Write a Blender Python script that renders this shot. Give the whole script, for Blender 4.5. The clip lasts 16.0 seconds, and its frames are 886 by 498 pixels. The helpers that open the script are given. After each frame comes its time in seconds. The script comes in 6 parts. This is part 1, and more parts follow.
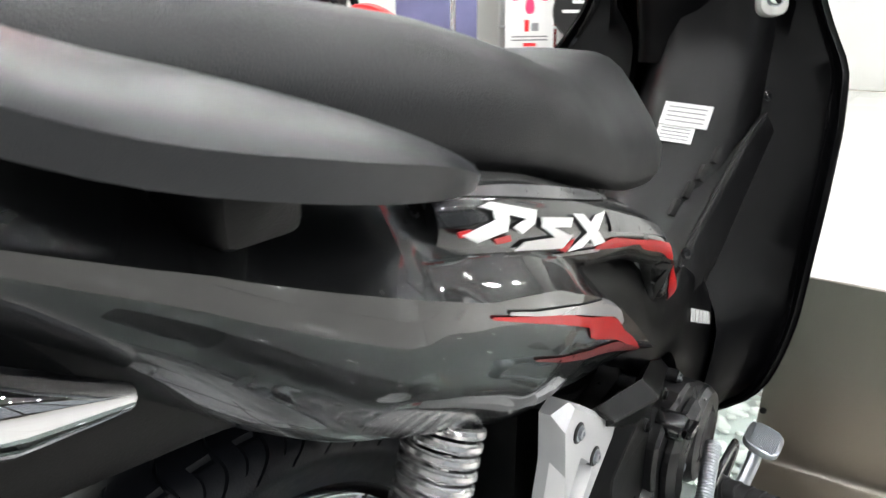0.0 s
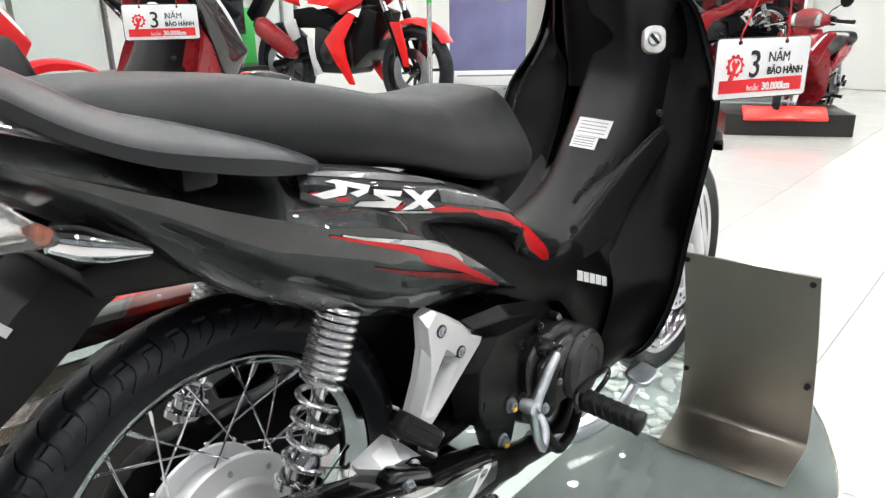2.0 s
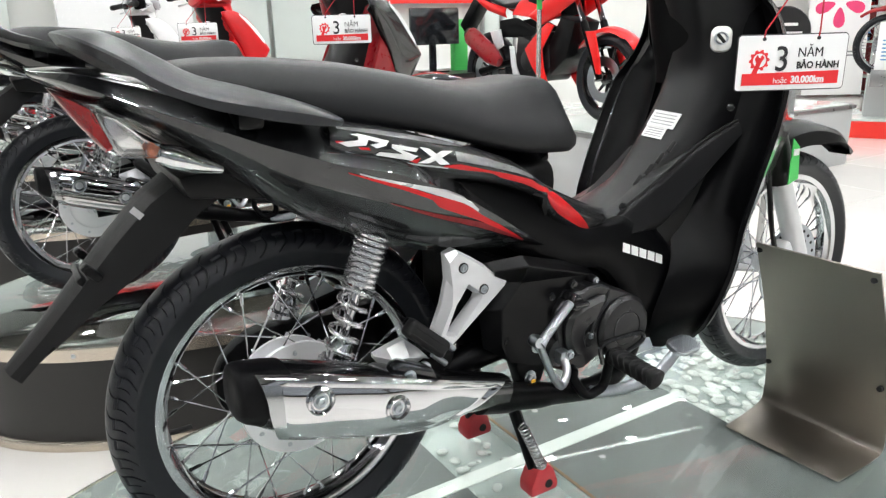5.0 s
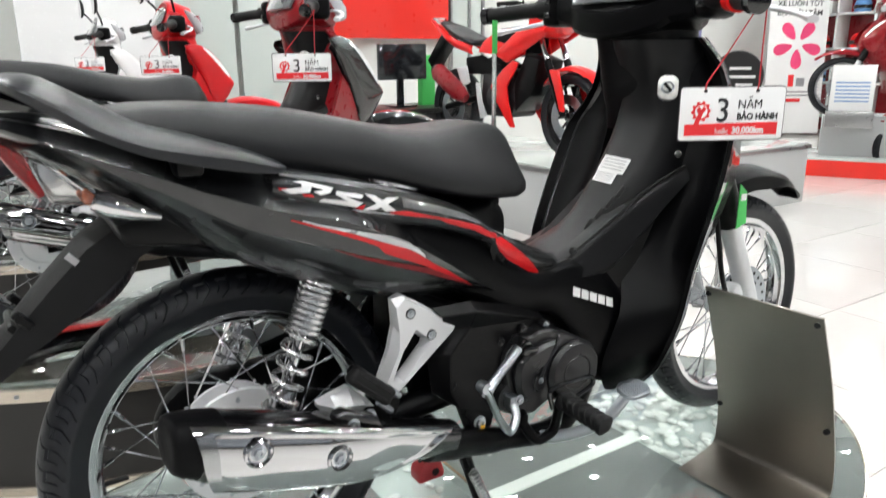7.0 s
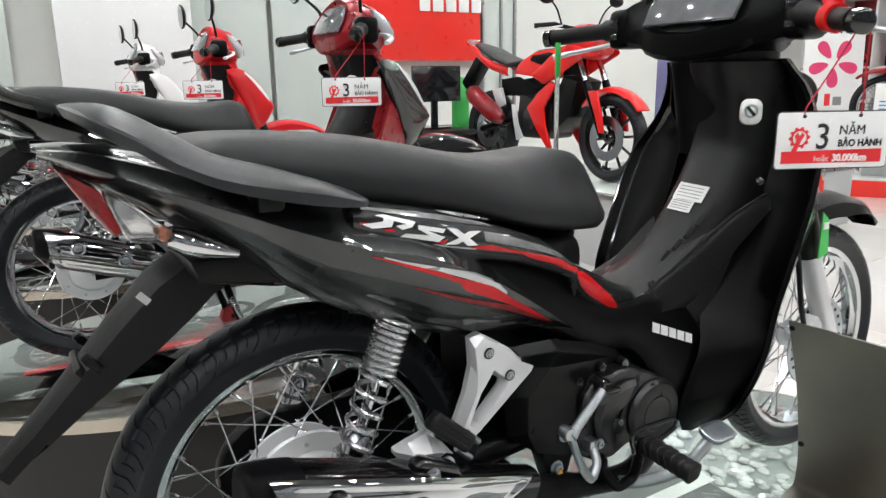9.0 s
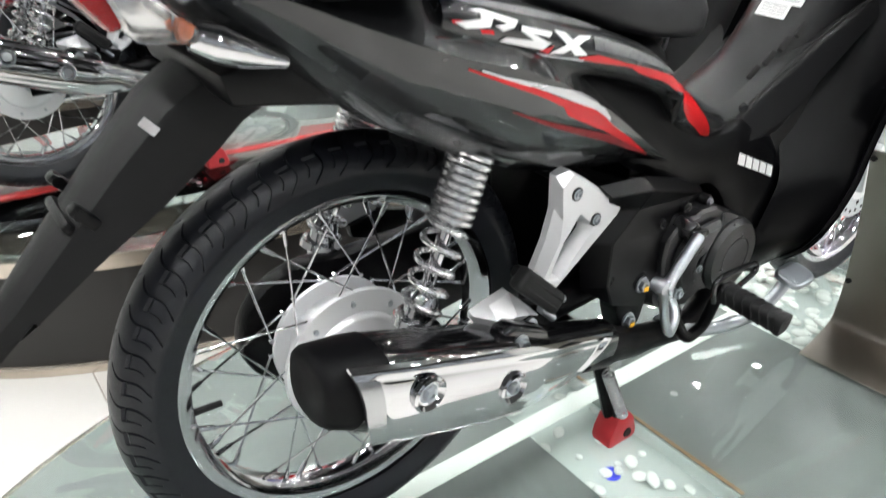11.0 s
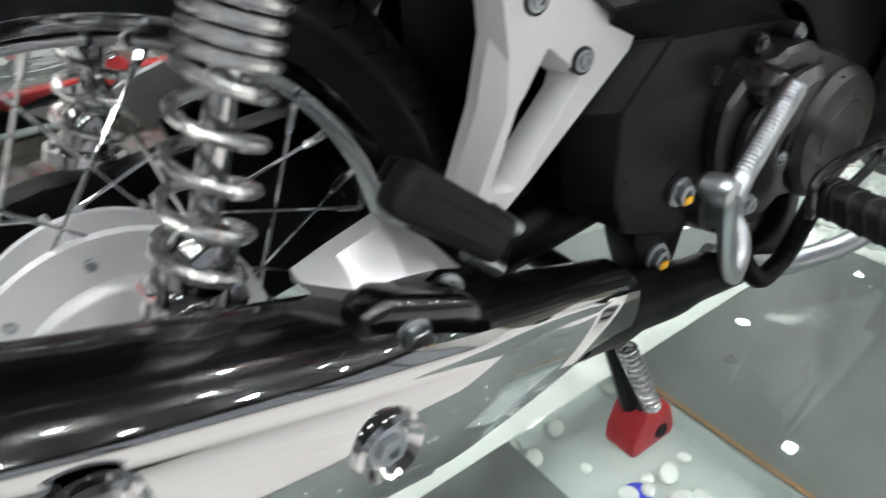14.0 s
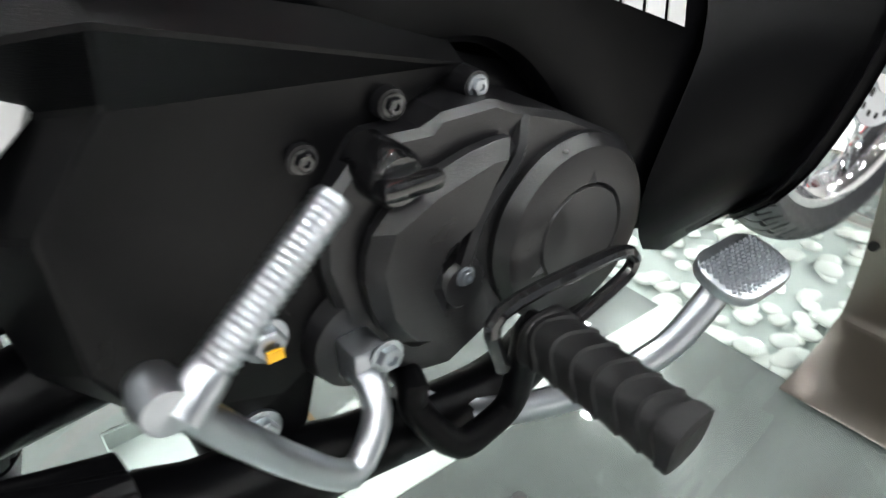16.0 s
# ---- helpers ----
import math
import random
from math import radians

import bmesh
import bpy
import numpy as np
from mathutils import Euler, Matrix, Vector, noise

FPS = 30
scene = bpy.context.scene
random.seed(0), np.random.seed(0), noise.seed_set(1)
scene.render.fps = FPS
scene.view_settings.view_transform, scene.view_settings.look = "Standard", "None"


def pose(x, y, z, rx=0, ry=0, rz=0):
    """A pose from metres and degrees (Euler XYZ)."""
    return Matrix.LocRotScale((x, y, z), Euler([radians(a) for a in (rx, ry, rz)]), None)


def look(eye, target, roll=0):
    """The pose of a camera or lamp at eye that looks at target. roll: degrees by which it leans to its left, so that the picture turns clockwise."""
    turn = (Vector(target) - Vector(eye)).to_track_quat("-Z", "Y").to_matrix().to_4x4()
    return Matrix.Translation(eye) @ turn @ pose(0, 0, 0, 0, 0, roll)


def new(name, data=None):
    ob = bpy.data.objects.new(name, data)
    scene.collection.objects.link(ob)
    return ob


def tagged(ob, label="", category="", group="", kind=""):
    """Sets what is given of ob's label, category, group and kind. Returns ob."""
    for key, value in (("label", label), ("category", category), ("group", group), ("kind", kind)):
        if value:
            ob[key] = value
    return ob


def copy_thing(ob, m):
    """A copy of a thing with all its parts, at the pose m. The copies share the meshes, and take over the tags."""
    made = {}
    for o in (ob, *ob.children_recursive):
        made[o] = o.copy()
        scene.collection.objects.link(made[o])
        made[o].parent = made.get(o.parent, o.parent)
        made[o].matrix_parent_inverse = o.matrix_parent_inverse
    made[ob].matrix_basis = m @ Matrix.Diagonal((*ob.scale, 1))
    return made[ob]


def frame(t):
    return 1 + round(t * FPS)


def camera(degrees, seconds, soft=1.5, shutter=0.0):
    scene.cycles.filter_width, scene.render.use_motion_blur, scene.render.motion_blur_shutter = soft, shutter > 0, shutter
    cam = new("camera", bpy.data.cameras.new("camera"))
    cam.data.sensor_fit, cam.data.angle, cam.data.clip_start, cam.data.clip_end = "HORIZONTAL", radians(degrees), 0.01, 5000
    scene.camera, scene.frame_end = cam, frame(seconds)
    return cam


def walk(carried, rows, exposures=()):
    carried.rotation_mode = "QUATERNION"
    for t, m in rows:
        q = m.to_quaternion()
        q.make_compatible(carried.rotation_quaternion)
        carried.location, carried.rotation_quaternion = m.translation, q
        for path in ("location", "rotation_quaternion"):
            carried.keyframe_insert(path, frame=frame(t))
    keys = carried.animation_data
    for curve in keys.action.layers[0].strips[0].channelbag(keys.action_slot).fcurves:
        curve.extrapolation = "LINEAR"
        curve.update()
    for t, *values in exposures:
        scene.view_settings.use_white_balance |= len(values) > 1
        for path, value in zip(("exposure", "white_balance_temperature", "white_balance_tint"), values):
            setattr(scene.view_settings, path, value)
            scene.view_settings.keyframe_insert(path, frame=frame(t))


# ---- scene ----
cam = camera(63.5, 16.0, soft=1.3, shutter=0.5)
PATH = [
    (0, (-0.221, -0.321, 0.821), (1.339, 0.752, 0.177), -0.0),
    (0.5, (-0.223, -0.429, 0.845), (1.215, 0.821, 0.237), -0.0),
    (1, (-0.273, -0.597, 0.853), (1.084, 0.746, 0.256), 0.3),
    (1.5, (-0.33, -0.659, 0.869), (1.06, 0.654, 0.281), -0.6),
    (2, (-0.38, -0.671, 0.887), (1.061, 0.561, 0.249), -0.8),
    (2.5, (-0.353, -0.771, 0.885), (0.922, 0.605, 0.192), -0.0),
    (3, (-0.331, -0.894, 0.892), (0.766, 0.627, 0.198), 0.5),
    (5.5, (-0.337, -1.039, 0.865), (0.643, 0.601, 0.274), -1.4),
    (6, (-0.333, -1.041, 0.868), (0.64, 0.603, 0.273), -1.2),
    (6.5, (-0.318, -1.047, 0.876), (0.67, 0.59, 0.29), -0.7),
    (7, (-0.3, -1.049, 0.889), (0.768, 0.561, 0.373), -0.4),
    (7.5, (-0.307, -1.046, 0.907), (0.758, 0.599, 0.508), -0.2),
    (8, (-0.313, -1.039, 0.904), (0.726, 0.621, 0.501), -0.2),
    (10.5, (-0.359, -0.731, 0.864), (0.683, 0.792, 0.093), -0.3),
    (11, (-0.358, -0.672, 0.84), (0.7, 0.746, -0.093), 1.0),
    (11.5, (-0.323, -0.61, 0.794), (0.723, 0.739, -0.249), 1.9),
    (12, (-0.235, -0.543, 0.699), (0.75, 0.792, -0.418), 0.8),
    (12.5, (-0.173, -0.482, 0.616), (0.771, 0.853, -0.535), -0.4),
    (13, (-0.136, -0.436, 0.593), (0.707, 0.963, -0.562), -2.2),
    (13.5, (-0.087, -0.436, 0.596), (0.776, 0.97, -0.535), -2.6),
    (14, (-0.031, -0.431, 0.603), (0.91, 0.951, -0.494), -3.7),
    (14.5, (0.04, -0.401, 0.6), (1.17, 0.825, -0.504), -1.2),
    (15, (0.115, -0.363, 0.593), (1.353, 0.744, -0.521), 0.5),
    (15.5, (0.209, -0.371, 0.571), (1.365, 0.803, -0.562), -0.2),
    (16, (0.311, -0.409, 0.545), (1.284, 0.97, -0.529), -2.5),
]
EXPOSURES = ((0.0, 0.35), (1.0, 0.50), (1.5, 0.38), (2.0, 0.15), (3.0, 0.18), (5.5, 0.12), (6.5, 0.05), (7.0, 0.0), (8.0, -0.36), (10.5, 0.25), (11.0, 0.35), (12.0, 0.15), (13.0, -0.06), (14.5, -0.02), (15.0, 0.18), (16.0, 0.45))
walk(cam, [(t, look(eye, target, roll)) for t, eye, target, roll in PATH], exposures=EXPOSURES)
# ---------------------------------------------------------------- world and light
world = bpy.data.worlds.new("showroom_world")
scene.world = world
world.use_nodes = True
world.node_tree.nodes["Background"].inputs[0].default_value = (0.80, 0.88, 1.0, 1)
world.node_tree.nodes["Background"].inputs[1].default_value = 0.12

FLOOR = -0.27          # showroom floor; z = 0 is the glass top of the plinth
CEIL = 3.05
BIKE_Y = 0.02          # centre plane of the motorcycle


# ---------------------------------------------------------------- materials
def material(name, color, rough=0.5, metal=0.0, coat=0.0, coat_rough=0.05, spec=0.5, grain=0.0, grain_scale=400.0,
             mottle=0.12, mottle_scale=6.0, rough_var=0.08, emit=0.0, trans=0.0, ior=1.45, alpha=1.0, vary=0.0):
    m = bpy.data.materials.new(name)
    m.use_nodes = True
    nt = m.node_tree
    b = nt.nodes["Principled BSDF"]
    b.inputs["Roughness"].default_value = rough
    b.inputs["Metallic"].default_value = metal
    b.inputs["Coat Weight"].default_value = coat
    b.inputs["Coat Roughness"].default_value = coat_rough
    b.inputs["Specular IOR Level"].default_value = spec
    b.inputs["IOR"].default_value = ior
    b.inputs["Transmission Weight"].default_value = trans
    b.inputs["Alpha"].default_value = alpha
    if emit:
        b.inputs["Emission Color"].default_value = (*color, 1)
        b.inputs["Emission Strength"].default_value = emit
    tc = nt.nodes.new("ShaderNodeTexCoord")
    n1 = nt.nodes.new("ShaderNodeTexNoise")
    n1.inputs["Scale"].default_value = mottle_scale
    n1.inputs["Detail"].default_value = 6
    nt.links.new(tc.outputs["Object"], n1.inputs["Vector"])
    mix = nt.nodes.new("ShaderNodeMix")
    mix.data_type = "RGBA"
    mix.inputs[6].default_value = (*[c * (1 - mottle) for c in color], 1)
    mix.inputs[7].default_value = (*[min(1, c * (1 + mottle)) for c in color], 1)
    nt.links.new(n1.outputs["Fac"], mix.inputs[0])
    out = mix.outputs[2]
    if vary:
        info = nt.nodes.new("ShaderNodeObjectInfo")
        hsv = nt.nodes.new("ShaderNodeHueSaturation")
        mr = nt.nodes.new("ShaderNodeMapRange")
        mr.inputs["To Min"].default_value, mr.inputs["To Max"].default_value = 1 - vary, 1 + vary
        nt.links.new(info.outputs["Random"], mr.inputs["Value"])
        nt.links.new(mr.outputs[0], hsv.inputs["Value"])
        nt.links.new(out, hsv.inputs["Color"])
        out = hsv.outputs[0]
    nt.links.new(out, b.inputs["Base Color"])
    if rough_var:
        n2 = nt.nodes.new("ShaderNodeTexNoise")
        n2.inputs["Scale"].default_value = mottle_scale * 5
        n2.inputs["Detail"].default_value = 4
        nt.links.new(tc.outputs["Object"], n2.inputs["Vector"])
        mr = nt.nodes.new("ShaderNodeMapRange")
        mr.inputs["To Min"].default_value = max(0.0, rough - rough_var)
        mr.inputs["To Max"].default_value = min(1.0, rough + rough_var)
        nt.links.new(n2.outputs["Fac"], mr.inputs["Value"])
        nt.links.new(mr.outputs[0], b.inputs["Roughness"])
    if grain:
        g = nt.nodes.new("ShaderNodeTexNoise")
        g.inputs["Scale"].default_value = grain_scale
        g.inputs["Detail"].default_value = 2
        nt.links.new(tc.outputs["Object"], g.inputs["Vector"])
        bump = nt.nodes.new("ShaderNodeBump")
        bump.inputs["Strength"].default_value = grain
        bump.inputs["Distance"].default_value = 0.0006
        nt.links.new(g.outputs["Fac"], bump.inputs["Height"])
        nt.links.new(bump.outputs[0], b.inputs["Normal"])
    return m


M = dict(
    grey_paint=material("grey_metallic_paint", (0.017, 0.0175, 0.019), 0.26, 0.45, coat=1.0, coat_rough=0.04, grain=0.15, grain_scale=2500, rough_var=0.04),
    gloss_black=material("gloss_black_paint", (0.003, 0.003, 0.0035), 0.22, 0.0, coat=0.9, coat_rough=0.03, rough_var=0.03),
    matte_black=material("matte_black_plastic", (0.0015, 0.0015, 0.0019), 0.36, spec=0.24, grain=0.35, grain_scale=1500, rough_var=0.07),
    satin_black=material("satin_black_plastic", (0.0015, 0.0015, 0.0019), 0.33, spec=0.12, grain=0.25, grain_scale=1600, rough_var=0.06),
    rail_black=material("satin_graphite_rail", (0.011, 0.0125, 0.016), 0.32, 0.25, grain=0.2, grain_scale=1800, rough_var=0.05),
    vinyl=material("seat_vinyl", (0.0068, 0.0072, 0.0088), 0.44, spec=0.42, grain=0.7, grain_scale=900, rough_var=0.06),
    rubber=material("tyre_rubber", (0.0055, 0.0065, 0.0095), 0.42, spec=0.45, grain=0.4, grain_scale=700, rough_var=0.12, mottle=0.25, mottle_scale=25),
    grip=material("grip_rubber", (0.004, 0.004, 0.0045), 0.55, spec=0.3, grain=0.4, grain_scale=700),
    chrome=material("chrome", (0.66, 0.66, 0.675), 0.045, 1.0, rough_var=0.03, mottle=0.03, mottle_scale=30),
    rim_chrome=material("rim_chrome", (0.66, 0.66, 0.68), 0.09, 1.0, rough_var=0.05, mottle=0.05, mottle_scale=40),
    zinc=material("zinc_steel", (0.44, 0.47, 0.50), 0.30, 1.0, rough_var=0.03, mottle=0.10, mottle_scale=40),
    spring=material("spring_steel", (0.72, 0.72, 0.73), 0.22, 0.9, rough_var=0.08),
    alu=material("silver_aluminium", (0.70, 0.705, 0.72), 0.46, 0.65, grain=0.25, grain_scale=1200, rough_var=0.08, mottle=0.06),
    engine=material("engine_black_cast", (0.006, 0.006, 0.007), 0.32, 0.0, spec=0.62, grain=0.3, grain_scale=900, rough_var=0.1),
    red=material("red_gloss", (0.52, 0.004, 0.008), 0.30, coat=0.25, spec=0.3, rough_var=0.03, mottle=0.06),
    red_dark=material("dark_red_gloss", (0.22, 0.004, 0.009), 0.28, coat=0.45, spec=0.3, coat_rough=0.03, rough_var=0.03, mottle=0.08),
    red_bright=material("bright_red_paint", (0.68, 0.012, 0.012), 0.30, coat=0.35, spec=0.3, rough_var=0.03, mottle=0.05),
    red_fade=material("red_fade_film", (0.22, 0.008, 0.012), 0.3, 0.3, coat=0.3, mottle=0.5, mottle_scale=40),
    carbon=material("grey_pattern_film", (0.12, 0.12, 0.125), 0.3, 0.4, coat=0.9, mottle=0.6, mottle_scale=45),
    white=material("white_film", (0.78, 0.78, 0.78), 0.35, coat=0.5, mottle=0.03),
    white_paint=material("white_gloss_paint", (0.80, 0.80, 0.80), 0.25, coat=0.9, mottle=0.03),
    silver_film=material("silver_film", (0.5, 0.5, 0.52), 0.3, 0.7, coat=0.6),
    reflector=material("faceted_reflector", (0.80, 0.80, 0.80), 0.18, 1.0, grain=1.0, grain_scale=110, rough_var=0.05),
    lens_clear=material("clear_lens", (0.95, 0.95, 0.95), 0.03, trans=0.96, mottle=0.02, grain=0.6, grain_scale=260),
    lens_red=material("red_lens", (0.30, 0.014, 0.016), 0.10, trans=0.35, coat=0.6, mottle=0.1, grain=0.4, grain_scale=260),
    orange=material("amber_bulb", (0.75, 0.20, 0.08), 0.25, trans=0.2),
    yellow=material("yellow_paint_mark", (0.80, 0.42, 0.02), 0.5),
    blue=material("blue_paint_mark", (0.03, 0.05, 0.55), 0.5),
    paper=material("white_paper", (0.76, 0.76, 0.75), 0.55, mottle=0.04),
    print_grey=material("grey_print", (0.25, 0.25, 0.26), 0.6),
    print_black=material("black_print", (0.02, 0.02, 0.022), 0.55),
    print_red=material("red_print", (0.72, 0.025, 0.03), 0.45, mottle=0.04),
    green=material("green_tag", (0.06, 0.48, 0.10), 0.5, mottle=0.1),
    cord=material("red_cord", (0.45, 0.02, 0.03), 0.7),
    steel_plate=material("brushed_steel", (0.30, 0.275, 0.245), 0.36, 1.0, rough_var=0.06, mottle=0.08, mottle_scale=4, grain=0.15, grain_scale=900),
    red_rubber=material("red_rubber", (0.33, 0.015, 0.02), 0.45, mottle=0.15, mottle_scale=40),
    lock_plate=material("worn_silver_plate", (0.62, 0.62, 0.60), 0.35, 0.5, mottle=0.4, mottle_scale=60),
    tunnel=material("tunnel_black_plastic", (0.0042, 0.0042, 0.0048), 0.36, spec=0.32, grain=0.3, grain_scale=1500, rough_var=0.05),
    fender_plastic=material("dusty_black_plastic", (0.006, 0.006, 0.0065), 0.50, spec=0.24, grain=0.4, grain_scale=1200, mottle=0.3, mottle_scale=14, rough_var=0.08),
    satin_chrome=material("satin_chrome", (0.46, 0.47, 0.48), 0.20, 1.0, rough_var=0.05, mottle=0.06, mottle_scale=20),
    brown=material("brown_edge", (0.20, 0.11, 0.05), 0.6, mottle=0.3, mottle_scale=20),
    dial=material("dial_lens", (0.25, 0.26, 0.27), 0.06, trans=0.4, coat=1.0, mottle=0.3, mottle_scale=30),
    cover_black=material("faceted_black_plastic", (0.0016, 0.0016, 0.0020), 0.30, spec=0.22, grain=0.3, grain_scale=1500, rough_var=0.05),
    cap_black=material("heat_black_paint", (0.0022, 0.0022, 0.0028), 0.48, spec=0.14, grain=0.3, grain_scale=1200),
    # near-black; paints the shade inside holes, slots and recesses, and draws dark joints
    dark=material("shade_black", (0.006, 0.006, 0.006), 0.8),
)


# ---------------------------------------------------------------- mesh helpers
def to_mesh(name, bm, mat, sharp=35.0):
    bmesh.ops.recalc_face_normals(bm, faces=bm.faces)
    me = bpy.data.meshes.new(name)
    bm.to_mesh(me)
    bm.free()
    me.polygons.foreach_set("use_smooth", [True] * len(me.polygons))
    me.set_sharp_from_angle(angle=radians(sharp))
    me.materials.append(mat)
    return me


def part(name, bm, mat, parent=None, label="", sharp=35.0, at=None):
    """One mesh object, under a thing or a part."""
    me = bm if isinstance(bm, bpy.types.Mesh) else to_mesh(name, bm, mat, sharp)
    ob = new(name, me)
    if parent is not None:
        ob.parent = parent
    if at is not None:
        ob.matrix_basis = at
    if label:
        tagged(ob, label)
    return ob


def thing(name, label, category, m=None, group="", kind=""):
    ob = new(name)
    ob.empty_display_size = 0.05
    if m is not None:
        ob.matrix_basis = m
    return tagged(ob, label, category, group, kind)


def smooth_curve(points, n):
    """n+1 points along a Catmull-Rom curve through the given ones."""
    p = [np.array(q, float) for q in points]
    if len(p) == 2:
        return [Vector(p[0] + (p[1] - p[0]) * i / n) for i in range(n + 1)]
    ext = [2 * p[0] - p[1]] + p + [2 * p[-1] - p[-2]]
    out = []
    for i in range(n + 1):
        u = i / n * (len(p) - 1)
        k = min(int(u), len(p) - 2)
        f = u - k
        a, b, c, d = ext[k:k + 4]
        out.append(Vector(0.5 * (2 * b + (c - a) * f + (2 * a - 5 * b + 4 * c - d) * f * f + (3 * b - a - 3 * c + d) * f ** 3)))
    return out


def lerp_table(table, x):
    """Values of a table of rows (x, v1, v2, ...) at x."""
    xs = [r[0] for r in table]
    return [float(np.interp(x, xs, [r[k] for r in table])) for k in range(1, len(table[0]))]


def soft_table(table, x):
    """The same with rounded corners."""
    rows = [lerp_table(table, x + d) for d in (-0.016, -0.008, 0, 0.008, 0.016)]
    return [sum(c) / 5 for c in zip(*rows)]


def loft(rings, bm=None, caps=True, closed=True):
    bm = bm or bmesh.new()
    rows = [[bm.verts.new(v) for v in ring] for ring in rings]
    n = len(rows[0])
    for a, b in zip(rows, rows[1:]):
        for i in range(n if closed else n - 1):
            j = (i + 1) % n
            bm.faces.new((a[i], a[j], b[j], b[i]))
    if caps and closed:
        bm.faces.new(rows[0][::-1])
        bm.faces.new(rows[-1])
    return bm


def ring_frame(path):
    """Tangents, and two normals carried along a path."""
    path = [Vector(p) for p in path]
    out, up = [], None
    for i, p in enumerate(path):
        t = (path[min(i + 1, len(path) - 1)] - path[max(i - 1, 0)]).normalized()
        if up is None:
            up = Vector((0, 0, 1)) if abs(t.z) < 0.9 else Vector((0, 1, 0))
        side = t.cross(up).normalized()
        up = side.cross(t).normalized()
        out.append((p, side, up))
    return out


def tube(path, radius, segs=10, bm=None, flat=1.0, caps=True):
    """A tube along a path; radius: a number or one for each point; flat: height over width."""
    rings = []
    for i, (p, s, u) in enumerate(ring_frame(path)):
        r = radius[i] if isinstance(radius, (list, tuple)) else radius
        rings.append([p + s * r * math.cos(a) + u * r * flat * math.sin(a) for a in np.linspace(0, 2 * math.pi, segs, endpoint=False)])
    return loft(rings, bm, caps)


def lathe(profile, segs=48, axis="y", center=(0, 0, 0), bm=None, close=False):
    """Turns a profile of (radius, offset along the axis)."""
    bm = bm or bmesh.new()
    c = Vector(center)
    rows = []
    for r, o in profile:
        row = []
        for k in range(segs):
            a = 2 * math.pi * k / segs
            d = {"y": (r * math.cos(a), o, r * math.sin(a)), "x": (o, r * math.cos(a), r * math.sin(a)), "z": (r * math.cos(a), r * math.sin(a), o)}[axis]
            row.append(bm.verts.new(c + Vector(d)))
        rows.append(row)
    pairs = list(zip(rows, rows[1:])) + ([(rows[-1], rows[0])] if close else [])
    for a, b in pairs:
        for i in range(segs):
            j = (i + 1) % segs
            bm.faces.new((a[i], a[j], b[j], b[i]))
    if not close:
        if profile[0][0] > 1e-6:
            bm.faces.new(rows[0][::-1])
        if profile[-1][0] > 1e-6:
            bm.faces.new(rows[-1])
    return bm


def box(size, center=(0, 0, 0), bevel=0.0, bm=None, rot=None, segs=2):
    own = bmesh.new()
    bmesh.ops.create_cube(own, size=1.0)
    bmesh.ops.scale(own, vec=size, verts=own.verts)
    if bevel:
        bmesh.ops.bevel(own, geom=own.edges[:], offset=bevel, segments=segs, affect="EDGES", profile=0.5)
    m = Matrix.Translation(center) @ (rot or Matrix.Identity(4))
    bmesh.ops.transform(own, matrix=m, verts=own.verts)
    return merge(own, bm)


def merge(own, bm=None):
    if bm is None:
        return own
    me = bpy.data.meshes.new("merge")
    own.to_mesh(me)
    own.free()
    bm.from_mesh(me)
    bpy.data.meshes.remove(me)
    return bm


def prism(outline, y0, y1, bevel=0.0, bm=None, segs=2, plane="xz"):
    """A plate: an outline in x and z, drawn out along y, with rounded edges."""
    own = bmesh.new()
    put = (lambda a, b, y: (a, y, b)) if plane == "xz" else ((lambda a, b, y: (a, b, y)) if plane == "xy" else (lambda a, b, y: (y, a, b)))
    lo = [own.verts.new(put(a, b, y0)) for a, b in outline]
    hi = [own.verts.new(put(a, b, y1)) for a, b in outline]
    own.faces.new(lo)
    own.faces.new(hi[::-1])
    n = len(lo)
    for i in range(n):
        own.faces.new((lo[i], hi[i], hi[(i + 1) % n], lo[(i + 1) % n]))
    bmesh.ops.recalc_face_normals(own, faces=own.faces)
    if bevel:
        bmesh.ops.bevel(own, geom=own.edges[:], offset=bevel, segments=segs, affect="EDGES", profile=0.5, clamp_overlap=True)
    return merge(own, bm)


def rounded(w, h, r, n=5):
    pts = []
    for cx, cz, a0 in ((w / 2 - r, h / 2 - r, 0), (-w / 2 + r, h / 2 - r, 90), (-w / 2 + r, -h / 2 + r, 180), (w / 2 - r, -h / 2 + r, 270)):
        for k in range(n + 1):
            a = radians(a0 + 90 * k / n)
            pts.append((cx + r * math.cos(a), cz + r * math.sin(a)))
    return pts


class Panel:
    """A bent sheet between an upper and a lower curve (x, z); profile(x, s) gives y, s from 0 at the upper edge to 1 at the lower one."""

    def __init__(self, upper, lower, profile, thick=0.012, nx=36, ns=14, round_edge=0.006, creases=None, soft=True):
        self.up, self.lo, self.profile, self.thick, self.nx, self.ns, self.edge = upper, lower, profile, thick, nx, ns, round_edge
        self.creases = creases
        self.table = soft_table if soft else lerp_table
        self.x0 = max(upper[0][0], lower[0][0])
        self.x1 = min(upper[-1][0], lower[-1][0])

    def limits(self, x):
        return self.table(self.up, x)[0], self.table(self.lo, x)[0]

    def share(self, x, k):
        """The place across the sheet of grid line k, with lines along the creases."""
        if not self.creases:
            return k / self.ns
        stops = [0.0] + list(self.creases(x)) + [1.0]
        lines = [round(self.ns * j / (len(stops) - 1)) for j in range(len(stops))]
        return float(np.interp(k, lines, stops))

    def y(self, x, z):
        u, l = self.limits(x)
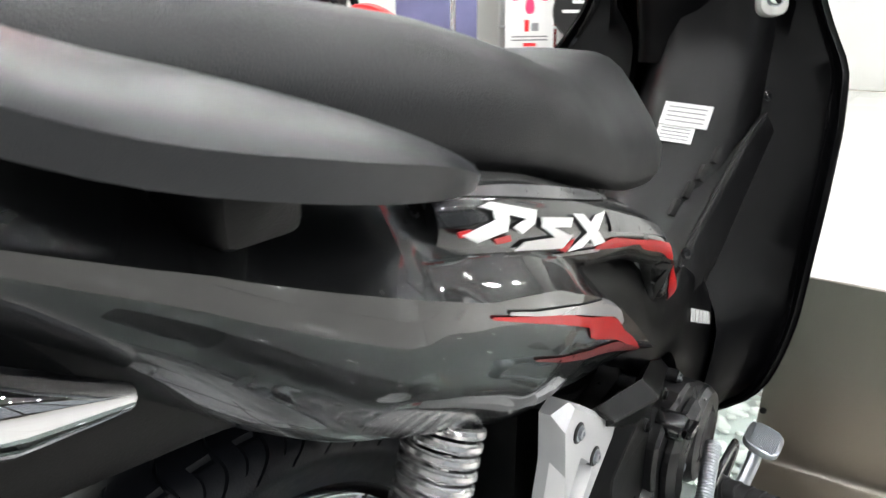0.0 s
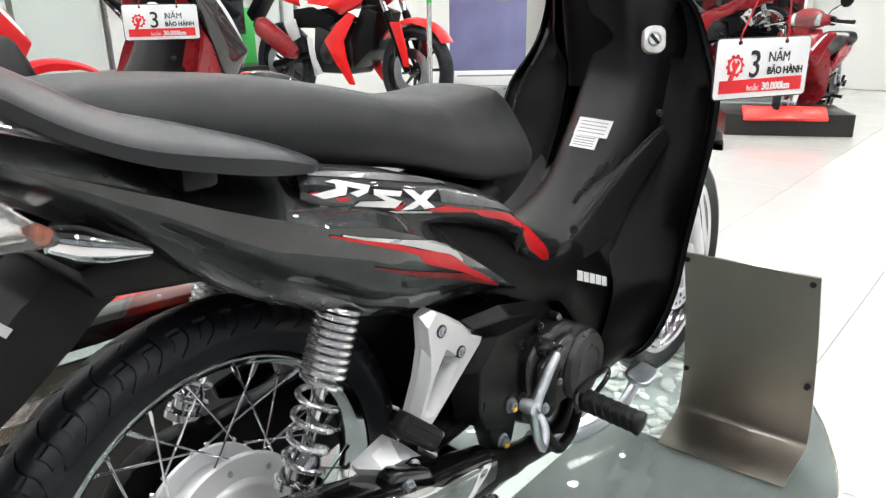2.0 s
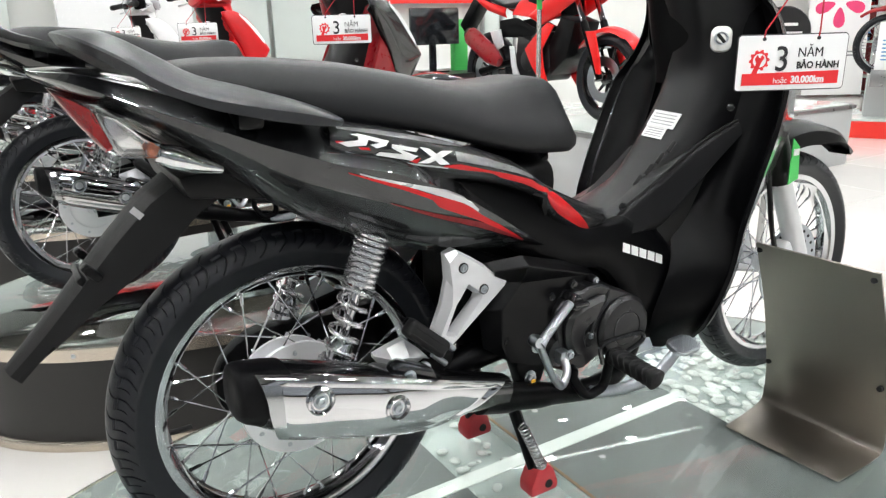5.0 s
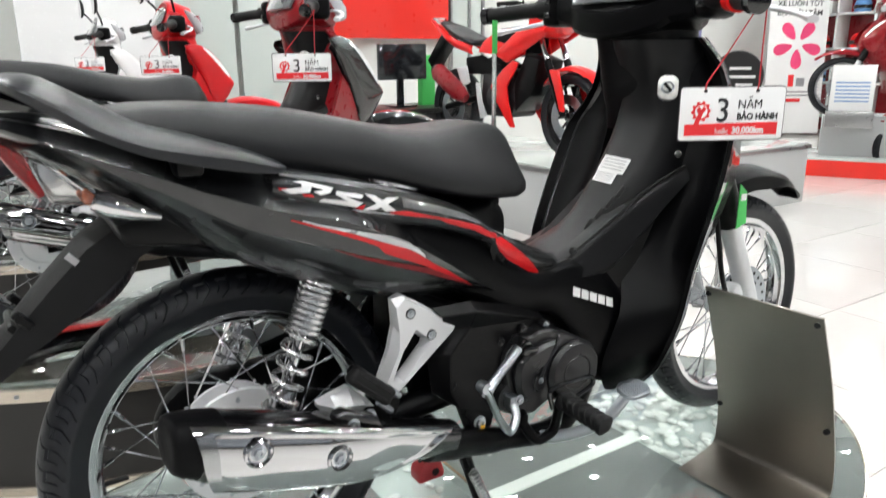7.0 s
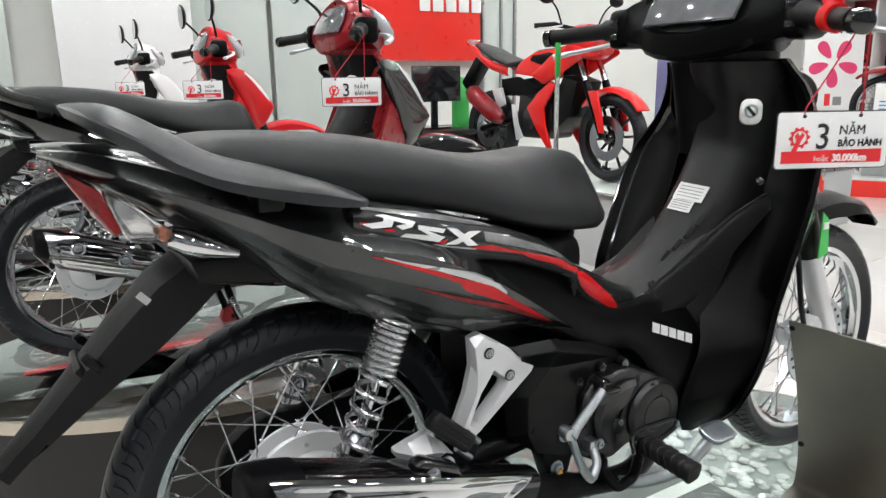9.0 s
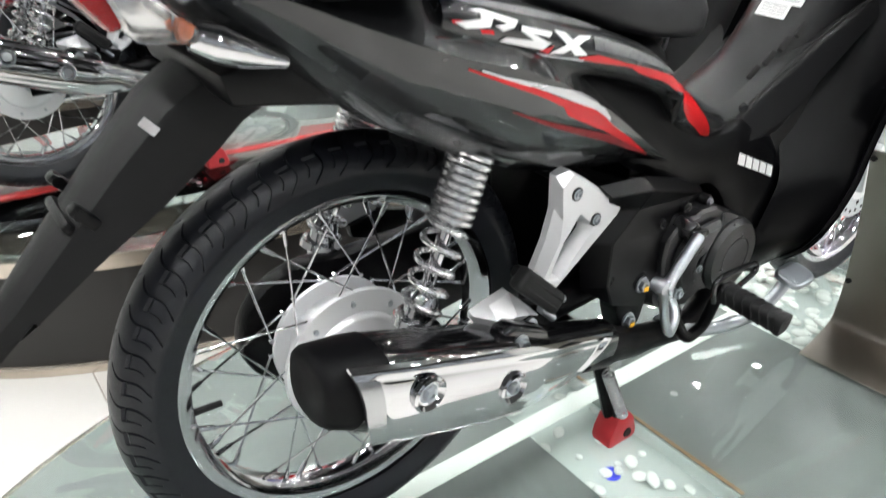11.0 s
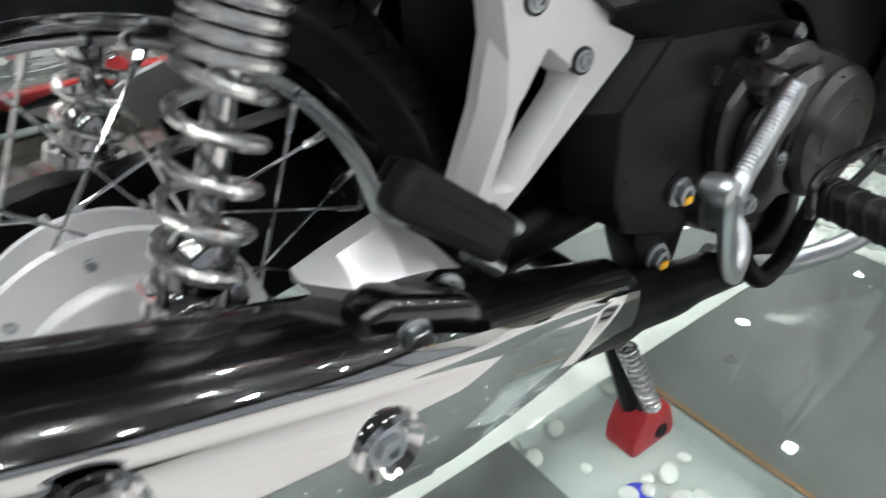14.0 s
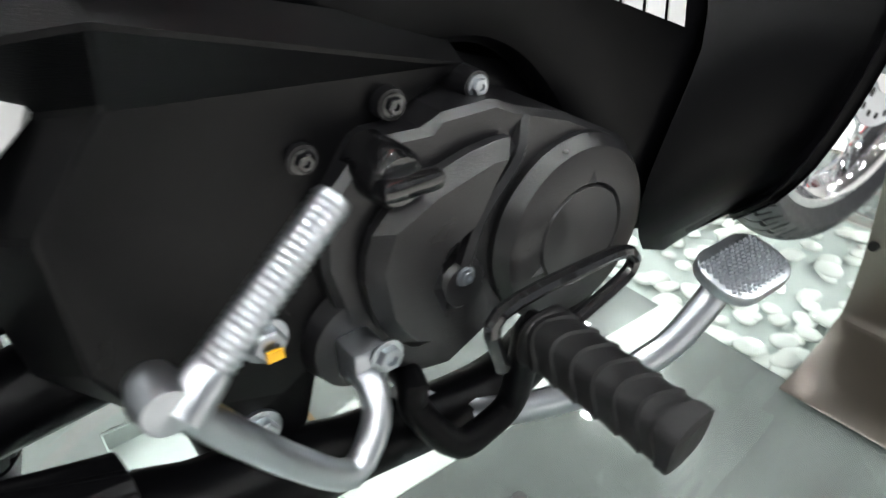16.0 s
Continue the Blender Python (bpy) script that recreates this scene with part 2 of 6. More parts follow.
        return self.profile(x, min(1, max(0, (u - z) / max(1e-4, u - l))))

    def mesh(self, mirror=False):
        bm = bmesh.new()
        m = -1 if mirror else 1
        sheets = []
        for off in (0.0, self.thick):
            rows = []
            for i in range(self.nx + 1):
                x = self.x0 + (self.x1 - self.x0) * i / self.nx
                u, l = self.limits(x)
                row = []
                for k in range(self.ns + 1):
                    s = self.share(x, k)
                    pull = self.edge * max(0, 1 - min(k, self.ns - k, i, self.nx - i)) if off == 0 else 0
                    row.append(bm.verts.new((x, m * (self.profile(x, s) + off + pull), u + (l - u) * s)))
                rows.append(row)
            sheets.append(rows)
        a, b = sheets
        for rows in sheets:
            for i in range(self.nx):
                for k in range(self.ns):
                    bm.faces.new((rows[i][k], rows[i + 1][k], rows[i + 1][k + 1], rows[i][k + 1]))
        for i in range(self.nx):
            for k in (0, self.ns):
                bm.faces.new((a[i][k], a[i + 1][k], b[i + 1][k], b[i][k]))
        for k in range(self.ns):
            for i in (0, self.nx):
                bm.faces.new((a[i][k], a[i][k + 1], b[i][k + 1], b[i][k]))
        return bm

    def decal(self, upper, lower, nx=14, ns=4, lift=0.0014, mirror=False):
        """A film on the sheet, between two curves of (x, z)."""
        own = Panel(upper, lower, None)
        bm = bmesh.new()
        m = -1 if mirror else 1
        for d in (lift, lift - 0.0008):
            rows = []
            for i in range(nx + 1):
                x = own.x0 + (own.x1 - own.x0) * i / nx
                u, l = lerp_table(upper, x)[0], lerp_table(lower, x)[0]
                rows.append([bm.verts.new((x, m * (self.y(x, u + (l - u) * k / ns) - d), u + (l - u) * k / ns)) for k in range(ns + 1)])
            for i in range(nx):
                for k in range(ns):
                    bm.faces.new((rows[i][k], rows[i + 1][k], rows[i + 1][k + 1], rows[i][k + 1]))
        return bm


def polygon_on(panel, pts, lift=0.0016, cut=3):
    """A flat shape of (x, z) corners laid on a sheet."""
    bm = bmesh.new()
    f = bm.faces.new([bm.verts.new((x, 0, z)) for x, z in pts])
    bmesh.ops.triangulate(bm, faces=[f])
    bmesh.ops.subdivide_edges(bm, edges=bm.edges[:], cuts=cut, use_grid_fill=True)
    for v in bm.verts:
        v.co.y = panel.y(v.co.x, v.co.z) - lift
    top = bm.faces[:]
    res = bmesh.ops.extrude_face_region(bm, geom=top)
    for v in [e for e in res["geom"] if isinstance(e, bmesh.types.BMVert)]:
        v.co.y += 0.001
    return bm


def bolt(name, parent, place, r=0.007, mat=None, h=0.006, normal=(0, -1, 0), label="", hexa=True):
    """A flanged bolt head with a recess."""
    bm = lathe([(r * 1.25, 0), (r * 1.25, h * 0.25), (r, h * 0.3)], 18, "z")
    own = lathe([(r * 0.95, h * 0.25), (r * 0.92, h * 0.9), (r * 0.8, h), (r * 0.45, h), (r * 0.4, h * 0.6), (0.0, h * 0.6)], 6 if hexa else 18, "z")
    merge(own, bm)
    m = Matrix.Translation(place) @ Vector(normal).to_track_quat("Z", "Y").to_matrix().to_4x4()
    return part(name, bm, mat or M["zinc"], parent, label, at=m)


def text_mesh(body, size, mat, depth=0.0006, align="LEFT", bold=0.0, squeeze=1.0):
    cu = bpy.data.curves.new("text", "FONT")
    cu.body, cu.size, cu.extrude, cu.align_x, cu.offset = body, size, depth, align, bold
    cu.resolution_u = 3
    ob = bpy.data.objects.new("text", cu)
    me = bpy.data.meshes.new_from_object(ob)
    bpy.data.objects.remove(ob)
    bpy.data.curves.remove(cu)
    me.transform(Matrix.Diagonal((squeeze, 1, 1, 1)))
    me.materials.clear()
    me.materials.append(mat)
    return me


# ---------------------------------------------------------------- wheels
def tyre_mesh(radius, width, rim_r, grooves, depth=0.0034, mat=None, around=None):
    """A tyre whose mesh lines follow its slanting, hooked tread grooves."""
    # mesh lines within one pitch: a wide groove at 1-2, a fine one at 7-8
    lines = (0.0, 0.014, 0.085, 0.099, 0.25, 0.40, 0.52, 0.532, 0.575, 0.587, 0.72, 0.87)
    nc = 48
    bm = bmesh.new()
    rows = []
    h = radius - rim_r
    for g in range(grooves):
        for n, u in enumerate(lines):
            row = []
            for k in range(nc + 1):
                c = k / nc * 2 - 1                       # -1 .. 1 across
                ac = abs(c)
                ang = c * radians(118)
                if abs(ang) < math.pi / 2:
                    r = rim_r + h * 0.42 + h * 0.58 * math.cos(ang)
                    y = width / 2 * math.sin(ang)
                else:
                    over = (abs(ang) - math.pi / 2) / radians(28)
                    r = rim_r + h * 0.42 * (1 - over)
                    y = math.copysign(width / 2 * (1 - 0.28 * over), c)
                q = min(ac, 0.70) / 0.70
                skew = 0.95 * q + 0.20 * math.sin(q * 2 * math.pi)
                a = 2 * math.pi * (g + u + skew) / grooves
                cut = 0.0
                if n in (1, 2) and 0.05 < ac < 0.70:
                    cut = 1.0
                elif n in (7, 8) and 0.30 < ac < 0.56:
                    cut = 0.8
                elif 2 < n < 7 and 0.30 < ac < 0.36:
                    cut = 0.8
                r -= depth * cut * max(0.2, math.cos(ang))
                y -= math.copysign(depth * cut * abs(math.sin(ang)), c)
                row.append(bm.verts.new((r * math.cos(a), y, r * math.sin(a))))
            rows.append(row)
    for i in range(len(rows)):
        a, b = rows[i], rows[(i + 1) % len(rows)]
        for k in range(nc):
            bm.faces.new((a[k], a[k + 1], b[k + 1], b[k]))
    return to_mesh("tyre", bm, mat or M["rubber"], 28)


def spoke_mesh(side, lean, hub_r, hub_y, rim_r, rim_y):
    bm = bmesh.new()
    a = Vector((hub_r * math.cos(radians(-lean)), side * hub_y, hub_r * math.sin(radians(-lean))))
    b = Vector((rim_r, side * rim_y, 0.0))
    d = (b - a).normalized()
    tube([a, a + d * 0.004, b - d * 0.022], 0.00145, 6, bm)
    tube([b - d * 0.022, b - d * 0.018, b], [0.0022, 0.0030, 0.0034], 6, bm)
    lathe([(0.0032, -0.002), (0.0032, 0.002)], 8, "y", a, bm)
    return to_mesh("spoke", bm, M["rim_chrome"])


def spoked_wheel(name, root, place, radius, width, hub_kind, label="", tread=54):
    rim_r = 0.2285
    o = Matrix.Translation(place)
    rim_profile = [(rim_r, -0.027), (rim_r + 0.002, -0.0245), (rim_r - 0.001, -0.022), (rim_r - 0.012, -0.0205), (rim_r - 0.016, -0.014), (rim_r - 0.021, -0.010),
                   (rim_r - 0.023, 0.0), (rim_r - 0.021, 0.010), (rim_r - 0.016, 0.014), (rim_r - 0.012, 0.0205), (rim_r - 0.001, 0.022), (rim_r + 0.002, 0.0245),
                   (rim_r, 0.027), (rim_r - 0.006, 0.0265), (rim_r - 0.015, 0.0235), (rim_r - 0.019, 0.017), (rim_r - 0.0255, 0.011), (rim_r - 0.0275, 0.0),
                   (rim_r - 0.0255, -0.011), (rim_r - 0.019, -0.017), (rim_r - 0.015, -0.0235), (rim_r - 0.006, -0.0265)]
    wheel = part(name, lathe(rim_profile, 120, close=True), M["rim_chrome"], root, label or "polished chrome wire-spoked rim", at=o)
    part("tyre", tyre_mesh(radius, width, rim_r - 0.004, tread), None, wheel, "black rubber tyre with cut tread")
    if hub_kind == "drum":
        hub_prof = [(0.012, -0.055), (0.020, -0.055), (0.022, -0.046), (0.060, -0.044), (0.066, -0.040), (0.068, -0.036), (0.097, -0.034), (0.098, -0.028), (0.072, -0.025),
                    (0.068, -0.015), (0.068, 0.022), (0.086, 0.026), (0.086, 0.032), (0.055, 0.036), (0.012, 0.045)]
        flange, fy = 0.089, 0.031
        for k in range(9):
            a = radians(40 * k + 12)
            bolt("hub_nut", wheel, (0.081 * math.cos(a), -0.034, 0.081 * math.sin(a)), 0.0042, M["zinc"], 0.003)
    else:
        hub_prof = [(0.010, -0.050), (0.018, -0.050), (0.018, -0.036), (0.034, -0.034), (0.034, -0.028), (0.020, -0.024), (0.018, 0.0), (0.020, 0.024), (0.034, 0.028), (0.034, 0.034), (0.018, 0.036), (0.010, 0.050)]
        flange, fy = 0.030, 0.031
    part("hub", lathe(hub_prof, 56), M["alu"], wheel, "silver cast hub")
    part("axle", lathe([(0.0, -0.095), (0.009, -0.095), (0.009, 0.095), (0.0, 0.095)], 12), M["zinc"], wheel)
    meshes = [(s, l, spoke_mesh(s, l, flange, fy, rim_r - 0.024, 0.005)) for s in (-1, 1) for l in (38, -38)]
    for n, (s, l, me) in enumerate(meshes):
        for k in range(9):
            part("spoke", me, None, wheel, at=pose(0, 0, 0, 0, 40 * k + 10 * n + (3 if s > 0 else 0), 0))
    valve = tube([(0, 0, 0), (0, -0.004, -0.034)], [0.0045, 0.0042], 8)
    part("valve", valve, M["grip"], wheel, at=pose(0, 0, 0, 0, -94, 0) @ Matrix.Translation((0, 0, rim_r - 0.026)))
    return wheel


def coil(path_a, path_b, radius, wire, turns_dense, turns_wide, dense_part, n=14):
    """A coil spring, close-wound in its first part."""
    a, b = Vector(path_a), Vector(path_b)
    t = (b - a).normalized()
    s = t.cross(Vector((0, 1, 0))).normalized()
    u = s.cross(t)
    pts, total = [], turns_dense + turns_wide
    steps = int(total * n)
    for i in range(steps + 1):
        w = i / n
        f = w / turns_dense * dense_part if w < turns_dense else dense_part + (w - turns_dense) / turns_wide * (1 - dense_part)
        ang = 2 * math.pi * w
        pts.append(a + (b - a) * f + s * radius * math.cos(ang) + u * radius * math.sin(ang))
    return tube(pts, wire, 8)


# ---------------------------------------------------------------- the motorcycle
RIDGE = [(-0.300, 0.8265), (-0.256, 0.812), (-0.21, 0.791), (-0.136, 0.760), (-0.05, 0.725), (0.04, 0.692), (0.114, 0.674), (0.17, 0.651), (0.25, 0.611), (0.30, 0.580), (0.415, 0.503)]
SIDE_TOP = [(-0.300, 0.829), (-0.25, 0.824), (-0.175, 0.802), (-0.095, 0.770), (0.048, 0.748), (0.136, 0.728), (0.20, 0.700), (0.252, 0.640), (0.30, 0.598), (0.36, 0.548), (0.415, 0.507)]
SIDE_LOW = [(-0.300, 0.820), (-0.25, 0.787), (-0.19, 0.746), (-0.096, 0.681), (-0.045, 0.642), (0.003, 0.612), (0.071, 0.579), (0.126, 0.554), (0.185, 0.531), (0.27, 0.508), (0.34, 0.499), (0.415, 0.499)]


def side_crease(x):
    top, low, rid = lerp_table(SIDE_TOP, x)[0], lerp_table(SIDE_LOW, x)[0], lerp_table(RIDGE, x)[0]
    return [min(0.9, max(0.04, (top - rid) / max(1e-4, top - low)))]


def side_profile(x, s):
    """Widest along a ridge, hollow above it, falling in below."""
    tail = max(0.0, min(1.0, (x + 0.30) / 0.30))
    wide = 0.105 + 0.083 * tail ** 0.75
    top, low, rid = lerp_table(SIDE_TOP, x)[0], lerp_table(SIDE_LOW, x)[0], lerp_table(RIDGE, x)[0]
    sr = side_crease(x)[0]
    wide -= 0.030 * max(0.0, (x - 0.15) / 0.24)
    if s < sr:
        f = 1 - s / sr
        y = wide - (0.010 + 0.040 * min(1.0, (top - rid) / 0.04)) * f ** 0.85
    else:
        f = (s - sr) / (1 - sr)
        y = wide - 0.016 * f - 0.046 * f ** 2.4
    return -y


SIDE = Panel(SIDE_TOP, SIDE_LOW, side_profile, thick=0.014, nx=72, ns=24, creases=side_crease)


def upper_profile(x, s):
    f = max(0.0, (x - 0.36) / 0.22)
    return -(0.150 + 0.022 * math.sin(math.pi * min(1, s * 0.8 + 0.1)) - 0.048 * f ** 1.2)


# upper strip below the seat that carries the name film and runs down to the footboard
STRIP = Panel([(0.03, 0.752), (0.136, 0.730), (0.284, 0.683), (0.339, 0.662), (0.408, 0.615), (0.458, 0.589), (0.50, 0.569), (0.53, 0.556), (0.59, 0.533)],
              [(0.03, 0.700), (0.12, 0.675), (0.20, 0.650), (0.30, 0.630), (0.39, 0.598), (0.42, 0.555), (0.47, 0.525), (0.53, 0.504), (0.59, 0.496)],
              upper_profile, thick=0.012, nx=40, ns=10)


def front_profile(x, s):
    f = max(0.0, min(1.0, (x - 0.2) / 0.4))
    return -(0.142 - 0.018 * f + 0.011 * math.sin(math.pi * s))


FRONT = Panel([(0.19, 0.664), (0.283, 0.634), (0.40, 0.600), (0.43, 0.572), (0.47, 0.540), (0.539, 0.512), (0.62, 0.522), (0.70, 0.495), (0.745, 0.45), (0.80, 0.38), (0.845, 0.30)],
              [(0.19, 0.640), (0.283, 0.566), (0.36, 0.500), (0.41, 0.478), (0.461, 0.440), (0.56, 0.430), (0.60, 0.400), (0.64, 0.335), (0.67, 0.265), (0.72, 0.243), (0.80, 0.228), (0.845, 0.226)],
              front_profile, thick=0.012, nx=60, ns=16)


def low_cover(mirror):
    """The faceted cover behind the engine: a shelf, an undercut and a flat face."""
    p = dict(t1=(0.290, -0.146, 0.497), t2=(0.352, -0.164, 0.503), t3=(0.530, -0.122, 0.444), e=(0.300, -0.162, 0.484), a=(0.355, -0.181, 0.488), b=(0.526, -0.139, 0.428),
             c=(0.354, -0.164, 0.456), k=(0.322, -0.130, 0.450), d=(0.319, -0.157, 0.411), m=(0.292, -0.124, 0.405), n=(0.300, -0.126, 0.335),
             b1=(0.319, -0.158, 0.345), b2=(0.336, -0.156, 0.310), b3=(0.400, -0.154, 0.285), b4=(0.430, -0.152, 0.300), b5=(0.445, -0.150, 0.395), b6=(0.49, -0.140, 0.412))
    bm = bmesh.new()
    sy = -1 if mirror else 1
    v = {k: bm.verts.new((x, y * sy, z)) for k, (x, y, z) in p.items()}
    for f in ("t1 t2 a e", "t2 t3 b a", "e a c k", "a b c", "k c d m", "m d b1 n", "n b1 b2", "c b b6 b5 d", "d b5 b4 b3 b2 b1"):
        bm.faces.new([v[k] for k in f.split()])
    bmesh.ops.recalc_face_normals(bm, faces=bm.faces)
    bmesh.ops.bevel(bm, geom=[e for e in bm.edges if len(e.link_faces) == 2], offset=0.0016, segments=1, affect="EDGES")
    bmesh.ops.solidify(bm, geom=bm.faces[:], thickness=0.010)
    return bm


def superring(x, w, zb, zt, top=0.55, n=26, flat=2.6):
    """A rounded section across the machine at x."""
    out = []
    zc, h = (zb + zt) / 2, (zt - zb) / 2
    for k in range(n):
        a = 2 * math.pi * k / n
        c, s = math.cos(a), math.sin(a)
        y = w * math.copysign(abs(c) ** (2 / flat), c)
        z = zc + h * math.copysign(abs(s) ** (2 / flat), s)
        if s > 0:
            y *= 1 - (1 - top) * abs(s) ** 3
        out.append(Vector((x, y, z)))
    return out


def motorcycle(m, label, colors, group="", film=True, near=True, mirrors=(1,), tread=54):
    """The underbone motorcycle: rear axle over the root, nose along +x."""
    root = thing("motorcycle", label, "motorcycle", m, group)
    C = lambda k: M[colors.get(k, k)]  # noqa: E731
    spoked_wheel("rear_wheel", root, (0, 0, 0.290), 0.288, 0.084, "drum", tread=tread)
    fw = spoked_wheel("front_wheel", root, (1.252, 0, 0.280), 0.279, 0.074, "disc", tread=tread)
    disc = lathe([(0.062, -0.047), (0.108, -0.047), (0.108, -0.0435), (0.062, -0.0435)], 60, close=True)
    part("brake_disc", disc, M["zinc"], fw, "drilled steel brake disc")
    holes = bmesh.new()
    for k in range(24):
        a = radians(15 * k)
        lathe([(0.0, -0.0478), (0.0045, -0.0478), (0.0045, -0.0468)], 8, "y", (0.094 * math.cos(a), 0, 0.094 * math.sin(a)), holes)
        if k % 3 == 0:
            lathe([(0.0, -0.0478), (0.006, -0.0478), (0.006, -0.0468)], 8, "y", (0.075 * math.cos(a), 0, 0.075 * math.sin(a)), holes)
    part("disc_holes", holes, M["dark"], fw)
    spider = lathe([(0.03, -0.05), (0.066, -0.0495), (0.066, -0.045), (0.03, -0.04)], 40, close=True)
    part("disc_carrier", spider, M["alu"], fw)

    # seat
    seat_top = [(-0.165, 0.812), (-0.148, 0.827), (-0.09, 0.833), (-0.03, 0.832), (0.035, 0.827), (0.10, 0.820), (0.18, 0.804), (0.24, 0.790), (0.285, 0.782), (0.35, 0.774), (0.41, 0.777), (0.445, 0.781), (0.475, 0.780), (0.500, 0.771), (0.515, 0.745), (0.522, 0.70)]
    seat_low = [(-0.165, 0.795), (-0.10, 0.783), (0.05, 0.742), (0.094, 0.735), (0.185, 0.717), (0.244, 0.702), (0.285, 0.688), (0.34, 0.673), (0.388, 0.662), (0.445, 0.655), (0.489, 0.652), (0.508, 0.650), (0.522, 0.656)]
    seat_w = [(-0.165, 0.075), (-0.12, 0.105), (0.0, 0.128), (0.15, 0.142), (0.30, 0.138), (0.42, 0.128), (0.48, 0.122), (0.508, 0.114), (0.522, 0.092)]
    rings = []
    for i in range(57):
        x = -0.165 + 0.687 * i / 56
        zt, zb, w = soft_table(seat_top, x)[0], soft_table(seat_low, x)[0], soft_table(seat_w, x)[0]
        h = zt - zb
        flare = max(0.0, min(1.0, (0.30 - x) / 0.25))
        nose = max(0.0, min(1.0, (x - 0.20) / 0.22))
        half = [(0.0, 0.0), (0.55, 0.0), (0.93, 0.01), (0.99, 0.10), (1.0, 0.30), (0.985 - 0.10 * nose, 0.52), (0.94 - 0.05 * flare - 0.22 * nose, 0.74), (0.84 - 0.04 * flare - 0.24 * nose, 0.885), (0.66 + 0.03 * flare - 0.16 * nose, 0.955), (0.40, 0.985), (0.18, 0.996), (0.0, 1.0)]
        right = [Vector((x, -w * a, zb + h * b)) for a, b in half]
        left = [Vector((x, w * a, zb + h * b)) for a, b in half[1:-1]]
        rings.append(right + left[::-1])
    seat = part("seat", loft(rings), C("seat"), root, "black textured vinyl dual seat", sharp=60)
    part("seat_base", loft([superring(x, w, zb, zb + 0.03) for x, w, zb in ((-0.1, 0.08, 0.765), (0.1, 0.10, 0.71), (0.3, 0.09, 0.645), (0.45, 0.075, 0.61), (0.50, 0.05, 0.62))]), M["matte_black"], root)
    part("fuel_bay", loft([superring(x, w, zb, zt) for x, w, zb, zt in ((0.36, 0.10, 0.56, 0.66), (0.42, 0.09, 0.55, 0.665), (0.47, 0.075, 0.545, 0.66), (0.505, 0.06, 0.54, 0.64))]), M["matte_black"], root)

    # tail
    rows = ((-0.302, 0.030, 0.822, 0.829), (-0.27, 0.072, 0.800, 0.830), (-0.22, 0.105, 0.770, 0.824), (-0.15, 0.130, 0.730, 0.806), (-0.08, 0.135, 0.690, 0.785), (0.0, 0.130, 0.650, 0.760), (0.08, 0.115, 0.62, 0.735), (0.16, 0.10, 0.60, 0.70))
    part("tail_cowl", loft([superring(*r, top=0.75) for r in rows]), C("tail"), root, "gloss black tail cowl")
    for side in (1, -1):
        mir = side < 0
        part("side_cover", SIDE.mesh(mir), C("side"), root, "dark grey metallic side cover", sharp=18)
        part("upper_cover", STRIP.mesh(mir), C("side"), root)
        part("front_side_cover", FRONT.mesh(mir), C("front_side"), root, "matte black lower side cover")
        part("engine_side_cover", low_cover(mir), M["cover_black"], root, "faceted matte black cover", sharp=12)
        part("rail_mount", box((0.034, 0.05, 0.030), (-0.075, -0.150 * side, 0.764), 0.006), M["matte_black"], root)

    # grab rail: sections (inner edge, ridge, outer foot) from one tip round the tail to the other
    sections = [((0.046, -0.172, 0.7505), (0.047, -0.176, 0.7485), (0.045, -0.174, 0.744)), ((0.030, -0.156, 0.762), (0.030, -0.187, 0.755), (0.030, -0.184, 0.746)),
                ((-0.010, -0.143, 0.780), (-0.010, -0.198, 0.768), (-0.010, -0.193, 0.752)), ((-0.066, -0.133, 0.800), (-0.066, -0.203, 0.780), (-0.066, -0.198, 0.764)),
                ((-0.125, -0.122, 0.818), (-0.130, -0.199, 0.795), (-0.128, -0.194, 0.781)), ((-0.165, -0.112, 0.842), (-0.176, -0.187, 0.815), (-0.172, -0.182, 0.801)),
                ((-0.195, -0.100, 0.860), (-0.215, -0.170, 0.842), (-0.208, -0.162, 0.824)), ((-0.207, -0.080, 0.867), (-0.250, -0.142, 0.862), (-0.242, -0.136, 0.846)),
                ((-0.208, -0.045, 0.869), (-0.265, -0.088, 0.8705), (-0.257, -0.085, 0.855)), ((-0.208, 0.0, 0.869), (-0.267, 0.0, 0.872), (-0.259, 0.0, 0.857))]
    sections = sections + [tuple((x, -y, z) for x, y, z in sec) for sec in sections[-2::-1]]
    rings = []
    fine = [smooth_curve([sec[k] for sec in sections], 72) for k in range(3)]
    for i, r, o in zip(*fine):
        i, r, o = Vector(i), Vector(r), Vector(o)
        low = i + (o - r) * 0.8
        mid = (i + r) / 2 + Vector((0, 0, 0.004))
        rings.append([i + (r - i) * 0.04, i + (mid - i) * 0.5 + Vector((0, 0, 0.0015)), mid, mid + (r - mid) * 0.6 + Vector((0, 0, 0.001)), r + (mid - r) * 0.12, r + (o - r) * 0.14, r + (o - r) * 0.6, o, (o + low) / 2, low, i + (low - i) * 0.2])
    part("grab_rail", loft(rings), C("rail"), root, "satin graphite grab rail", sharp=26)
    # name film, stripes
    if film:
        part("stripe_film", STRIP.decal([(0.203, 0.671), (0.229, 0.671), (0.278, 0.656), (0.329, 0.642), (0.367, 0.629), (0.386, 0.616), (0.409, 0.608)], [(0.203, 0.669), (0.239, 0.660), (0.288, 0.650), (0.308, 0.639), (0.356, 0.623), (0.386, 0.607), (0.409, 0.600)]), M["red"], root, "red stripe film")
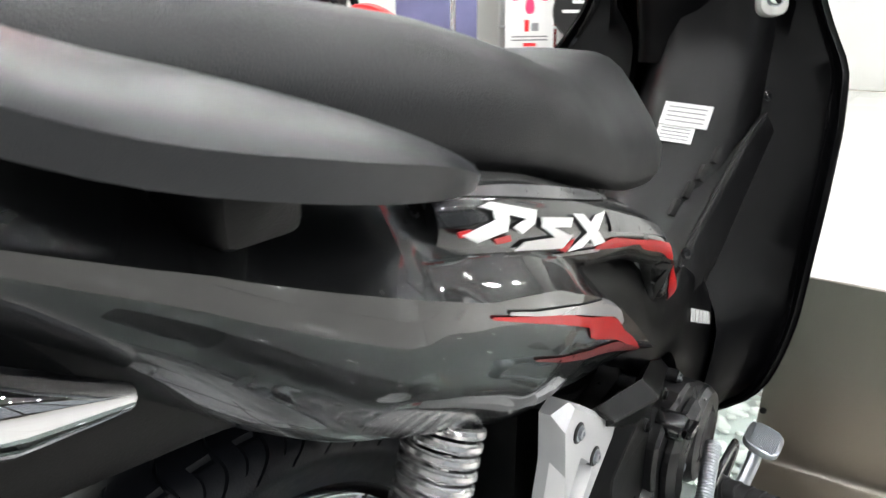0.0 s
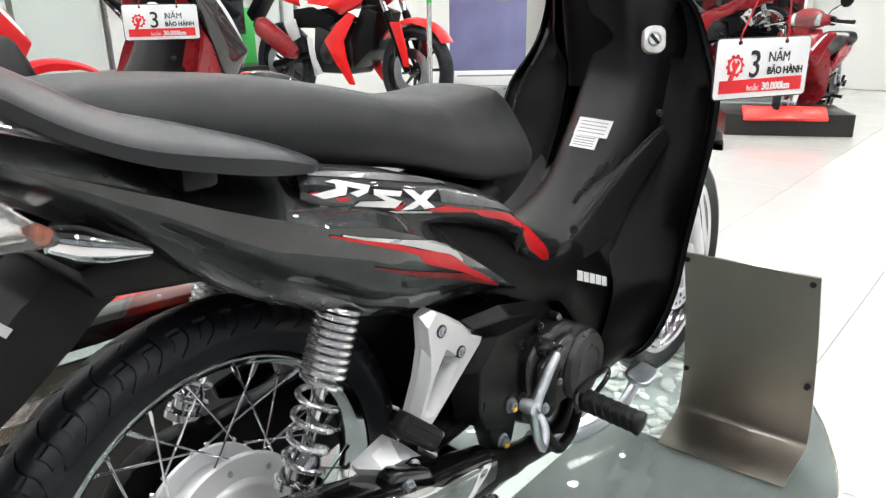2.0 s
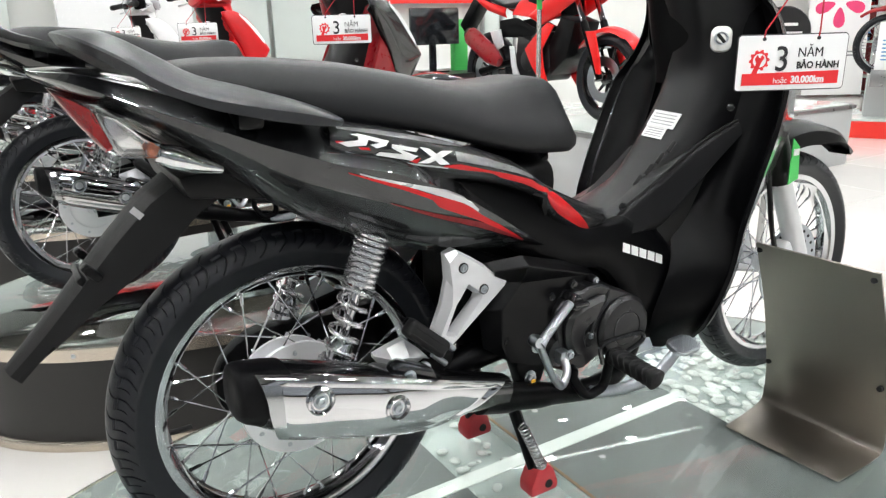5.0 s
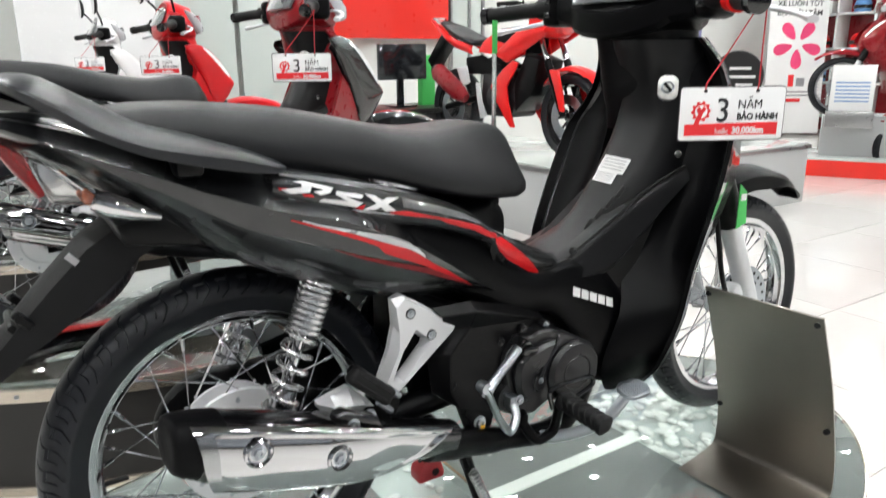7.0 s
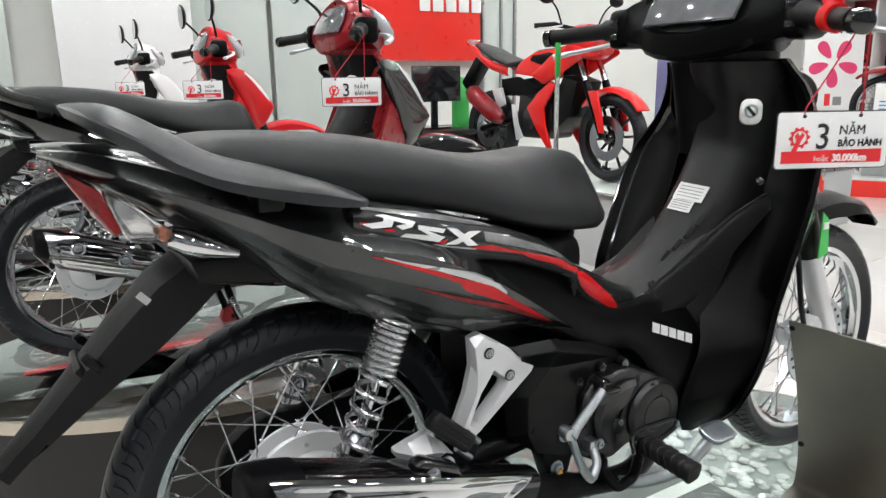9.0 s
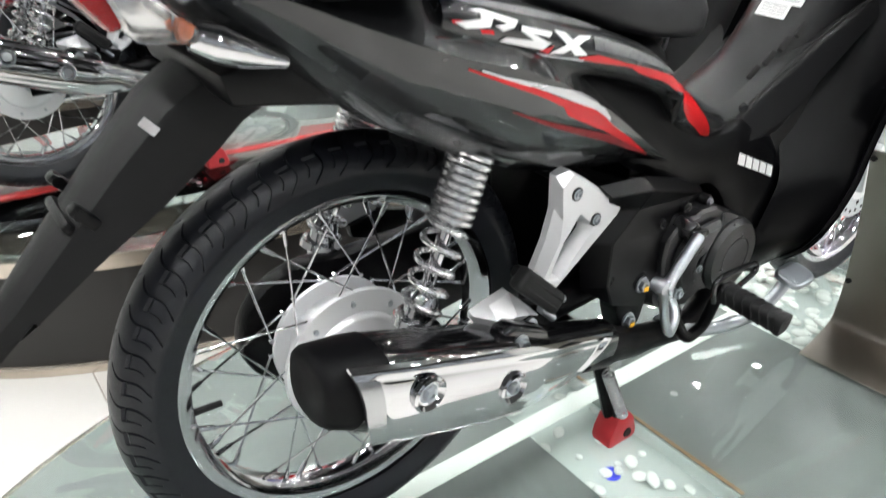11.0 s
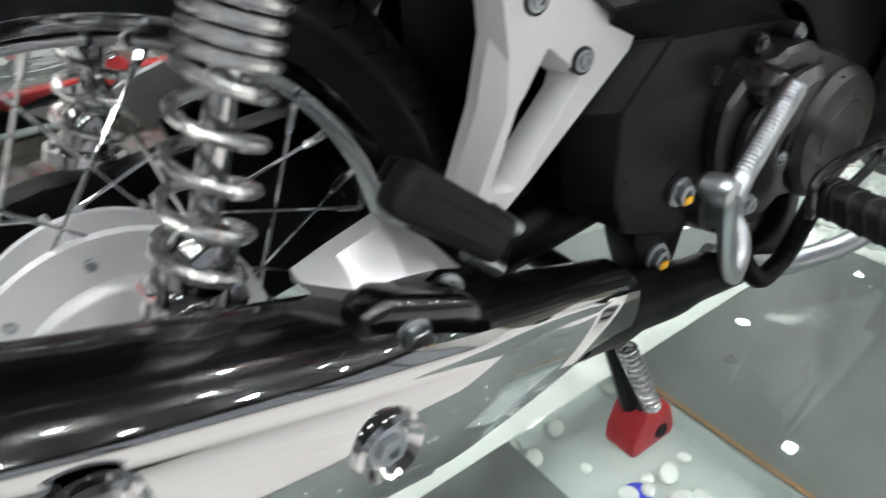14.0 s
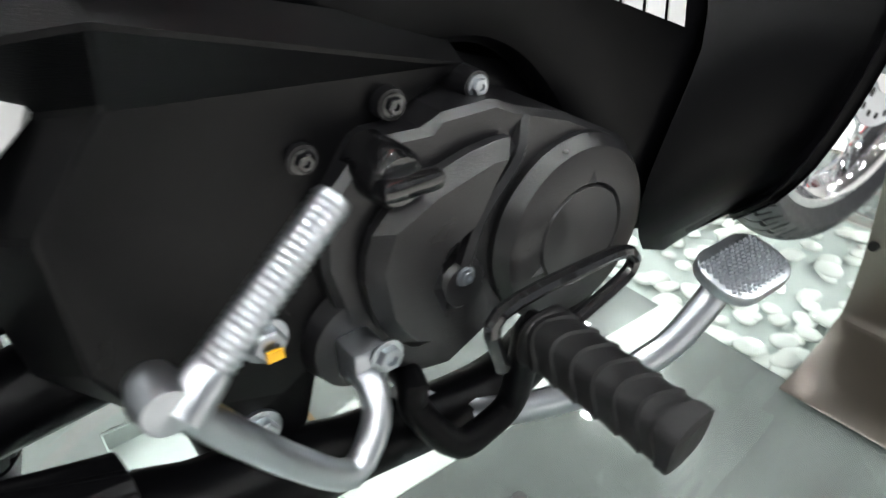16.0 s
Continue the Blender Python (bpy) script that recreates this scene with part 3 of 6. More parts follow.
        part("stripe_film", STRIP.decal([(0.404, 0.603), (0.424, 0.599), (0.445, 0.585), (0.488, 0.551), (0.532, 0.511)], [(0.404, 0.594), (0.416, 0.577), (0.438, 0.557), (0.500, 0.521), (0.532, 0.509)], 20, 6), M["red"], root, "red stripe film past a seam")
        part("panel_seam", polygon_on(STRIP, [(0.380, 0.605), (0.402, 0.598), (0.416, 0.560), (0.411, 0.558), (0.398, 0.593), (0.380, 0.600)], 0.0022, 1), M["dark"], root)
        part("stripe_film", polygon_on(STRIP, [(0.034, 0.7250), (0.045, 0.7235), (0.050, 0.7180), (0.036, 0.7220)], 0.0018, 1), M["red"], root)
        part("stripe_film", polygon_on(STRIP, [(0.067, 0.713), (0.082, 0.711), (0.085, 0.707), (0.071, 0.709)], 0.0018, 1), M["red"], root)
        part("pattern_film", STRIP.decal([(0.04, 0.743), (0.098, 0.733), (0.148, 0.722), (0.211, 0.706), (0.244, 0.695)], [(0.04, 0.740), (0.098, 0.727), (0.148, 0.715), (0.211, 0.700), (0.244, 0.693)], 10, 2), M["carbon"], root, "grey pattern film")
        part("pattern_film", STRIP.decal([(0.225, 0.690), (0.284, 0.672), (0.339, 0.652), (0.372, 0.634)], [(0.225, 0.676), (0.284, 0.660), (0.339, 0.643), (0.372, 0.630)], 8, 2), M["carbon"], root, "grey checked film")
        part("stripe_film", STRIP.decal([(0.05, 0.7085), (0.117, 0.688), (0.21, 0.668)], [(0.05, 0.7075), (0.117, 0.6855), (0.21, 0.6655)], 8, 1), M["silver_film"], root, "thin silver line film")
        part("stripe_film", SIDE.decal([(0.044, 0.6835), (0.089, 0.667), (0.131, 0.653), (0.174, 0.634), (0.220, 0.617), (0.244, 0.605), (0.273, 0.584), (0.310, 0.562), (0.358, 0.530)], [(0.044, 0.682), (0.089, 0.663), (0.131, 0.646), (0.156, 0.635), (0.179, 0.624), (0.190, 0.611), (0.220, 0.598), (0.261, 0.580), (0.358, 0.529)], 26), M["red"], root, "red stripe film")
        part("stripe_film", SIDE.decal([(0.110, 0.630), (0.147, 0.616), (0.192, 0.600), (0.273, 0.573), (0.362, 0.528)], [(0.110, 0.629), (0.147, 0.612), (0.192, 0.593), (0.273, 0.563), (0.362, 0.525)]), M["red_fade"], root, "fading dark red stripe film")
        part("stripe_film", SIDE.decal([(0.060, 0.6805), (0.089, 0.6700), (0.144, 0.654), (0.202, 0.637), (0.239, 0.619), (0.262, 0.597)], [(0.060, 0.6785), (0.089, 0.6672), (0.144, 0.648), (0.202, 0.624), (0.239, 0.609), (0.262, 0.593)]), M["silver_film"], root, "silver edge film")
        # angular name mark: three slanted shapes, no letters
        marks = ([(0.056, 0.7315), (0.069, 0.7310), (0.114, 0.7168), (0.101, 0.7150)], [(0.037, 0.7228), (0.070, 0.7225), (0.077, 0.7145), (0.051, 0.7155)], [(0.068, 0.7270), (0.083, 0.7230), (0.078, 0.7140), (0.067, 0.7160)],
                 [(0.101, 0.7155), (0.114, 0.7168), (0.108, 0.7108), (0.086, 0.7150)], [(0.084, 0.7150), (0.098, 0.7130), (0.108, 0.7108), (0.094, 0.7088)],
                 [(0.118, 0.7120), (0.160, 0.7015), (0.155, 0.6970), (0.117, 0.7065)], [(0.116, 0.7075), (0.126, 0.7055), (0.158, 0.6905), (0.146, 0.6890)], [(0.158, 0.6915), (0.149, 0.6850), (0.092, 0.6995), (0.099, 0.7030)],
                 [(0.162, 0.7035), (0.179, 0.6990), (0.212, 0.6725), (0.195, 0.6740)], [(0.220, 0.6910), (0.200, 0.6935), (0.159, 0.6800), (0.177, 0.6780)])
        for pts in marks:
            part("name_mark", polygon_on(STRIP, pts, 0.0026, 1), M["white"], root, "white angular name mark")
        part("stripe_film", polygon_on(STRIP, [(0.146, 0.6845), (0.163, 0.6875), (0.158, 0.6795)], 0.002, 1), M["red"], root)
    if near:
        for k in range(5):
            x0 = 0.613 + 0.0232 * k
            z0 = 0.4715 - 0.0096 * k
            part("maker_mark", polygon_on(FRONT, [(x0, z0), (x0 + 0.019, z0 - 0.0080), (x0 + 0.018, z0 - 0.0255), (x0 - 0.001, z0 - 0.0175)], 0.002, 1), M["white"], root, "white maker's mark")

    # tail lamp and winkers
    for side in (1, -1):
        lamp = prism([(-0.283, 0.803), (-0.262, 0.793), (-0.246, 0.783), (-0.242, 0.768), (-0.230, 0.738), (-0.240, 0.734), (-0.258, 0.760)], -0.140 * side, -0.085 * side, 0.004)
        for v in lamp.verts:
            v.co.y += side * 0.085 * max(0.0, min(1.0, (-0.240 - v.co.x) / 0.043)) ** 0.8
        part("tail_lamp", lamp, M["lens_red"], root, "red tail lamp lens")
        win = prism([(-0.244, 0.784), (-0.223, 0.774), (-0.195, 0.745), (-0.178, 0.734), (-0.180, 0.722), (-0.225, 0.727), (-0.231, 0.738), (-0.241, 0.768)], -0.150 * side, -0.090 * side, 0.008)
        part("winker", win, M["lens_clear"], root, "clear winker lens")
        part("winker_reflector", prism([(-0.238, 0.778), (-0.222, 0.769), (-0.196, 0.742), (-0.196, 0.728), (-0.222, 0.732), (-0.232, 0.748)], -0.128 * side, -0.098 * side, 0.004), M["reflector"], root, "silver reflector")
        part("winker_bulb", lathe([(0.0, -0.013), (0.006, -0.010), (0.0075, 0.0), (0.006, 0.010), (0.0, 0.013)], 14, "y", (-0.189, -0.128 * side, 0.733)), M["orange"], root, "amber bulb")
        trim = tube([(-0.182, -0.132 * side, 0.727), (-0.165, -0.136 * side, 0.720), (-0.145, -0.138 * side, 0.711), (-0.108, -0.136 * side, 0.698)], [0.0125, 0.0160, 0.0135, 0.005], 16)
        part("lamp_trim", trim, M["chrome"], root, "chrome lamp trim")

    # rear fender and flap
    fen = [(0.13, 0.612, 0.050, 0.012), (0.05, 0.645, 0.060, 0.012), (-0.03, 0.668, 0.064, 0.018), (-0.09, 0.680, 0.066, 0.030), (-0.14, 0.674, 0.064, 0.045), (-0.185, 0.645, 0.060, 0.052), (-0.235, 0.595, 0.054, 0.046), (-0.29, 0.535, 0.048, 0.028), (-0.34, 0.480, 0.040, 0.016), (-0.385, 0.434, 0.028, 0.005)]
    frames = ring_frame([(x, 0, z) for x, z, _, _ in fen])
    rings = []
    for (p, s, u), (_, _, w, d) in zip(frames, fen):
        prof = [(-w, -d), (-w, -0.012), (-w * 0.86, 0.004), (-w * 0.4, 0.010), (0, 0.012), (w * 0.4, 0.010), (w * 0.86, 0.004), (w, -0.012), (w, -d), (w - 0.006, -d), (w - 0.007, -0.012), (0, 0.004), (-w + 0.007, -0.012), (-w + 0.006, -d)]
        rings.append([p + Vector((0, a, 0)) - u * b if u.z < 0 else p + Vector((0, a, 0)) + u * b for a, b in prof])
    part("rear_fender", loft(rings), M["fender_plastic"], root, "matte black rear mudguard with flap", sharp=30)
    holder = bmesh.new()
    for y in (-0.046, 0.046):
        box((0.012, 0.016, 0.030), (-0.272, y, 0.566), 0.004, holder, Matrix.Rotation(radians(-40), 4, "Y"))
        lathe([(0.0, 0.0), (0.006, 0.0), (0.006, 0.004)], 12, "y", (-0.275, y - 0.0085, 0.570), holder)
    box((0.012, 0.080, 0.016), (-0.284, 0, 0.552), 0.005, holder, Matrix.Rotation(radians(-40), 4, "Y"))
    part("plate_holder", holder, M["matte_black"], root, "black plastic plate holder")
    part("fender_mark", box((0.017, 0.002, 0.009), (-0.207, -0.0600, 0.640), 0.0, rot=Matrix.Rotation(radians(48), 4, "Y")), M["silver_film"], root)
    inner = prism([(-0.16, 0.69), (-0.10, 0.70), (0.05, 0.66), (0.13, 0.61), (0.12, 0.59), (0.03, 0.628), (-0.06, 0.648), (-0.15, 0.660)], -0.115, 0.115, 0.006)
    part("under_tail", inner, M["matte_black"], root)

    # shock absorbers
    for side in (1, -1):
        y = -0.118 * side
        top, low = Vector((0.113, y, 0.585)), Vector((0.014, y, 0.330))
        d = (low - top)
        sh = part("shock_absorber", tube([top, top + d * 0.12], 0.016, 14), M["matte_black"], root, "chrome coil shock absorber")
        part("damper_rod", tube([top + d * 0.1, top + d * 0.82], 0.0085, 12), M["chrome"], sh)
        part("damper_body", tube([top + d * 0.66, top + d * 0.70, top + d * 0.84, top + d * 0.88, low], [0.012, 0.019, 0.019, 0.013, 0.012], 16), M["chrome"], sh)
        part("spring", coil(top + d * 0.04, top + d * 0.80, 0.0235, 0.0038, 9.5, 5.0, 0.42), M["spring"], sh, "close-wound steel spring")
        part("spring_seat", tube([top + d * 0.795, top + d * 0.83], 0.029, 18), M["chrome"], sh)
        eye = lathe([(0.008, -0.014), (0.017, -0.014), (0.017, 0.014), (0.008, 0.014)], 18, "y", low, close=True)
        part("lower_eye", eye, M["zinc"], sh)

    # swing arm, chain case, frame
    for side in (1, -1):
        arm = tube([(0.0, -0.098 * side, 0.288), (0.12, -0.106 * side, 0.298), (0.36, -0.100 * side, 0.315)], [0.020, 0.023, 0.024], 12, flat=1.0)
        part("swing_arm", arm, M["satin_black"], root, "black steel swing arm")
    chain = [(0.11 * math.cos(a), 0.285 + 0.095 * math.sin(a)) for a in np.linspace(radians(70), radians(290), 20)]
    chain += [(0.30, 0.235), (0.40, 0.25), (0.42, 0.31), (0.40, 0.37), (0.30, 0.385)]
    part("chain_case", prism(chain, 0.075, 0.108, 0.008), M["satin_black"], root, "black chain case")
    part("brake_panel", lathe([(0.0, 0.05), (0.07, 0.048), (0.072, 0.04), (0.0, 0.04)], 32, "y", (0, 0, 0.29)), M["alu"], root)
    frame_bm = tube(smooth_curve([(0.10, -0.09, 0.62), (0.22, -0.085, 0.54), (0.36, -0.075, 0.46), (0.50, -0.05, 0.425), (0.63, -0.035, 0.465), (0.78, -0.02, 0.56), (0.92, 0, 0.76)], 24), 0.018, 10)
    tube(smooth_curve([(0.10, 0.09, 0.62), (0.22, 0.085, 0.54), (0.36, 0.075, 0.46), (0.50, 0.05, 0.425), (0.63, 0.035, 0.465), (0.78, 0.02, 0.56), (0.92, 0, 0.76)], 24), 0.018, 10, frame_bm)
    tube([(0.36, 0, 0.50), (0.36, 0, 0.25)], 0.03, 10, frame_bm)
    box((0.16, 0.15, 0.22), (0.37, 0.0, 0.42), 0.02, frame_bm)
    box((0.05, 0.17, 0.05), (0.36, 0.0, 0.31), 0.01, frame_bm)
    part("frame", frame_bm, M["satin_black"], root, "black steel frame")

    # passenger foot bracket (right and left)
    for side in (1, -1):
        y0, y1 = -0.128 * side, -0.150 * side
        br = bmesh.new()
        outer = [(0.219, 0.524), (0.236, 0.530), (0.262, 0.514), (0.338, 0.462), (0.333, 0.452), (0.236, 0.374), (0.214, 0.362), (0.196, 0.364), (0.188, 0.385), (0.212, 0.440), (0.222, 0.480)]
        hole = [(0.258, 0.461), (0.278, 0.444), (0.275, 0.436), (0.229, 0.390), (0.219, 0.393), (0.240, 0.436)]
        # one casting round an open triangle
        pair = [(outer[k], hole[j]) for k, j in ((0, 5), (1, 0), (2, 0), (3, 1), (4, 2), (5, 3), (6, 3), (7, 4), (8, 4), (9, 5), (10, 5))]
        ringset = []
        for n, ((ox, oz), (hx, hz)) in enumerate(pair):
            cham = 0.014 if n in (8, 9, 10, 0) else 0.005
            o, q = Vector((ox, 0, oz)), Vector((hx, 0, hz))
            d = (q - o)
            d = d / max(0.001, d.length)
            ringset.append([o + Vector((0, y0, 0)), o + Vector((0, y1 + (0.012 if cham > 0.01 else 0.005) * side, 0)), o + d * cham + Vector((0, y1, 0)), q - d * 0.007 + Vector((0, y1, 0)), q - d * 0.004 + Vector((0, y1 + 0.006 * side, 0)), q + Vector((0, y0, 0))])
        loft(ringset + [ringset[0]], br, caps=False)
        bmesh.ops.remove_doubles(br, verts=br.verts, dist=0.00005)
        bracket = part("foot_bracket", br, M["alu"], root, "silver aluminium footrest bracket", sharp=22)
        for x, z in ((0.247, 0.498), (0.286, 0.454)):
            # black collar round each bolt; the shade of its recess is in the colour
            part("bolt_seat", lathe([(0.0090, 0.004), (0.0090, -0.0012), (0.0078, -0.002), (0.0, -0.002)], 20, "y", (x, y1, z)), M["engine"], bracket, "bolt collar painted dark as a shaded recess")
            bolt("bracket_bolt", bracket, (x, y1 - 0.001 * side, z), 0.0056, M["zinc"], 0.004, (0, -side, 0))
        sec = [(0.071, 0.405, 0.402, 0.399), (0.091, 0.411, 0.399, 0.370), (0.120, 0.418, 0.394, 0.370), (0.138, 0.402, 0.390, 0.374), (0.153, 0.388, 0.384, 0.381)]
        rings = []
        for x, zt, zm, zb in sec:
            out = 0.006 if x < 0.08 else 0.026
            rings.append([Vector((x, -side * yy, zz)) for yy, zz in ((0.166, zt), (0.166 + out * 0.45, zt - 0.001), (0.170 + out, zm), (0.166 + out * 0.6, zb), (0.166, zb - 0.001))])
        part("heat_step", loft(rings), M["alu"], root, "faceted silver footrest guard", sharp=20)
        peg = box((0.029, 0.022, 0.086), (0, 0, 0), 0.007, segs=3)
        pm = Matrix.Translation((0.150, -0.194 * side, 0.418)) @ Matrix.Rotation(radians(-48), 4, "Y")
        pg = part("passenger_peg", peg, M["grip"], root, "black rubber passenger peg, folded up", at=pm)
        for k in range(2):
            part("peg_rib", box((0.003, 0.004, 0.070), (-0.006 + 0.012 * k, -0.0098 * side, 0.0), 0.0012), M["grip"], pg)
        part("peg_core", box((0.016, 0.012, 0.094), (0.004, 0.010 * side, -0.004), 0.004), M["satin_black"], pg)
        pins = tube([(0.165, -0.186 * side, 0.384), (0.188, -0.186 * side, 0.362)], 0.0052, 10)
        tube([(0.184, -0.184 * side, 0.402), (0.204, -0.184 * side, 0.382)], 0.0052, 10, pins)
        part("peg_pin", pins, M["zinc"], root)
        stay = prism([(0.100, 0.372), (0.160, 0.385), (0.215, 0.372), (0.205, 0.345), (0.150, 0.335), (0.105, 0.350)], -0.156 * side, -0.174 * side, 0.005)
        part("peg_stay", stay, M["satin_black"], root)
        b1 = bolt("peg_bolt", root, (0.147, -0.186 * side, 0.364), 0.0105, M["zinc"], 0.012, (0, -side, 0), "zinc bolt with a yellow paint mark")
        part("paint_mark", box((0.007, 0.006, 0.002), (0.003, -0.006, 0.0115), 0.0), M["yellow"], b1)
        lug = prism([(0.080, 0.396), (0.096, 0.402), (0.150, 0.376), (0.162, 0.352), (0.150, 0.336), (0.088, 0.362)], -0.190 * side, -0.217 * side, 0.007, segs=3)
        part("muffler_lug", lug, M["gloss_black"], root, "black muffler lug")
        b2 = bolt("peg_bolt", root, (0.107, -0.2165 * side, 0.3755), 0.0085, M["zinc"], 0.010, (0, -side, 0))
        part("paint_mark", box((0.006, 0.005, 0.002), (0.003, -0.005, 0.0098), 0.0), M["yellow"], b2)

    # muffler
    def axis_at(x):
        zc, r, yc = soft_table(((-0.20, 0.438, 0.043, -0.206), (-0.15, 0.423, 0.0445, -0.205), (-0.05, 0.390, 0.0475, -0.204), (0.06, 0.353, 0.0475, -0.198), (0.13, 0.327, 0.044, -0.190), (0.20, 0.304, 0.035, -0.178), (0.32, 0.266, 0.027, -0.164)), x)
        return Vector((x, yc, zc)), r
    t = Vector((0.45, 0.035, -0.163)).normalized()
    u = (Vector((0, 0, 1)) - t * t.z).normalized()
    s = (Vector((0, -1, 0)) - t * Vector((0, -1, 0)).dot(t)).normalized()
    def station(x, k=1.0, add=0.0, n=24, tilt=0.0):
        p, r = axis_at(x)
        r = r * k + add
        ring = []
        for a in np.linspace(0, 2 * math.pi, n, endpoint=False):
            ca, sa = math.cos(a), math.sin(a)
            v = r * math.copysign(abs(sa) ** 0.75, sa)
            ring.append(p + s * r * math.copysign(abs(ca) ** 0.8, ca) + u * v - t * v * tilt)
        return ring
    muf = part("muffler", loft([station(x, k) for x, k in ((-0.11, 0.90), (-0.10, 0.96), (-0.02, 0.95), (0.08, 0.95), (0.15, 0.95), (0.22, 0.97), (0.31, 1.0))]), M["gloss_black"], root, "black muffler with chrome heat shield")
    cap = loft([station(x, k, 0, 24, 0.30) for x, k in ((-0.147, 0.30), (-0.148, 0.62), (-0.145, 0.76), (-0.138, 0.84), (-0.105, 0.94), (-0.080, 0.97))])
    part("end_cap", cap, M["cap_black"], muf, "matte black end cap", sharp=50)
    bm = bmesh.new()
    nx, na = 48, 30
    sheets = []
    for off in (0.0, -0.003):
        rows = []
        for i in range(nx + 1):
            f = i / nx
            row = []
            for k in range(na + 1):
                g = k / na
                ang = radians(50 - 128 * g)
                start = -0.140 + 0.062 * g ** 1.15
                end = 0.285 - 0.165 * g ** 1.5
                x = start + (end - start) * f
                p, r = axis_at(x)
                r += 0.004
                border = min(f * (end - start), (1 - f) * (end - start) * 1.3, g * 0.14)
                rim = 1.0 if border < 0.018 or g > 0.74 else 0.0
                r += 0.0028 * rim + off
                ca, sa = math.cos(ang), math.sin(ang)
                row.append(bm.verts.new(p + s * r * abs(ca) ** 0.62 * math.copysign(1, ca) + u * r * abs(sa) ** 0.88 * math.copysign(1, sa)))
            rows.append(row)
        sheets.append(rows)
    for rows in sheets:
        for i in range(nx):
            for k in range(na):
                bm.faces.new((rows[i][k], rows[i + 1][k], rows[i + 1][k + 1], rows[i][k + 1]))
    a, b = sheets
    for i in range(nx):
        for k in (0, na):
            bm.faces.new((a[i][k], a[i + 1][k], b[i + 1][k], b[i][k]))
    for k in range(na):
        for i in (0, nx):
            bm.faces.new((a[i][k], a[i][k + 1], b[i][k + 1], b[i][k]))
    shield = part("heat_shield", bm, M["chrome"], muf, "polished chrome heat shield", sharp=50)
    def on_shield(f, g, lift):
        start, end = -0.140 + 0.062 * g ** 1.15, 0.285 - 0.165 * g ** 1.5
        p, r = axis_at(start + (end - start) * f)
        r += 0.0068 + lift
        ca, sa = math.cos(radians(50 - 128 * g)), math.sin(radians(50 - 128 * g))
        return p + s * r * abs(ca) ** 0.62 * math.copysign(1, ca) + u * r * abs(sa) ** 0.88 * math.copysign(1, sa)
    for fs, gs in ((np.linspace(0.0, 0.055, 4), np.linspace(0.14, 0.97, 22)), (np.linspace(0.055, 0.80, 30), np.linspace(0.80, 0.97, 6))):
        rim = bmesh.new()
        grid = [[[rim.verts.new(on_shield(f, g, lift)) for g in gs] for f in fs] for lift in (0.0016, -0.0008)]
        for layer in grid:
            for p0, p1 in zip(layer, layer[1:]):
                for k in range(len(gs) - 1):
                    rim.faces.new((p0[k], p1[k], p1[k + 1], p0[k + 1]))
        for k in range(len(gs) - 1):
            for i in (0, len(fs) - 1):
                rim.faces.new((grid[0][i][k], grid[0][i][k + 1], grid[1][i][k + 1], grid[1][i][k]))
        for i in range(len(fs) - 1):
            for k in (0, len(gs) - 1):
                rim.faces.new((grid[0][i][k], grid[0][i + 1][k], grid[1][i + 1][k], grid[1][i][k]))
        part("shield_border", rim, M["satin_chrome"], shield, "satin border of the heat shield", sharp=40)
    for x, z in ((-0.053, 0.403), (0.066, 0.352)):
        p, r = axis_at(x)
        q = p + s * (r + 0.0055) + u * (z - p.z)
        dish = lathe([(0.0195, -0.004), (0.0195, 0.0015), (0.017, 0.0035), (0.0150, 0.001), (0.012, -0.003), (0.0, -0.003)], 28, "z")
        part("shield_dish", dish, M["chrome"], shield, at=Matrix.Translation(q) @ s.to_track_quat("Z", "Y").to_matrix().to_4x4())
        bolt("shield_bolt", shield, q - s * 0.003, 0.0085, M["zinc"], 0.007, s)
    pipe = tube(smooth_curve([(0.26, -0.170, 0.272), (0.34, -0.160, 0.245), (0.46, -0.150, 0.212), (0.56, -0.140, 0.192), (0.66, -0.10, 0.190), (0.74, -0.05, 0.205)], 20), [0.029] * 4 + [0.025] * 3 + [0.021] * 14, 14)
    part("exhaust_pipe", pipe, M["satin_black"], root, "black exhaust pipe")

    # engine
    block = prism([(0.42, 0.275), (0.46, 0.240), (0.60, 0.225), (0.66, 0.250), (0.68, 0.33), (0.62, 0.40), (0.54, 0.43), (0.44, 0.42), (0.40, 0.36)], -0.10, 0.11, 0.015)
    box((0.16, 0.12, 0.12), (0.74, 0, 0.325), 0.015, block)
    eng = part("engine", block, M["engine"], root, "black cast engine")
    for k in range(6):
        part("cooling_fin", box((0.004, 0.15, 0.15), (0.68 + 0.02 * k, 0, 0.325), 0.0), M["engine"], eng)
    case = prism([(0.436, 0.314), (0.428, 0.352), (0.430, 0.385), (0.452, 0.405), (0.462, 0.412), (0.494, 0.409), (0.500, 0.414), (0.536, 0.413), (0.549, 0.406), (0.589, 0.391), (0.640, 0.362), (0.662, 0.325), (0.660, 0.290), (0.640, 0.270), (0.58, 0.262), (0.533, 0.270), (0.499, 0.255), (0.470, 0.262), (0.452, 0.288)], -0.098, -0.164, 0.011, segs=1)
    part("clutch_cover", case, M["engine"], eng, "black clutch cover", sharp=15)
    raised = prism([(0.448, 0.318), (0.444, 0.352), (0.455, 0.376), (0.483, 0.388), (0.520, 0.396), (0.546, 0.394), (0.530, 0.374), (0.514, 0.350), (0.496, 0.342), (0.488, 0.328), (0.496, 0.305), (0.480, 0.286), (0.462, 0.294)], -0.158, -0.180, 0.009, segs=1)
    part("raised_face", raised, M["engine"], eng, sharp=15)
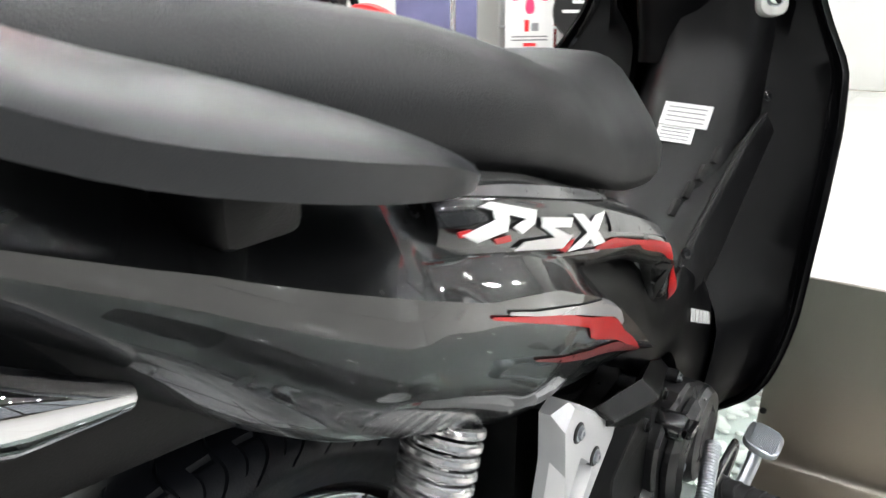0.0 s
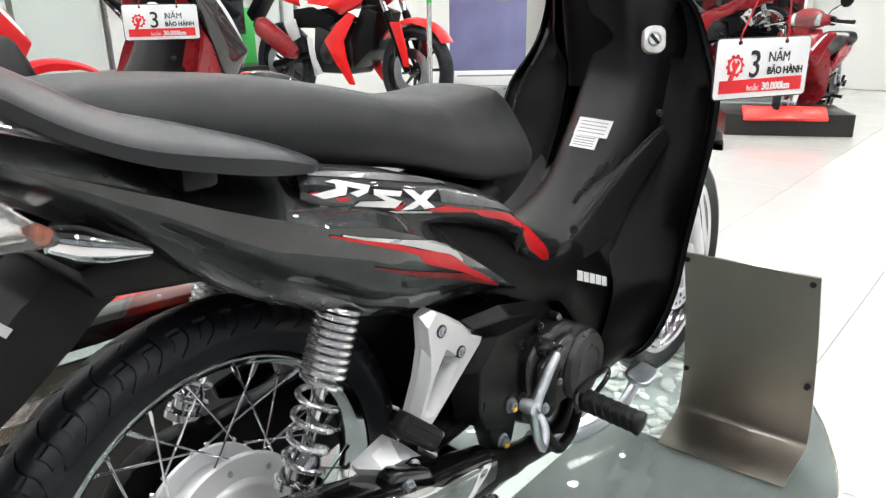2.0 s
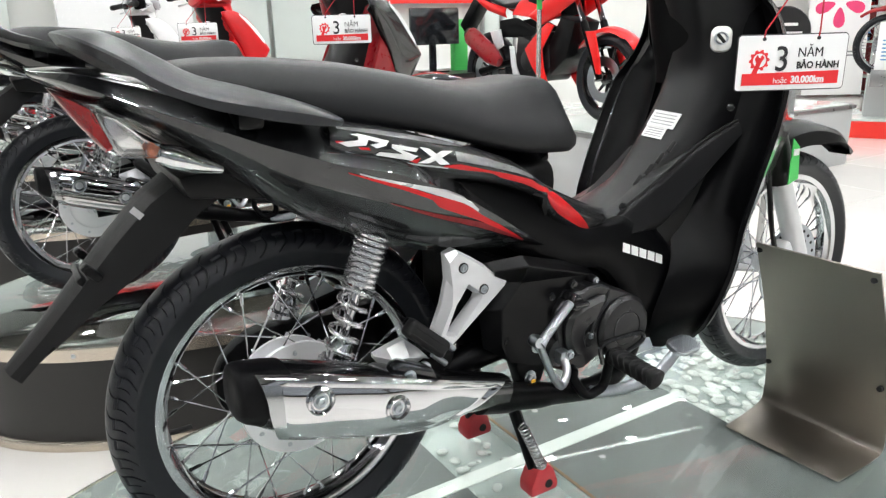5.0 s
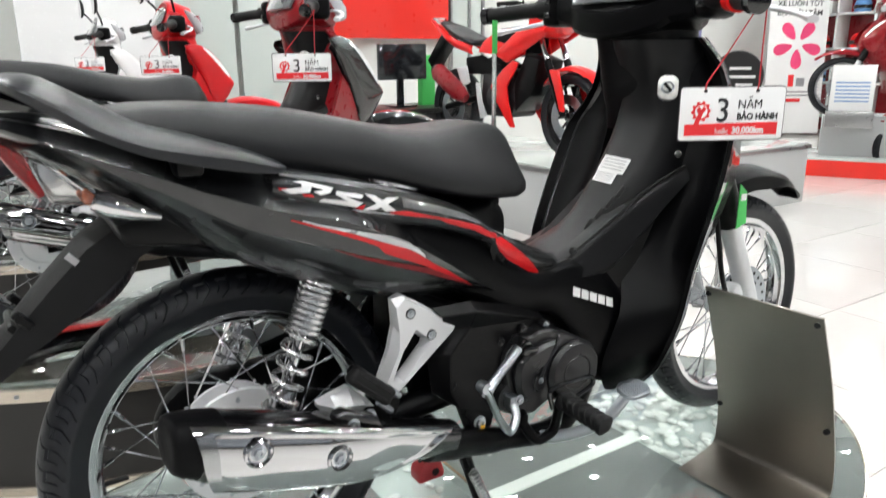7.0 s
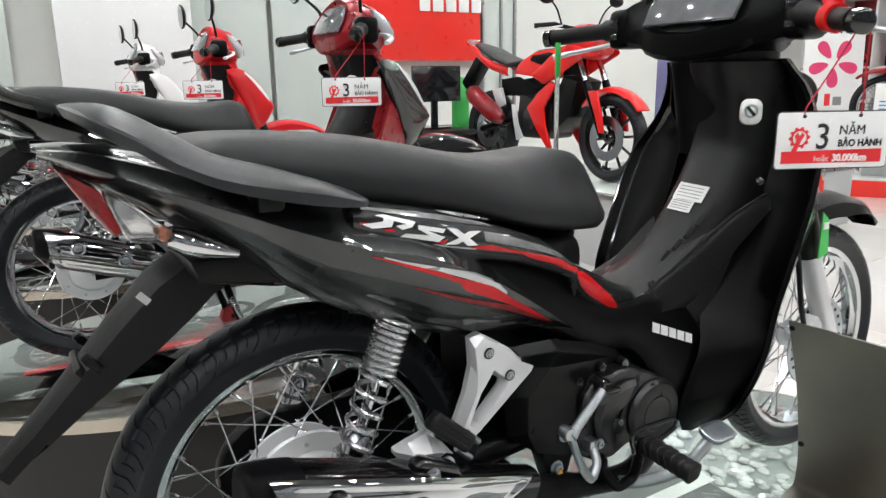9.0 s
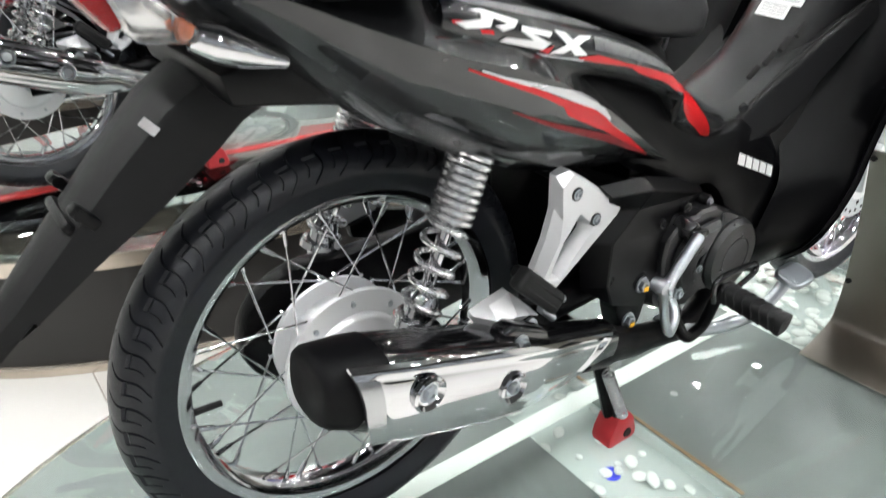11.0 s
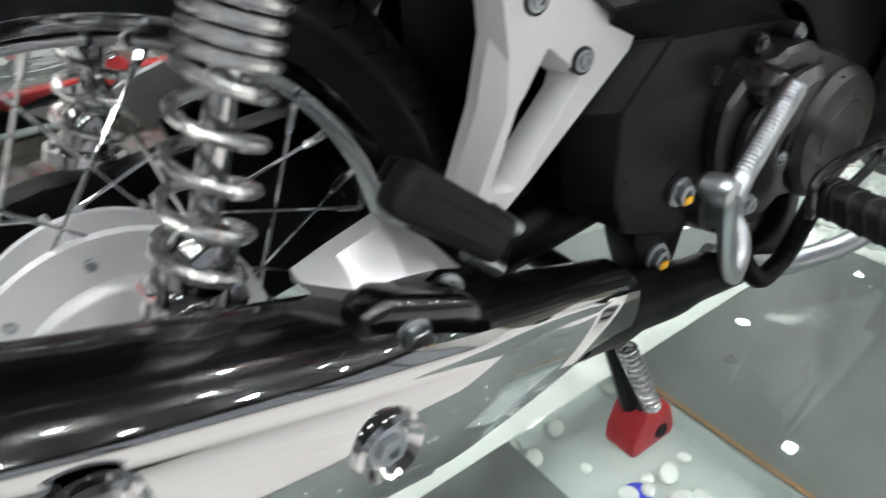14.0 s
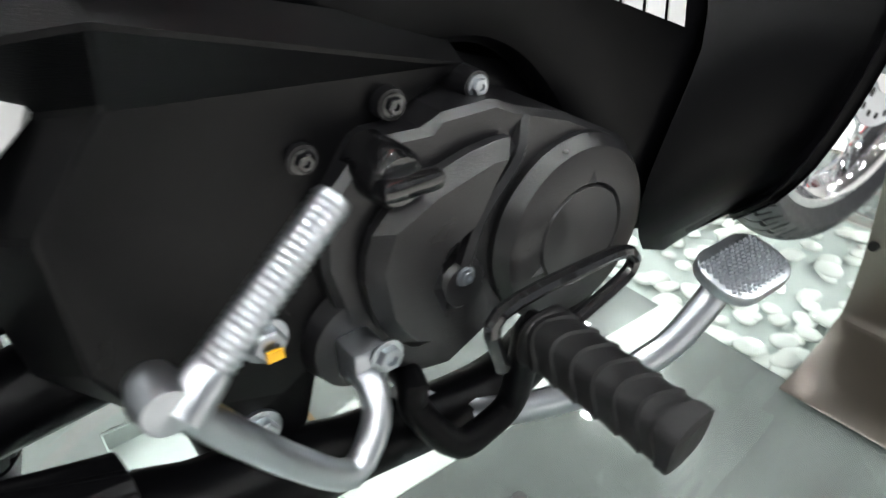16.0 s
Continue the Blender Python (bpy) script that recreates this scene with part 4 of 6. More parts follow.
    rnd = lathe([(0.062, 0.02), (0.061, -0.008), (0.055, -0.016), (0.047, -0.018), (0.034, -0.0185), (0.0325, -0.0165), (0.031, -0.0185), (0.0, -0.0195)], 56, "y", (0.590, -0.160, 0.318))
    part("round_cover", rnd, M["engine"], eng, sharp=20)
    for k in range(3):
        a = radians(80 + 120 * k)
        rib = tube([(0.590 + 0.033 * math.cos(a), -0.177, 0.318 + 0.033 * math.sin(a)), (0.590 + 0.060 * math.cos(a), -0.166, 0.318 + 0.060 * math.sin(a))], [0.005, 0.0035], 4)
        part("cover_rib", rib, M["engine"], eng, sharp=15)
    part("bolt_boss", lathe([(0.017, 0.02), (0.016, -0.004), (0.013, -0.007), (0.0, -0.007)], 20, "y", (0.505, -0.166, 0.316)), M["engine"], eng)
    part("cover_rib", tube(smooth_curve([(0.505, -0.172, 0.330), (0.520, -0.170, 0.356), (0.545, -0.168, 0.380), (0.556, -0.160, 0.398)], 12), 0.005, 6), M["engine"], eng)
    for x, z, y in ((0.506, 0.322, -0.172), (0.482, 0.420, -0.150), (0.534, 0.417, -0.150), (0.432, 0.406, -0.150), (0.660, 0.294, -0.150)):
        bolt("case_bolt", eng, (x, y, z), 0.0050, M["gloss_black" if x < 0.49 else "zinc"], 0.004)
        part("bolt_boss", lathe([(0.010, 0.05), (0.008, 0.0), (0.0, 0.0)], 14, "y", (x, y, z)), M["engine"], eng)
    fill = lathe([(0.016, 0.02), (0.015, -0.006), (0.012, -0.010), (0.0, -0.010)], 20, "y", (0.464, -0.172, 0.397))
    box((0.034, 0.012, 0.011), (0.466, -0.186, 0.397), 0.004, fill, Matrix.Rotation(radians(4), 4, "Y"))
    part("oil_cap", fill, M["gloss_black"], eng, "black oil filler cap")
    for n, (x, y, z) in enumerate(((0.395, -0.156, 0.325), (0.384, -0.150, 0.266))):
        b1 = bolt("frame_bolt", eng, (x, y, z), 0.010, M["zinc"], 0.009, label="zinc bolt with a yellow paint mark")
        part("paint_mark", box((0.009, 0.006, 0.002), (0.001, -0.005, 0.0088), 0.0), M["yellow"], b1)
        part("bolt_boss", lathe([(0.017, 0.0), (0.017, 0.03)], 18, "y", (x, y + 0.001, z)), M["matte_black"], eng)
    hang = prism([(0.36, 0.345), (0.42, 0.345), (0.425, 0.290), (0.412, 0.248), (0.372, 0.242), (0.355, 0.29)], -0.115, -0.150, 0.006)
    part("engine_hanger", hang, M["satin_black"], eng)

    # kick starter
    kick = part("kick_starter", tube(smooth_curve([(0.440, -0.150, 0.298), (0.436, -0.180, 0.296), (0.430, -0.196, 0.280), (0.408, -0.206, 0.266), (0.380, -0.214, 0.300), (0.350, -0.226, 0.352), (0.340, -0.230, 0.372)], 20), [0.0095] * 4 + [0.0080] * 17, 12, flat=0.8), M["zinc"], root, "zinc-plated kick starter")
    pedal_pts = [Vector((0.338, -0.233, 0.372)), Vector((0.352, -0.230, 0.382)), Vector((0.412, -0.220, 0.424))]
    bar = tube([pedal_pts[0]] + [pedal_pts[1] + (pedal_pts[2] - pedal_pts[1]) * k / 48 for k in range(49)], [0.010] + [0.0076 if k % 2 else 0.0082 for k in range(48)] + [0.007], 14)
    part("kick_pedal", bar, M["zinc"], kick, "knurled folding pedal")
    part("kick_clamp", box((0.020, 0.022, 0.026), (0.438, -0.172, 0.300), 0.004), M["zinc"], kick)
    bolt("clamp_bolt", kick, (0.446, -0.184, 0.306), 0.0075, M["zinc"], 0.006)
    part("kick_joint", lathe([(0.0, -0.011), (0.009, -0.010), (0.0112, 0.0), (0.009, 0.010), (0.0, 0.011)], 18, "y", (0.334, -0.228, 0.378)), M["zinc"], kick)
    part("kick_cover", lathe([(0.03, -0.005), (0.027, -0.018), (0.0, -0.02)], 24, "y", (0.443, -0.145, 0.302)), M["engine"], eng)

    # rider's footrests
    for side in (1, -1):
        bar = tube(smooth_curve([(0.49, 0.0, 0.215), (0.471, -0.155 * side, 0.262), (0.467, -0.173 * side, 0.247), (0.486, -0.185 * side, 0.215), (0.512, -0.185 * side, 0.214), (0.532, -0.185 * side, 0.226), (0.530, -0.200 * side, 0.289), (0.532, -0.208 * side, 0.291)], 30), 0.0092, 12)
        fr = part("footrest", bar, M["satin_black"], root, "black footrest bar")
        a, b = Vector((0.531, -0.203 * side, 0.291)), Vector((0.542, -0.302 * side, 0.277))
        d = (b - a) / 60
        out = d.normalized()
        up = (Vector((0, 0, 1)) - out * out.z).normalized()
        across = up.cross(out)
        rings = []
        for k in range(61):
            # overlapping lips that wave round a squarish section
            r = 0.0170 + 0.0014 * ((k % 8) / 7.0) ** 2 if 4 < k < 53 else 0.0185
            r = {0: 0.012, 1: 0.0175, 59: 0.0180, 60: 0.0140}.get(k, r)
            wave = 0.0045 * min(1.0, k / 8, (60 - k) / 8)
            ring = []
            for n in range(28):
                phi = 2 * math.pi * n / 28
                c1, s1 = math.cos(phi), math.sin(phi)
                square = (abs(c1) ** 3.2 + abs(s1) ** 3.2) ** (-1 / 3.2)
                ring.append(a + d * k + out * wave * math.sin(2 * phi + 0.6) + (across * c1 + up * s1 * 0.88) * r * square)
            rings.append(ring)
        part("footrest_rubber", loft(rings), M["grip"], fr, "black rubber with wavy ribs", sharp=28)
        loop = tube(smooth_curve([(0.501, -0.210 * side, 0.284), (0.498, -0.210 * side, 0.321), (0.568, -0.210 * side, 0.324), (0.596, -0.210 * side, 0.319), (0.597, -0.210 * side, 0.304), (0.554, -0.210 * side, 0.289)], 24), 0.0045, 8)
        part("peg_return", loop, M["gloss_black"], fr)
    bp = tube(smooth_curve([(0.47, -0.14, 0.225), (0.53, -0.165, 0.198), (0.59, -0.197, 0.206), (0.635, -0.215, 0.226), (0.660, -0.222, 0.250), (0.675, -0.224, 0.266)], 24), 0.008, 12, flat=1.5)
    brake = part("brake_pedal", bp, M["zinc"], root, "grey steel brake pedal")
    pad = prism(rounded(0.066, 0.047, 0.019), -0.003, 0.006, 0.002, plane="xy")
    pm = Matrix.Translation((0.690, -0.228, 0.275)) @ Matrix.Rotation(radians(0), 4, "Y") @ Matrix.Rotation(radians(16), 4, "X")
    plate_pad = part("brake_pad", pad, M["zinc"], brake, "cross-cut steel pad", at=pm)
    studs = bmesh.new()
    for i in range(23):
        for k in range(7):
            x, y = -0.0275 + 0.0025 * i, -0.0175 + 0.0050 * k + (0.0025 if i % 2 else 0.0)
            if (abs(x) / 0.030) ** 3 + (abs(y) / 0.0205) ** 3 > 1:
                continue
            own = bmesh.new()
            bmesh.ops.create_cone(own, cap_ends=True, segments=4, radius1=0.0023, radius2=0.0009, depth=0.0016)
            bmesh.ops.translate(own, vec=(x, y, 0.0067), verts=own.verts)
            merge(own, studs)
    part("pad_studs", studs, M["zinc"], plate_pad)

    # centre stand
    stand = part("centre_stand", tube([(0.375, -0.12, 0.205), (0.375, 0.12, 0.205)], 0.014, 12), M["satin_black"], root, "black centre stand with red feet")
    for x, y in ((0.432, -0.125), (0.440, 0.110)):
        part("stand_leg", tube([(0.375, y * 0.82, 0.205), (0.40, y * 0.9, 0.12), (x - 0.006, y, 0.022)], 0.0125, 10), M["satin_black"], stand)
        foot = prism([(x - 0.036, 0.002), (x + 0.026, 0.002), (x + 0.030, 0.014), (x + 0.018, 0.050), (x + 0.006, 0.062), (x - 0.022, 0.058), (x - 0.036, 0.024)], y - 0.022, y + 0.020, 0.006)
        part("stand_foot", foot, M["red_rubber"], stand, "dark red rubber foot")
        # dark block set in the solid foot paints the shade of a hollow
        part("foot_opening", box((0.030, 0.028, 0.044), (x - 0.006, y, 0.0445), 0.004), M["dark"], stand)
        part("foot_hole", lathe([(0.0, -0.0245), (0.008, -0.0245), (0.010, -0.020)], 14, "y", (x + 0.004, y, 0.022)), M["dark"], stand)
    part("stand_spring", coil((0.386, -0.128, 0.155), (0.424, -0.140, 0.060), 0.0085, 0.0022, 12, 1, 0.95, 10), M["spring"], stand)

    # front forks, fender, mudguard
    for side in (1, -1):
        fk = part("fork", tube([(1.252, -0.078 * side, 0.280), (1.225, -0.078 * side, 0.330), (1.125, -0.078 * side, 0.530)], [0.020, 0.024, 0.024], 16), M["alu"], root, "silver fork leg")
        part("fork_boot", tube([(1.130, -0.078 * side, 0.520), (1.10, -0.078 * side, 0.580), (1.00, -0.078 * side, 0.780)], [0.031, 0.033, 0.030], 16), M["matte_black"], fk)
        part("axle_clamp", lathe([(0.024, -0.016), (0.024, 0.016)], 18, "y", (1.252, -0.078 * side, 0.280)), M["alu"], fk)
    cal = prism([(1.115, 0.34), (1.165, 0.375), (1.185, 0.345), (1.165, 0.275), (1.130, 0.270)], -0.062, -0.100, 0.008)
    part("brake_caliper", cal, M["alu"], root, "silver brake caliper")
    hose = tube(smooth_curve([(1.135, -0.085, 0.345), (1.085, -0.10, 0.42), (1.05, -0.10, 0.55), (1.0, -0.10, 0.70)], 16), 0.006, 8)
    part("brake_hose", hose, M["grip"], root)
    rings = []
    for k in range(25):
        a = radians(46 + 110 * k / 24)
        r = 0.345 if k > 6 else 0.345 + 0.010 * (6 - k) / 6
        w = 0.064 * min(1, 0.45 + k / 9)
        c = Vector((1.252, 0, 0.280))
        d = Vector((math.cos(a), 0, math.sin(a)))
        low = 0.045 * min(1, k / 8)
        rings.append([c + d * (r - low) + Vector((0, -w, 0)), c + d * (r - 0.012) + Vector((0, -w * 0.98, 0)), c + d * r + Vector((0, -w * 0.75, 0)), c + d * (r + 0.010), c + d * r + Vector((0, w * 0.75, 0)), c + d * (r - 0.012) + Vector((0, w * 0.98, 0)), c + d * (r - low) + Vector((0, w, 0)),
                      c + d * (r - low) + Vector((0, w - 0.005, 0)), c + d * (r + 0.004), c + d * (r - low) + Vector((0, -w + 0.005, 0))])
    part("front_fender", loft(rings), C("fender"), root, "front mudguard")

    # leg shield
    rows = [(0.222, 0.825, 0.125, 0.735, 0.118, 0.865), (0.250, 0.806, 0.165, 0.705, 0.130, 0.872), (0.300, 0.790, 0.200, 0.695, 0.140, 0.882), (0.345, 0.800, 0.214, 0.712, 0.143, 0.895), (0.40, 0.812, 0.224, 0.738, 0.144, 0.925), (0.48, 0.823, 0.228, 0.790, 0.090, 1.020), (0.56, 0.853, 0.230, 0.830, 0.075, 1.090),
            (0.66, 0.894, 0.230, 0.875, 0.070, 1.150), (0.74, 0.925, 0.222, 0.900, 0.070, 1.130), (0.78, 0.945, 0.198, 0.908, 0.075, 1.115), (0.82, 0.958, 0.178, 0.910, 0.110, 1.080), (0.87, 0.955, 0.160, 0.905, 0.106, 1.035), (0.90, 0.940, 0.145, 0.895, 0.102, 0.990), (0.925, 0.915, 0.128, 0.885, 0.098, 0.945)]
    fine = [(z, *soft_table([(r[0],) + r[1:] for r in rows], z)) for z in np.linspace(0.222, 0.925, 34)]
    for side in (1, -1):
        rings = []
        for z, xo, yo, xi, yi, xf in fine:
            pts = [(xo, yo), (xo + 0.020, yo * 0.90 + yi * 0.10), ((xo + xi) / 2 + 0.038, (yo + yi) / 2), (xi + 0.012, yi + 0.012), (xi, yi), (xi + 0.014, yi - 0.004), (xi + 0.030, yi + 0.008), ((xo + xi) / 2 + 0.052, (yo + yi) / 2), (xo + 0.034, yo * 0.93 + yi * 0.07), (xo + 0.006, yo + 0.005)]
            rings.append([Vector((x, -side * y, z)) for x, y in pts])
        part("leg_shield", loft(rings), M[colors.get("leg", "satin_black")], root, "leg shield", sharp=50)
    rings = []
    for z, xo, yo, xi, yi, xf in fine:
        out = [(xo + 0.004, yo + 0.008), (xo + 0.035, yo * 0.97), ((xo + xf) / 2 + 0.02, yo * 0.74), (xf - 0.03, yo * 0.40), (xf, 0.0)]
        ring = [Vector((x, -y, z)) for x, y in out] + [Vector((x, y, z)) for x, y in out[-2::-1]]
        ring += [Vector((x - 0.012, y, z)) for x, y in [(out[1][0] - 0.004, out[1][1] - 0.01), (out[2][0] - 0.006, out[2][1] - 0.006), (out[3][0] - 0.008, out[3][1]), (out[4][0] - 0.01, 0)]]
        ring += [Vector((x - 0.012, -y, z)) for x, y in [(out[3][0] - 0.008, out[3][1]), (out[2][0] - 0.006, out[2][1] - 0.006), (out[1][0] - 0.004, out[1][1] - 0.01)]]
        rings.append(ring)
    part("front_cover", loft(rings), C("front"), root, "front cover")
    if not film:
        for side in (1, -1):
            wing = Panel([(0.885, 0.895), (0.93, 0.905), (0.98, 0.895), (1.03, 0.868), (1.08, 0.820), (1.13, 0.755), (1.150, 0.715)],
                         [(0.885, 0.870), (0.93, 0.800), (0.98, 0.715), (1.03, 0.600), (1.08, 0.610), (1.13, 0.660), (1.150, 0.700)],
                         lambda x, s: -(0.246 - 0.55 * max(0.0, x - 0.90) + 0.020 * math.sin(math.pi * s)), thick=0.012, nx=30, ns=14)
            part("front_wing", wing.mesh(side < 0), C("wing"), root, "glossy front side wing")
            stripe = wing.decal([(0.985, 0.888), (1.03, 0.860), (1.08, 0.812), (1.125, 0.755)], [(0.985, 0.878), (1.03, 0.838), (1.08, 0.784), (1.125, 0.735)], 10, 2)
            if side < 0:
                bmesh.ops.scale(stripe, vec=(1, -1, 1), verts=stripe.verts)
            part("wing_stripe", stripe, M["white"], root, "white stripe")
            lampw = prism([(0.930, 1.070), (0.975, 1.052), (1.015, 1.000), (1.018, 0.965), (0.985, 0.950), (0.962, 0.985), (0.940, 1.030)], -0.085 * side, -0.128 * side, 0.010)
            part("lamp_wing", lampw, M["silver_film"], root, "silver headlamp side")

    # tunnel between the knees
    tun = [(0.470, 0.490), (0.490, 0.545), (0.505, 0.600), (0.520, 0.640), (0.545, 0.682), (0.573, 0.714), (0.61, 0.748), (0.646, 0.775), (0.70, 0.812), (0.74, 0.834), (0.77, 0.846), (0.82, 0.848), (0.87, 0.834), (0.92, 0.812)]
    rings = []
    for z in np.linspace(0.472, 0.92, 48):
        xr = soft_table(tun, z)[0]
        f = 0.25 + 0.75 * max(0.0, min(1.0, (z - 0.50) / 0.07))
        right = [(0.130, 0.084), (0.070 * f, 0.078), (0.032 * f, 0.068), (0.012 * f, 0.053), (0.002, 0.034)]
        left = [(0.002, 0.028), (0.014 * f, 0.046), (0.036 * f, 0.063), (0.075 * f, 0.082), (0.130, 0.110), (0.150, 0.165)]
        rings.append([Vector((xr + x, -0.042 - y, z)) for x, y in right] + [Vector((xr, -0.042, z))] + [Vector((xr + x, -0.042 + y, z)) for x, y in left])
    part("tunnel_cover", loft(rings), M["tunnel"], root, "smooth black tunnel cover", sharp=60)
    for side in (1, -1):
        ch = Panel([(0.600, 0.508), (0.625, 0.528), (0.675, 0.553), (0.749, 0.595), (0.826, 0.638), (0.892, 0.664), (0.935, 0.676)],
                   [(0.600, 0.478), (0.660, 0.477), (0.714, 0.479), (0.757, 0.511), (0.795, 0.546), (0.834, 0.577), (0.880, 0.616), (0.935, 0.660)],
                   lambda x, s: -(0.113 + 0.08 * max(0.0, x - 0.70) + 0.018 * s ** 0.7), thick=0.03, nx=40, ns=10)
        inner_sheet = part("footboard_cover", ch.mesh(side < 0), M["tunnel"], root, "satin black inner cover", sharp=40)
        if side > 0:
            edge = [(x, -0.1155 - 0.08 * max(0.0, x - 0.70), z + 0.001) for x, z in ((0.612, 0.519), (0.640, 0.537), (0.675, 0.5535), (0.749, 0.5955), (0.826, 0.6385), (0.892, 0.6645), (0.915, 0.671))]
            part("cover_joint", tube(smooth_curve(edge, 24), 0.0028, 8), M["dark"], root, "dark joint between two covers")
        if side < 0:
            inner_sheet.matrix_basis = Matrix.Translation((0.085, -0.045, -0.02))
    # near-black block paints the deep shade in the pocket below the inner cover
    part("recess_floor", prism([(0.66, 0.50), (0.73, 0.50), (0.90, 0.62), (0.93, 0.58), (0.87, 0.46), (0.80, 0.40), (0.72, 0.40)], -0.112, 0.112, 0.01), M["dark"], root)
    # raised dark boxes in place of cut slots; their shade is painted
    for k in range(4):
        slot = box((0.024, 0.008, 0.010), (0, 0, 0), 0.0015, rot=Matrix.Rotation(radians(12), 4, "Z"))
        face = Vector((-0.62, -0.72, 0.32)).normalized()
        row = Vector((0.0175, -0.0105, 0.0215))
        row = (row - face * row.dot(face)).normalized()
        turn = Matrix((row, face.cross(row), face)).transposed().to_4x4()
        part("vent_slot", slot, M["dark"], root, at=Matrix.Translation(Vector((0.7070 + 0.0175 * k, -0.0730 - 0.0105 * k, 0.5670 + 0.0215 * k)) + face * (0.002 + 0.0012 * k)) @ turn)
    for place in ((0.884, -0.137, 0.700), (0.625, -0.118, 0.535), (0.66, -0.150, 0.312)):
        bolt("cover_screw", root, place, 0.006, M["gloss_black"], 0.004, (-0.5, -0.7, 0.3), hexa=False)
    at = Matrix.Translation((0.840, -0.136, 0.831)) @ Vector((-0.75, -0.6, 0.2)).to_track_quat("Z", "Y").to_matrix().to_4x4()
    lock = part("ignition_lock", prism(rounded(0.038, 0.046, 0.014), -0.015, 0.003, 0.002, plane="xy"), M["lock_plate"], root, "silver ignition lock plate with dark slot", at=at)
    part("key_slot", box((0.006, 0.022, 0.002), (0, 0, 0.0038), 0.0008, rot=Matrix.Rotation(radians(40), 4, "Z")), M["dark"], lock)
    part("lock_ring", lathe([(0.008, 0.003), (0.011, 0.005), (0.013, 0.003)], 20, "z", close=True), M["zinc"], lock)

    # handlebar cover
    rows = [(-0.215, 0.845, 0.915, 0.962, 1.040, 0.0), (-0.175, 0.835, 0.930, 0.958, 1.050, 0.0), (-0.130, 0.828, 0.962, 0.950, 1.058, 0.05), (-0.115, 0.818, 0.985, 0.940, 1.078, 0.5), (-0.08, 0.810, 1.000, 0.930, 1.098, 0.9), (-0.04, 0.806, 1.008, 0.925, 1.109, 1.0), (0, 0.804, 1.010, 0.922, 1.112, 1.0)]
    rows = rows + [(-r[0], *r[1:]) for r in rows[-2::-1]]
    rings = []
    for y, xa, xb, z0, z1, hood in rows:
        # rear foot, rear lip, lens foot, hood edge, hood top, front
        side_view = [(xa + 0.012, z0), (xa + 0.002, z0 + 0.010), (xa, z0 + 0.030), (xa + 0.001, z0 + 0.050), (xa + 0.006 + 0.004 * hood, z0 + 0.055 + 0.010 * (1 - hood)), (xa + 0.010 + 0.048 * hood, z1 - 0.022), (xa + 0.012 + 0.040 * hood, z1 - 0.008), (xa + 0.030 + 0.035 * hood, z1), (xa + 0.045 + 0.05 * hood, z1 - 0.002),
                     (xb - 0.03, z1 - 0.028), (xb - 0.006, z1 - 0.060 - 0.02 * hood), (xb, (z0 + z1) / 2 - 0.01), (xb - 0.012, z0 + 0.012), (xb - 0.03, z0)]
        rings.append([Vector((x, y, z)) for x, z in side_view])
    hb = part("handlebar_cover", loft(rings), C("bar_cover"), root, "handlebar cover with a hooded dial", sharp=30)
    neck = ((0.74, 0.862, 1.00, 0.098), (0.78, 0.858, 1.00, 0.100), (0.80, 0.850, 1.00, 0.102), (0.84, 0.840, 1.00, 0.104), (0.90, 0.828, 1.00, 0.106), (0.945, 0.815, 0.99, 0.112))
    part("bar_neck", loft([[Vector((xa + (xb - xa) * (0.5 + 0.5 * math.copysign(abs(math.cos(a)) ** 0.55, math.cos(a))), w * math.copysign(abs(math.sin(a)) ** 0.6, math.sin(a)) * (1.0 if math.sin(a) < 0 else 0.62), z)) for a in np.linspace(0, 2 * math.pi, 28, endpoint=False)] for z, xa, xb, w in neck]), C("bar_cover"), root)
    dial = prism([(-0.105, -0.046), (0.105, -0.046), (0.108, 0.0), (0.085, 0.040), (0.05, 0.052), (-0.05, 0.052), (-0.085, 0.040), (-0.108, 0.0)], -0.004, 0.006, 0.003, plane="xy")
    part("instrument_lens", dial, M["dial"], hb, "clear instrument lens over a dark dial", at=Matrix.Translation((0.834, 0.0, 1.034)) @ Matrix.Rotation(radians(-62), 4, "Y") @ Matrix.Rotation(radians(-90), 4, "Z"))
    for side in (1, -1):
        switch = box((0.075, 0.052, 0.082), (0.868, -0.205 * side, 0.995), 0.016, segs=3)
        part("switch_housing", switch, M["satin_black"], hb, "black switch housing")
        for dz in (-0.018, 0.012):
            part("switch_button", box((0.010, 0.022, 0.014), (0.830, -0.205 * side, 0.998 + dz), 0.003), M["gloss_black"], hb)
    for side in (1, -1):
        a, b = Vector((0.855, -0.20 * side, 0.997)), Vector((0.785 - 0.022 * (side > 0), -0.352 * side, 0.984 - 0.012 * (side > 0)))
        d = b - a
        part("grip", tube([a, a + d * 0.05, a + d * 0.25, a + d * 0.3, a + d * 0.95, b], [0.022, 0.024, 0.023, 0.0175, 0.0175, 0.020], 18), M["grip"], hb, "black rubber grip")
        part("bar_end", tube([b, b + d * 0.03, b + d * 0.12, b + d * 0.14], [0.013, 0.019, 0.019, 0.012], 18), M["gloss_black"], hb)
        lev = tube(smooth_curve([(0.90, -0.19 * side, 0.985), (0.925, -0.24 * side, 0.978), (0.895, -0.33 * side, 0.962), (0.835, -0.412 * side, 0.944)], 14), [0.007] * 13 + [0.0095, 0.0095], 10, flat=0.7)
        part("brake_lever", lev, M["alu"], hb, "silver lever")
    for side in mirrors:
        y = -0.16 * side
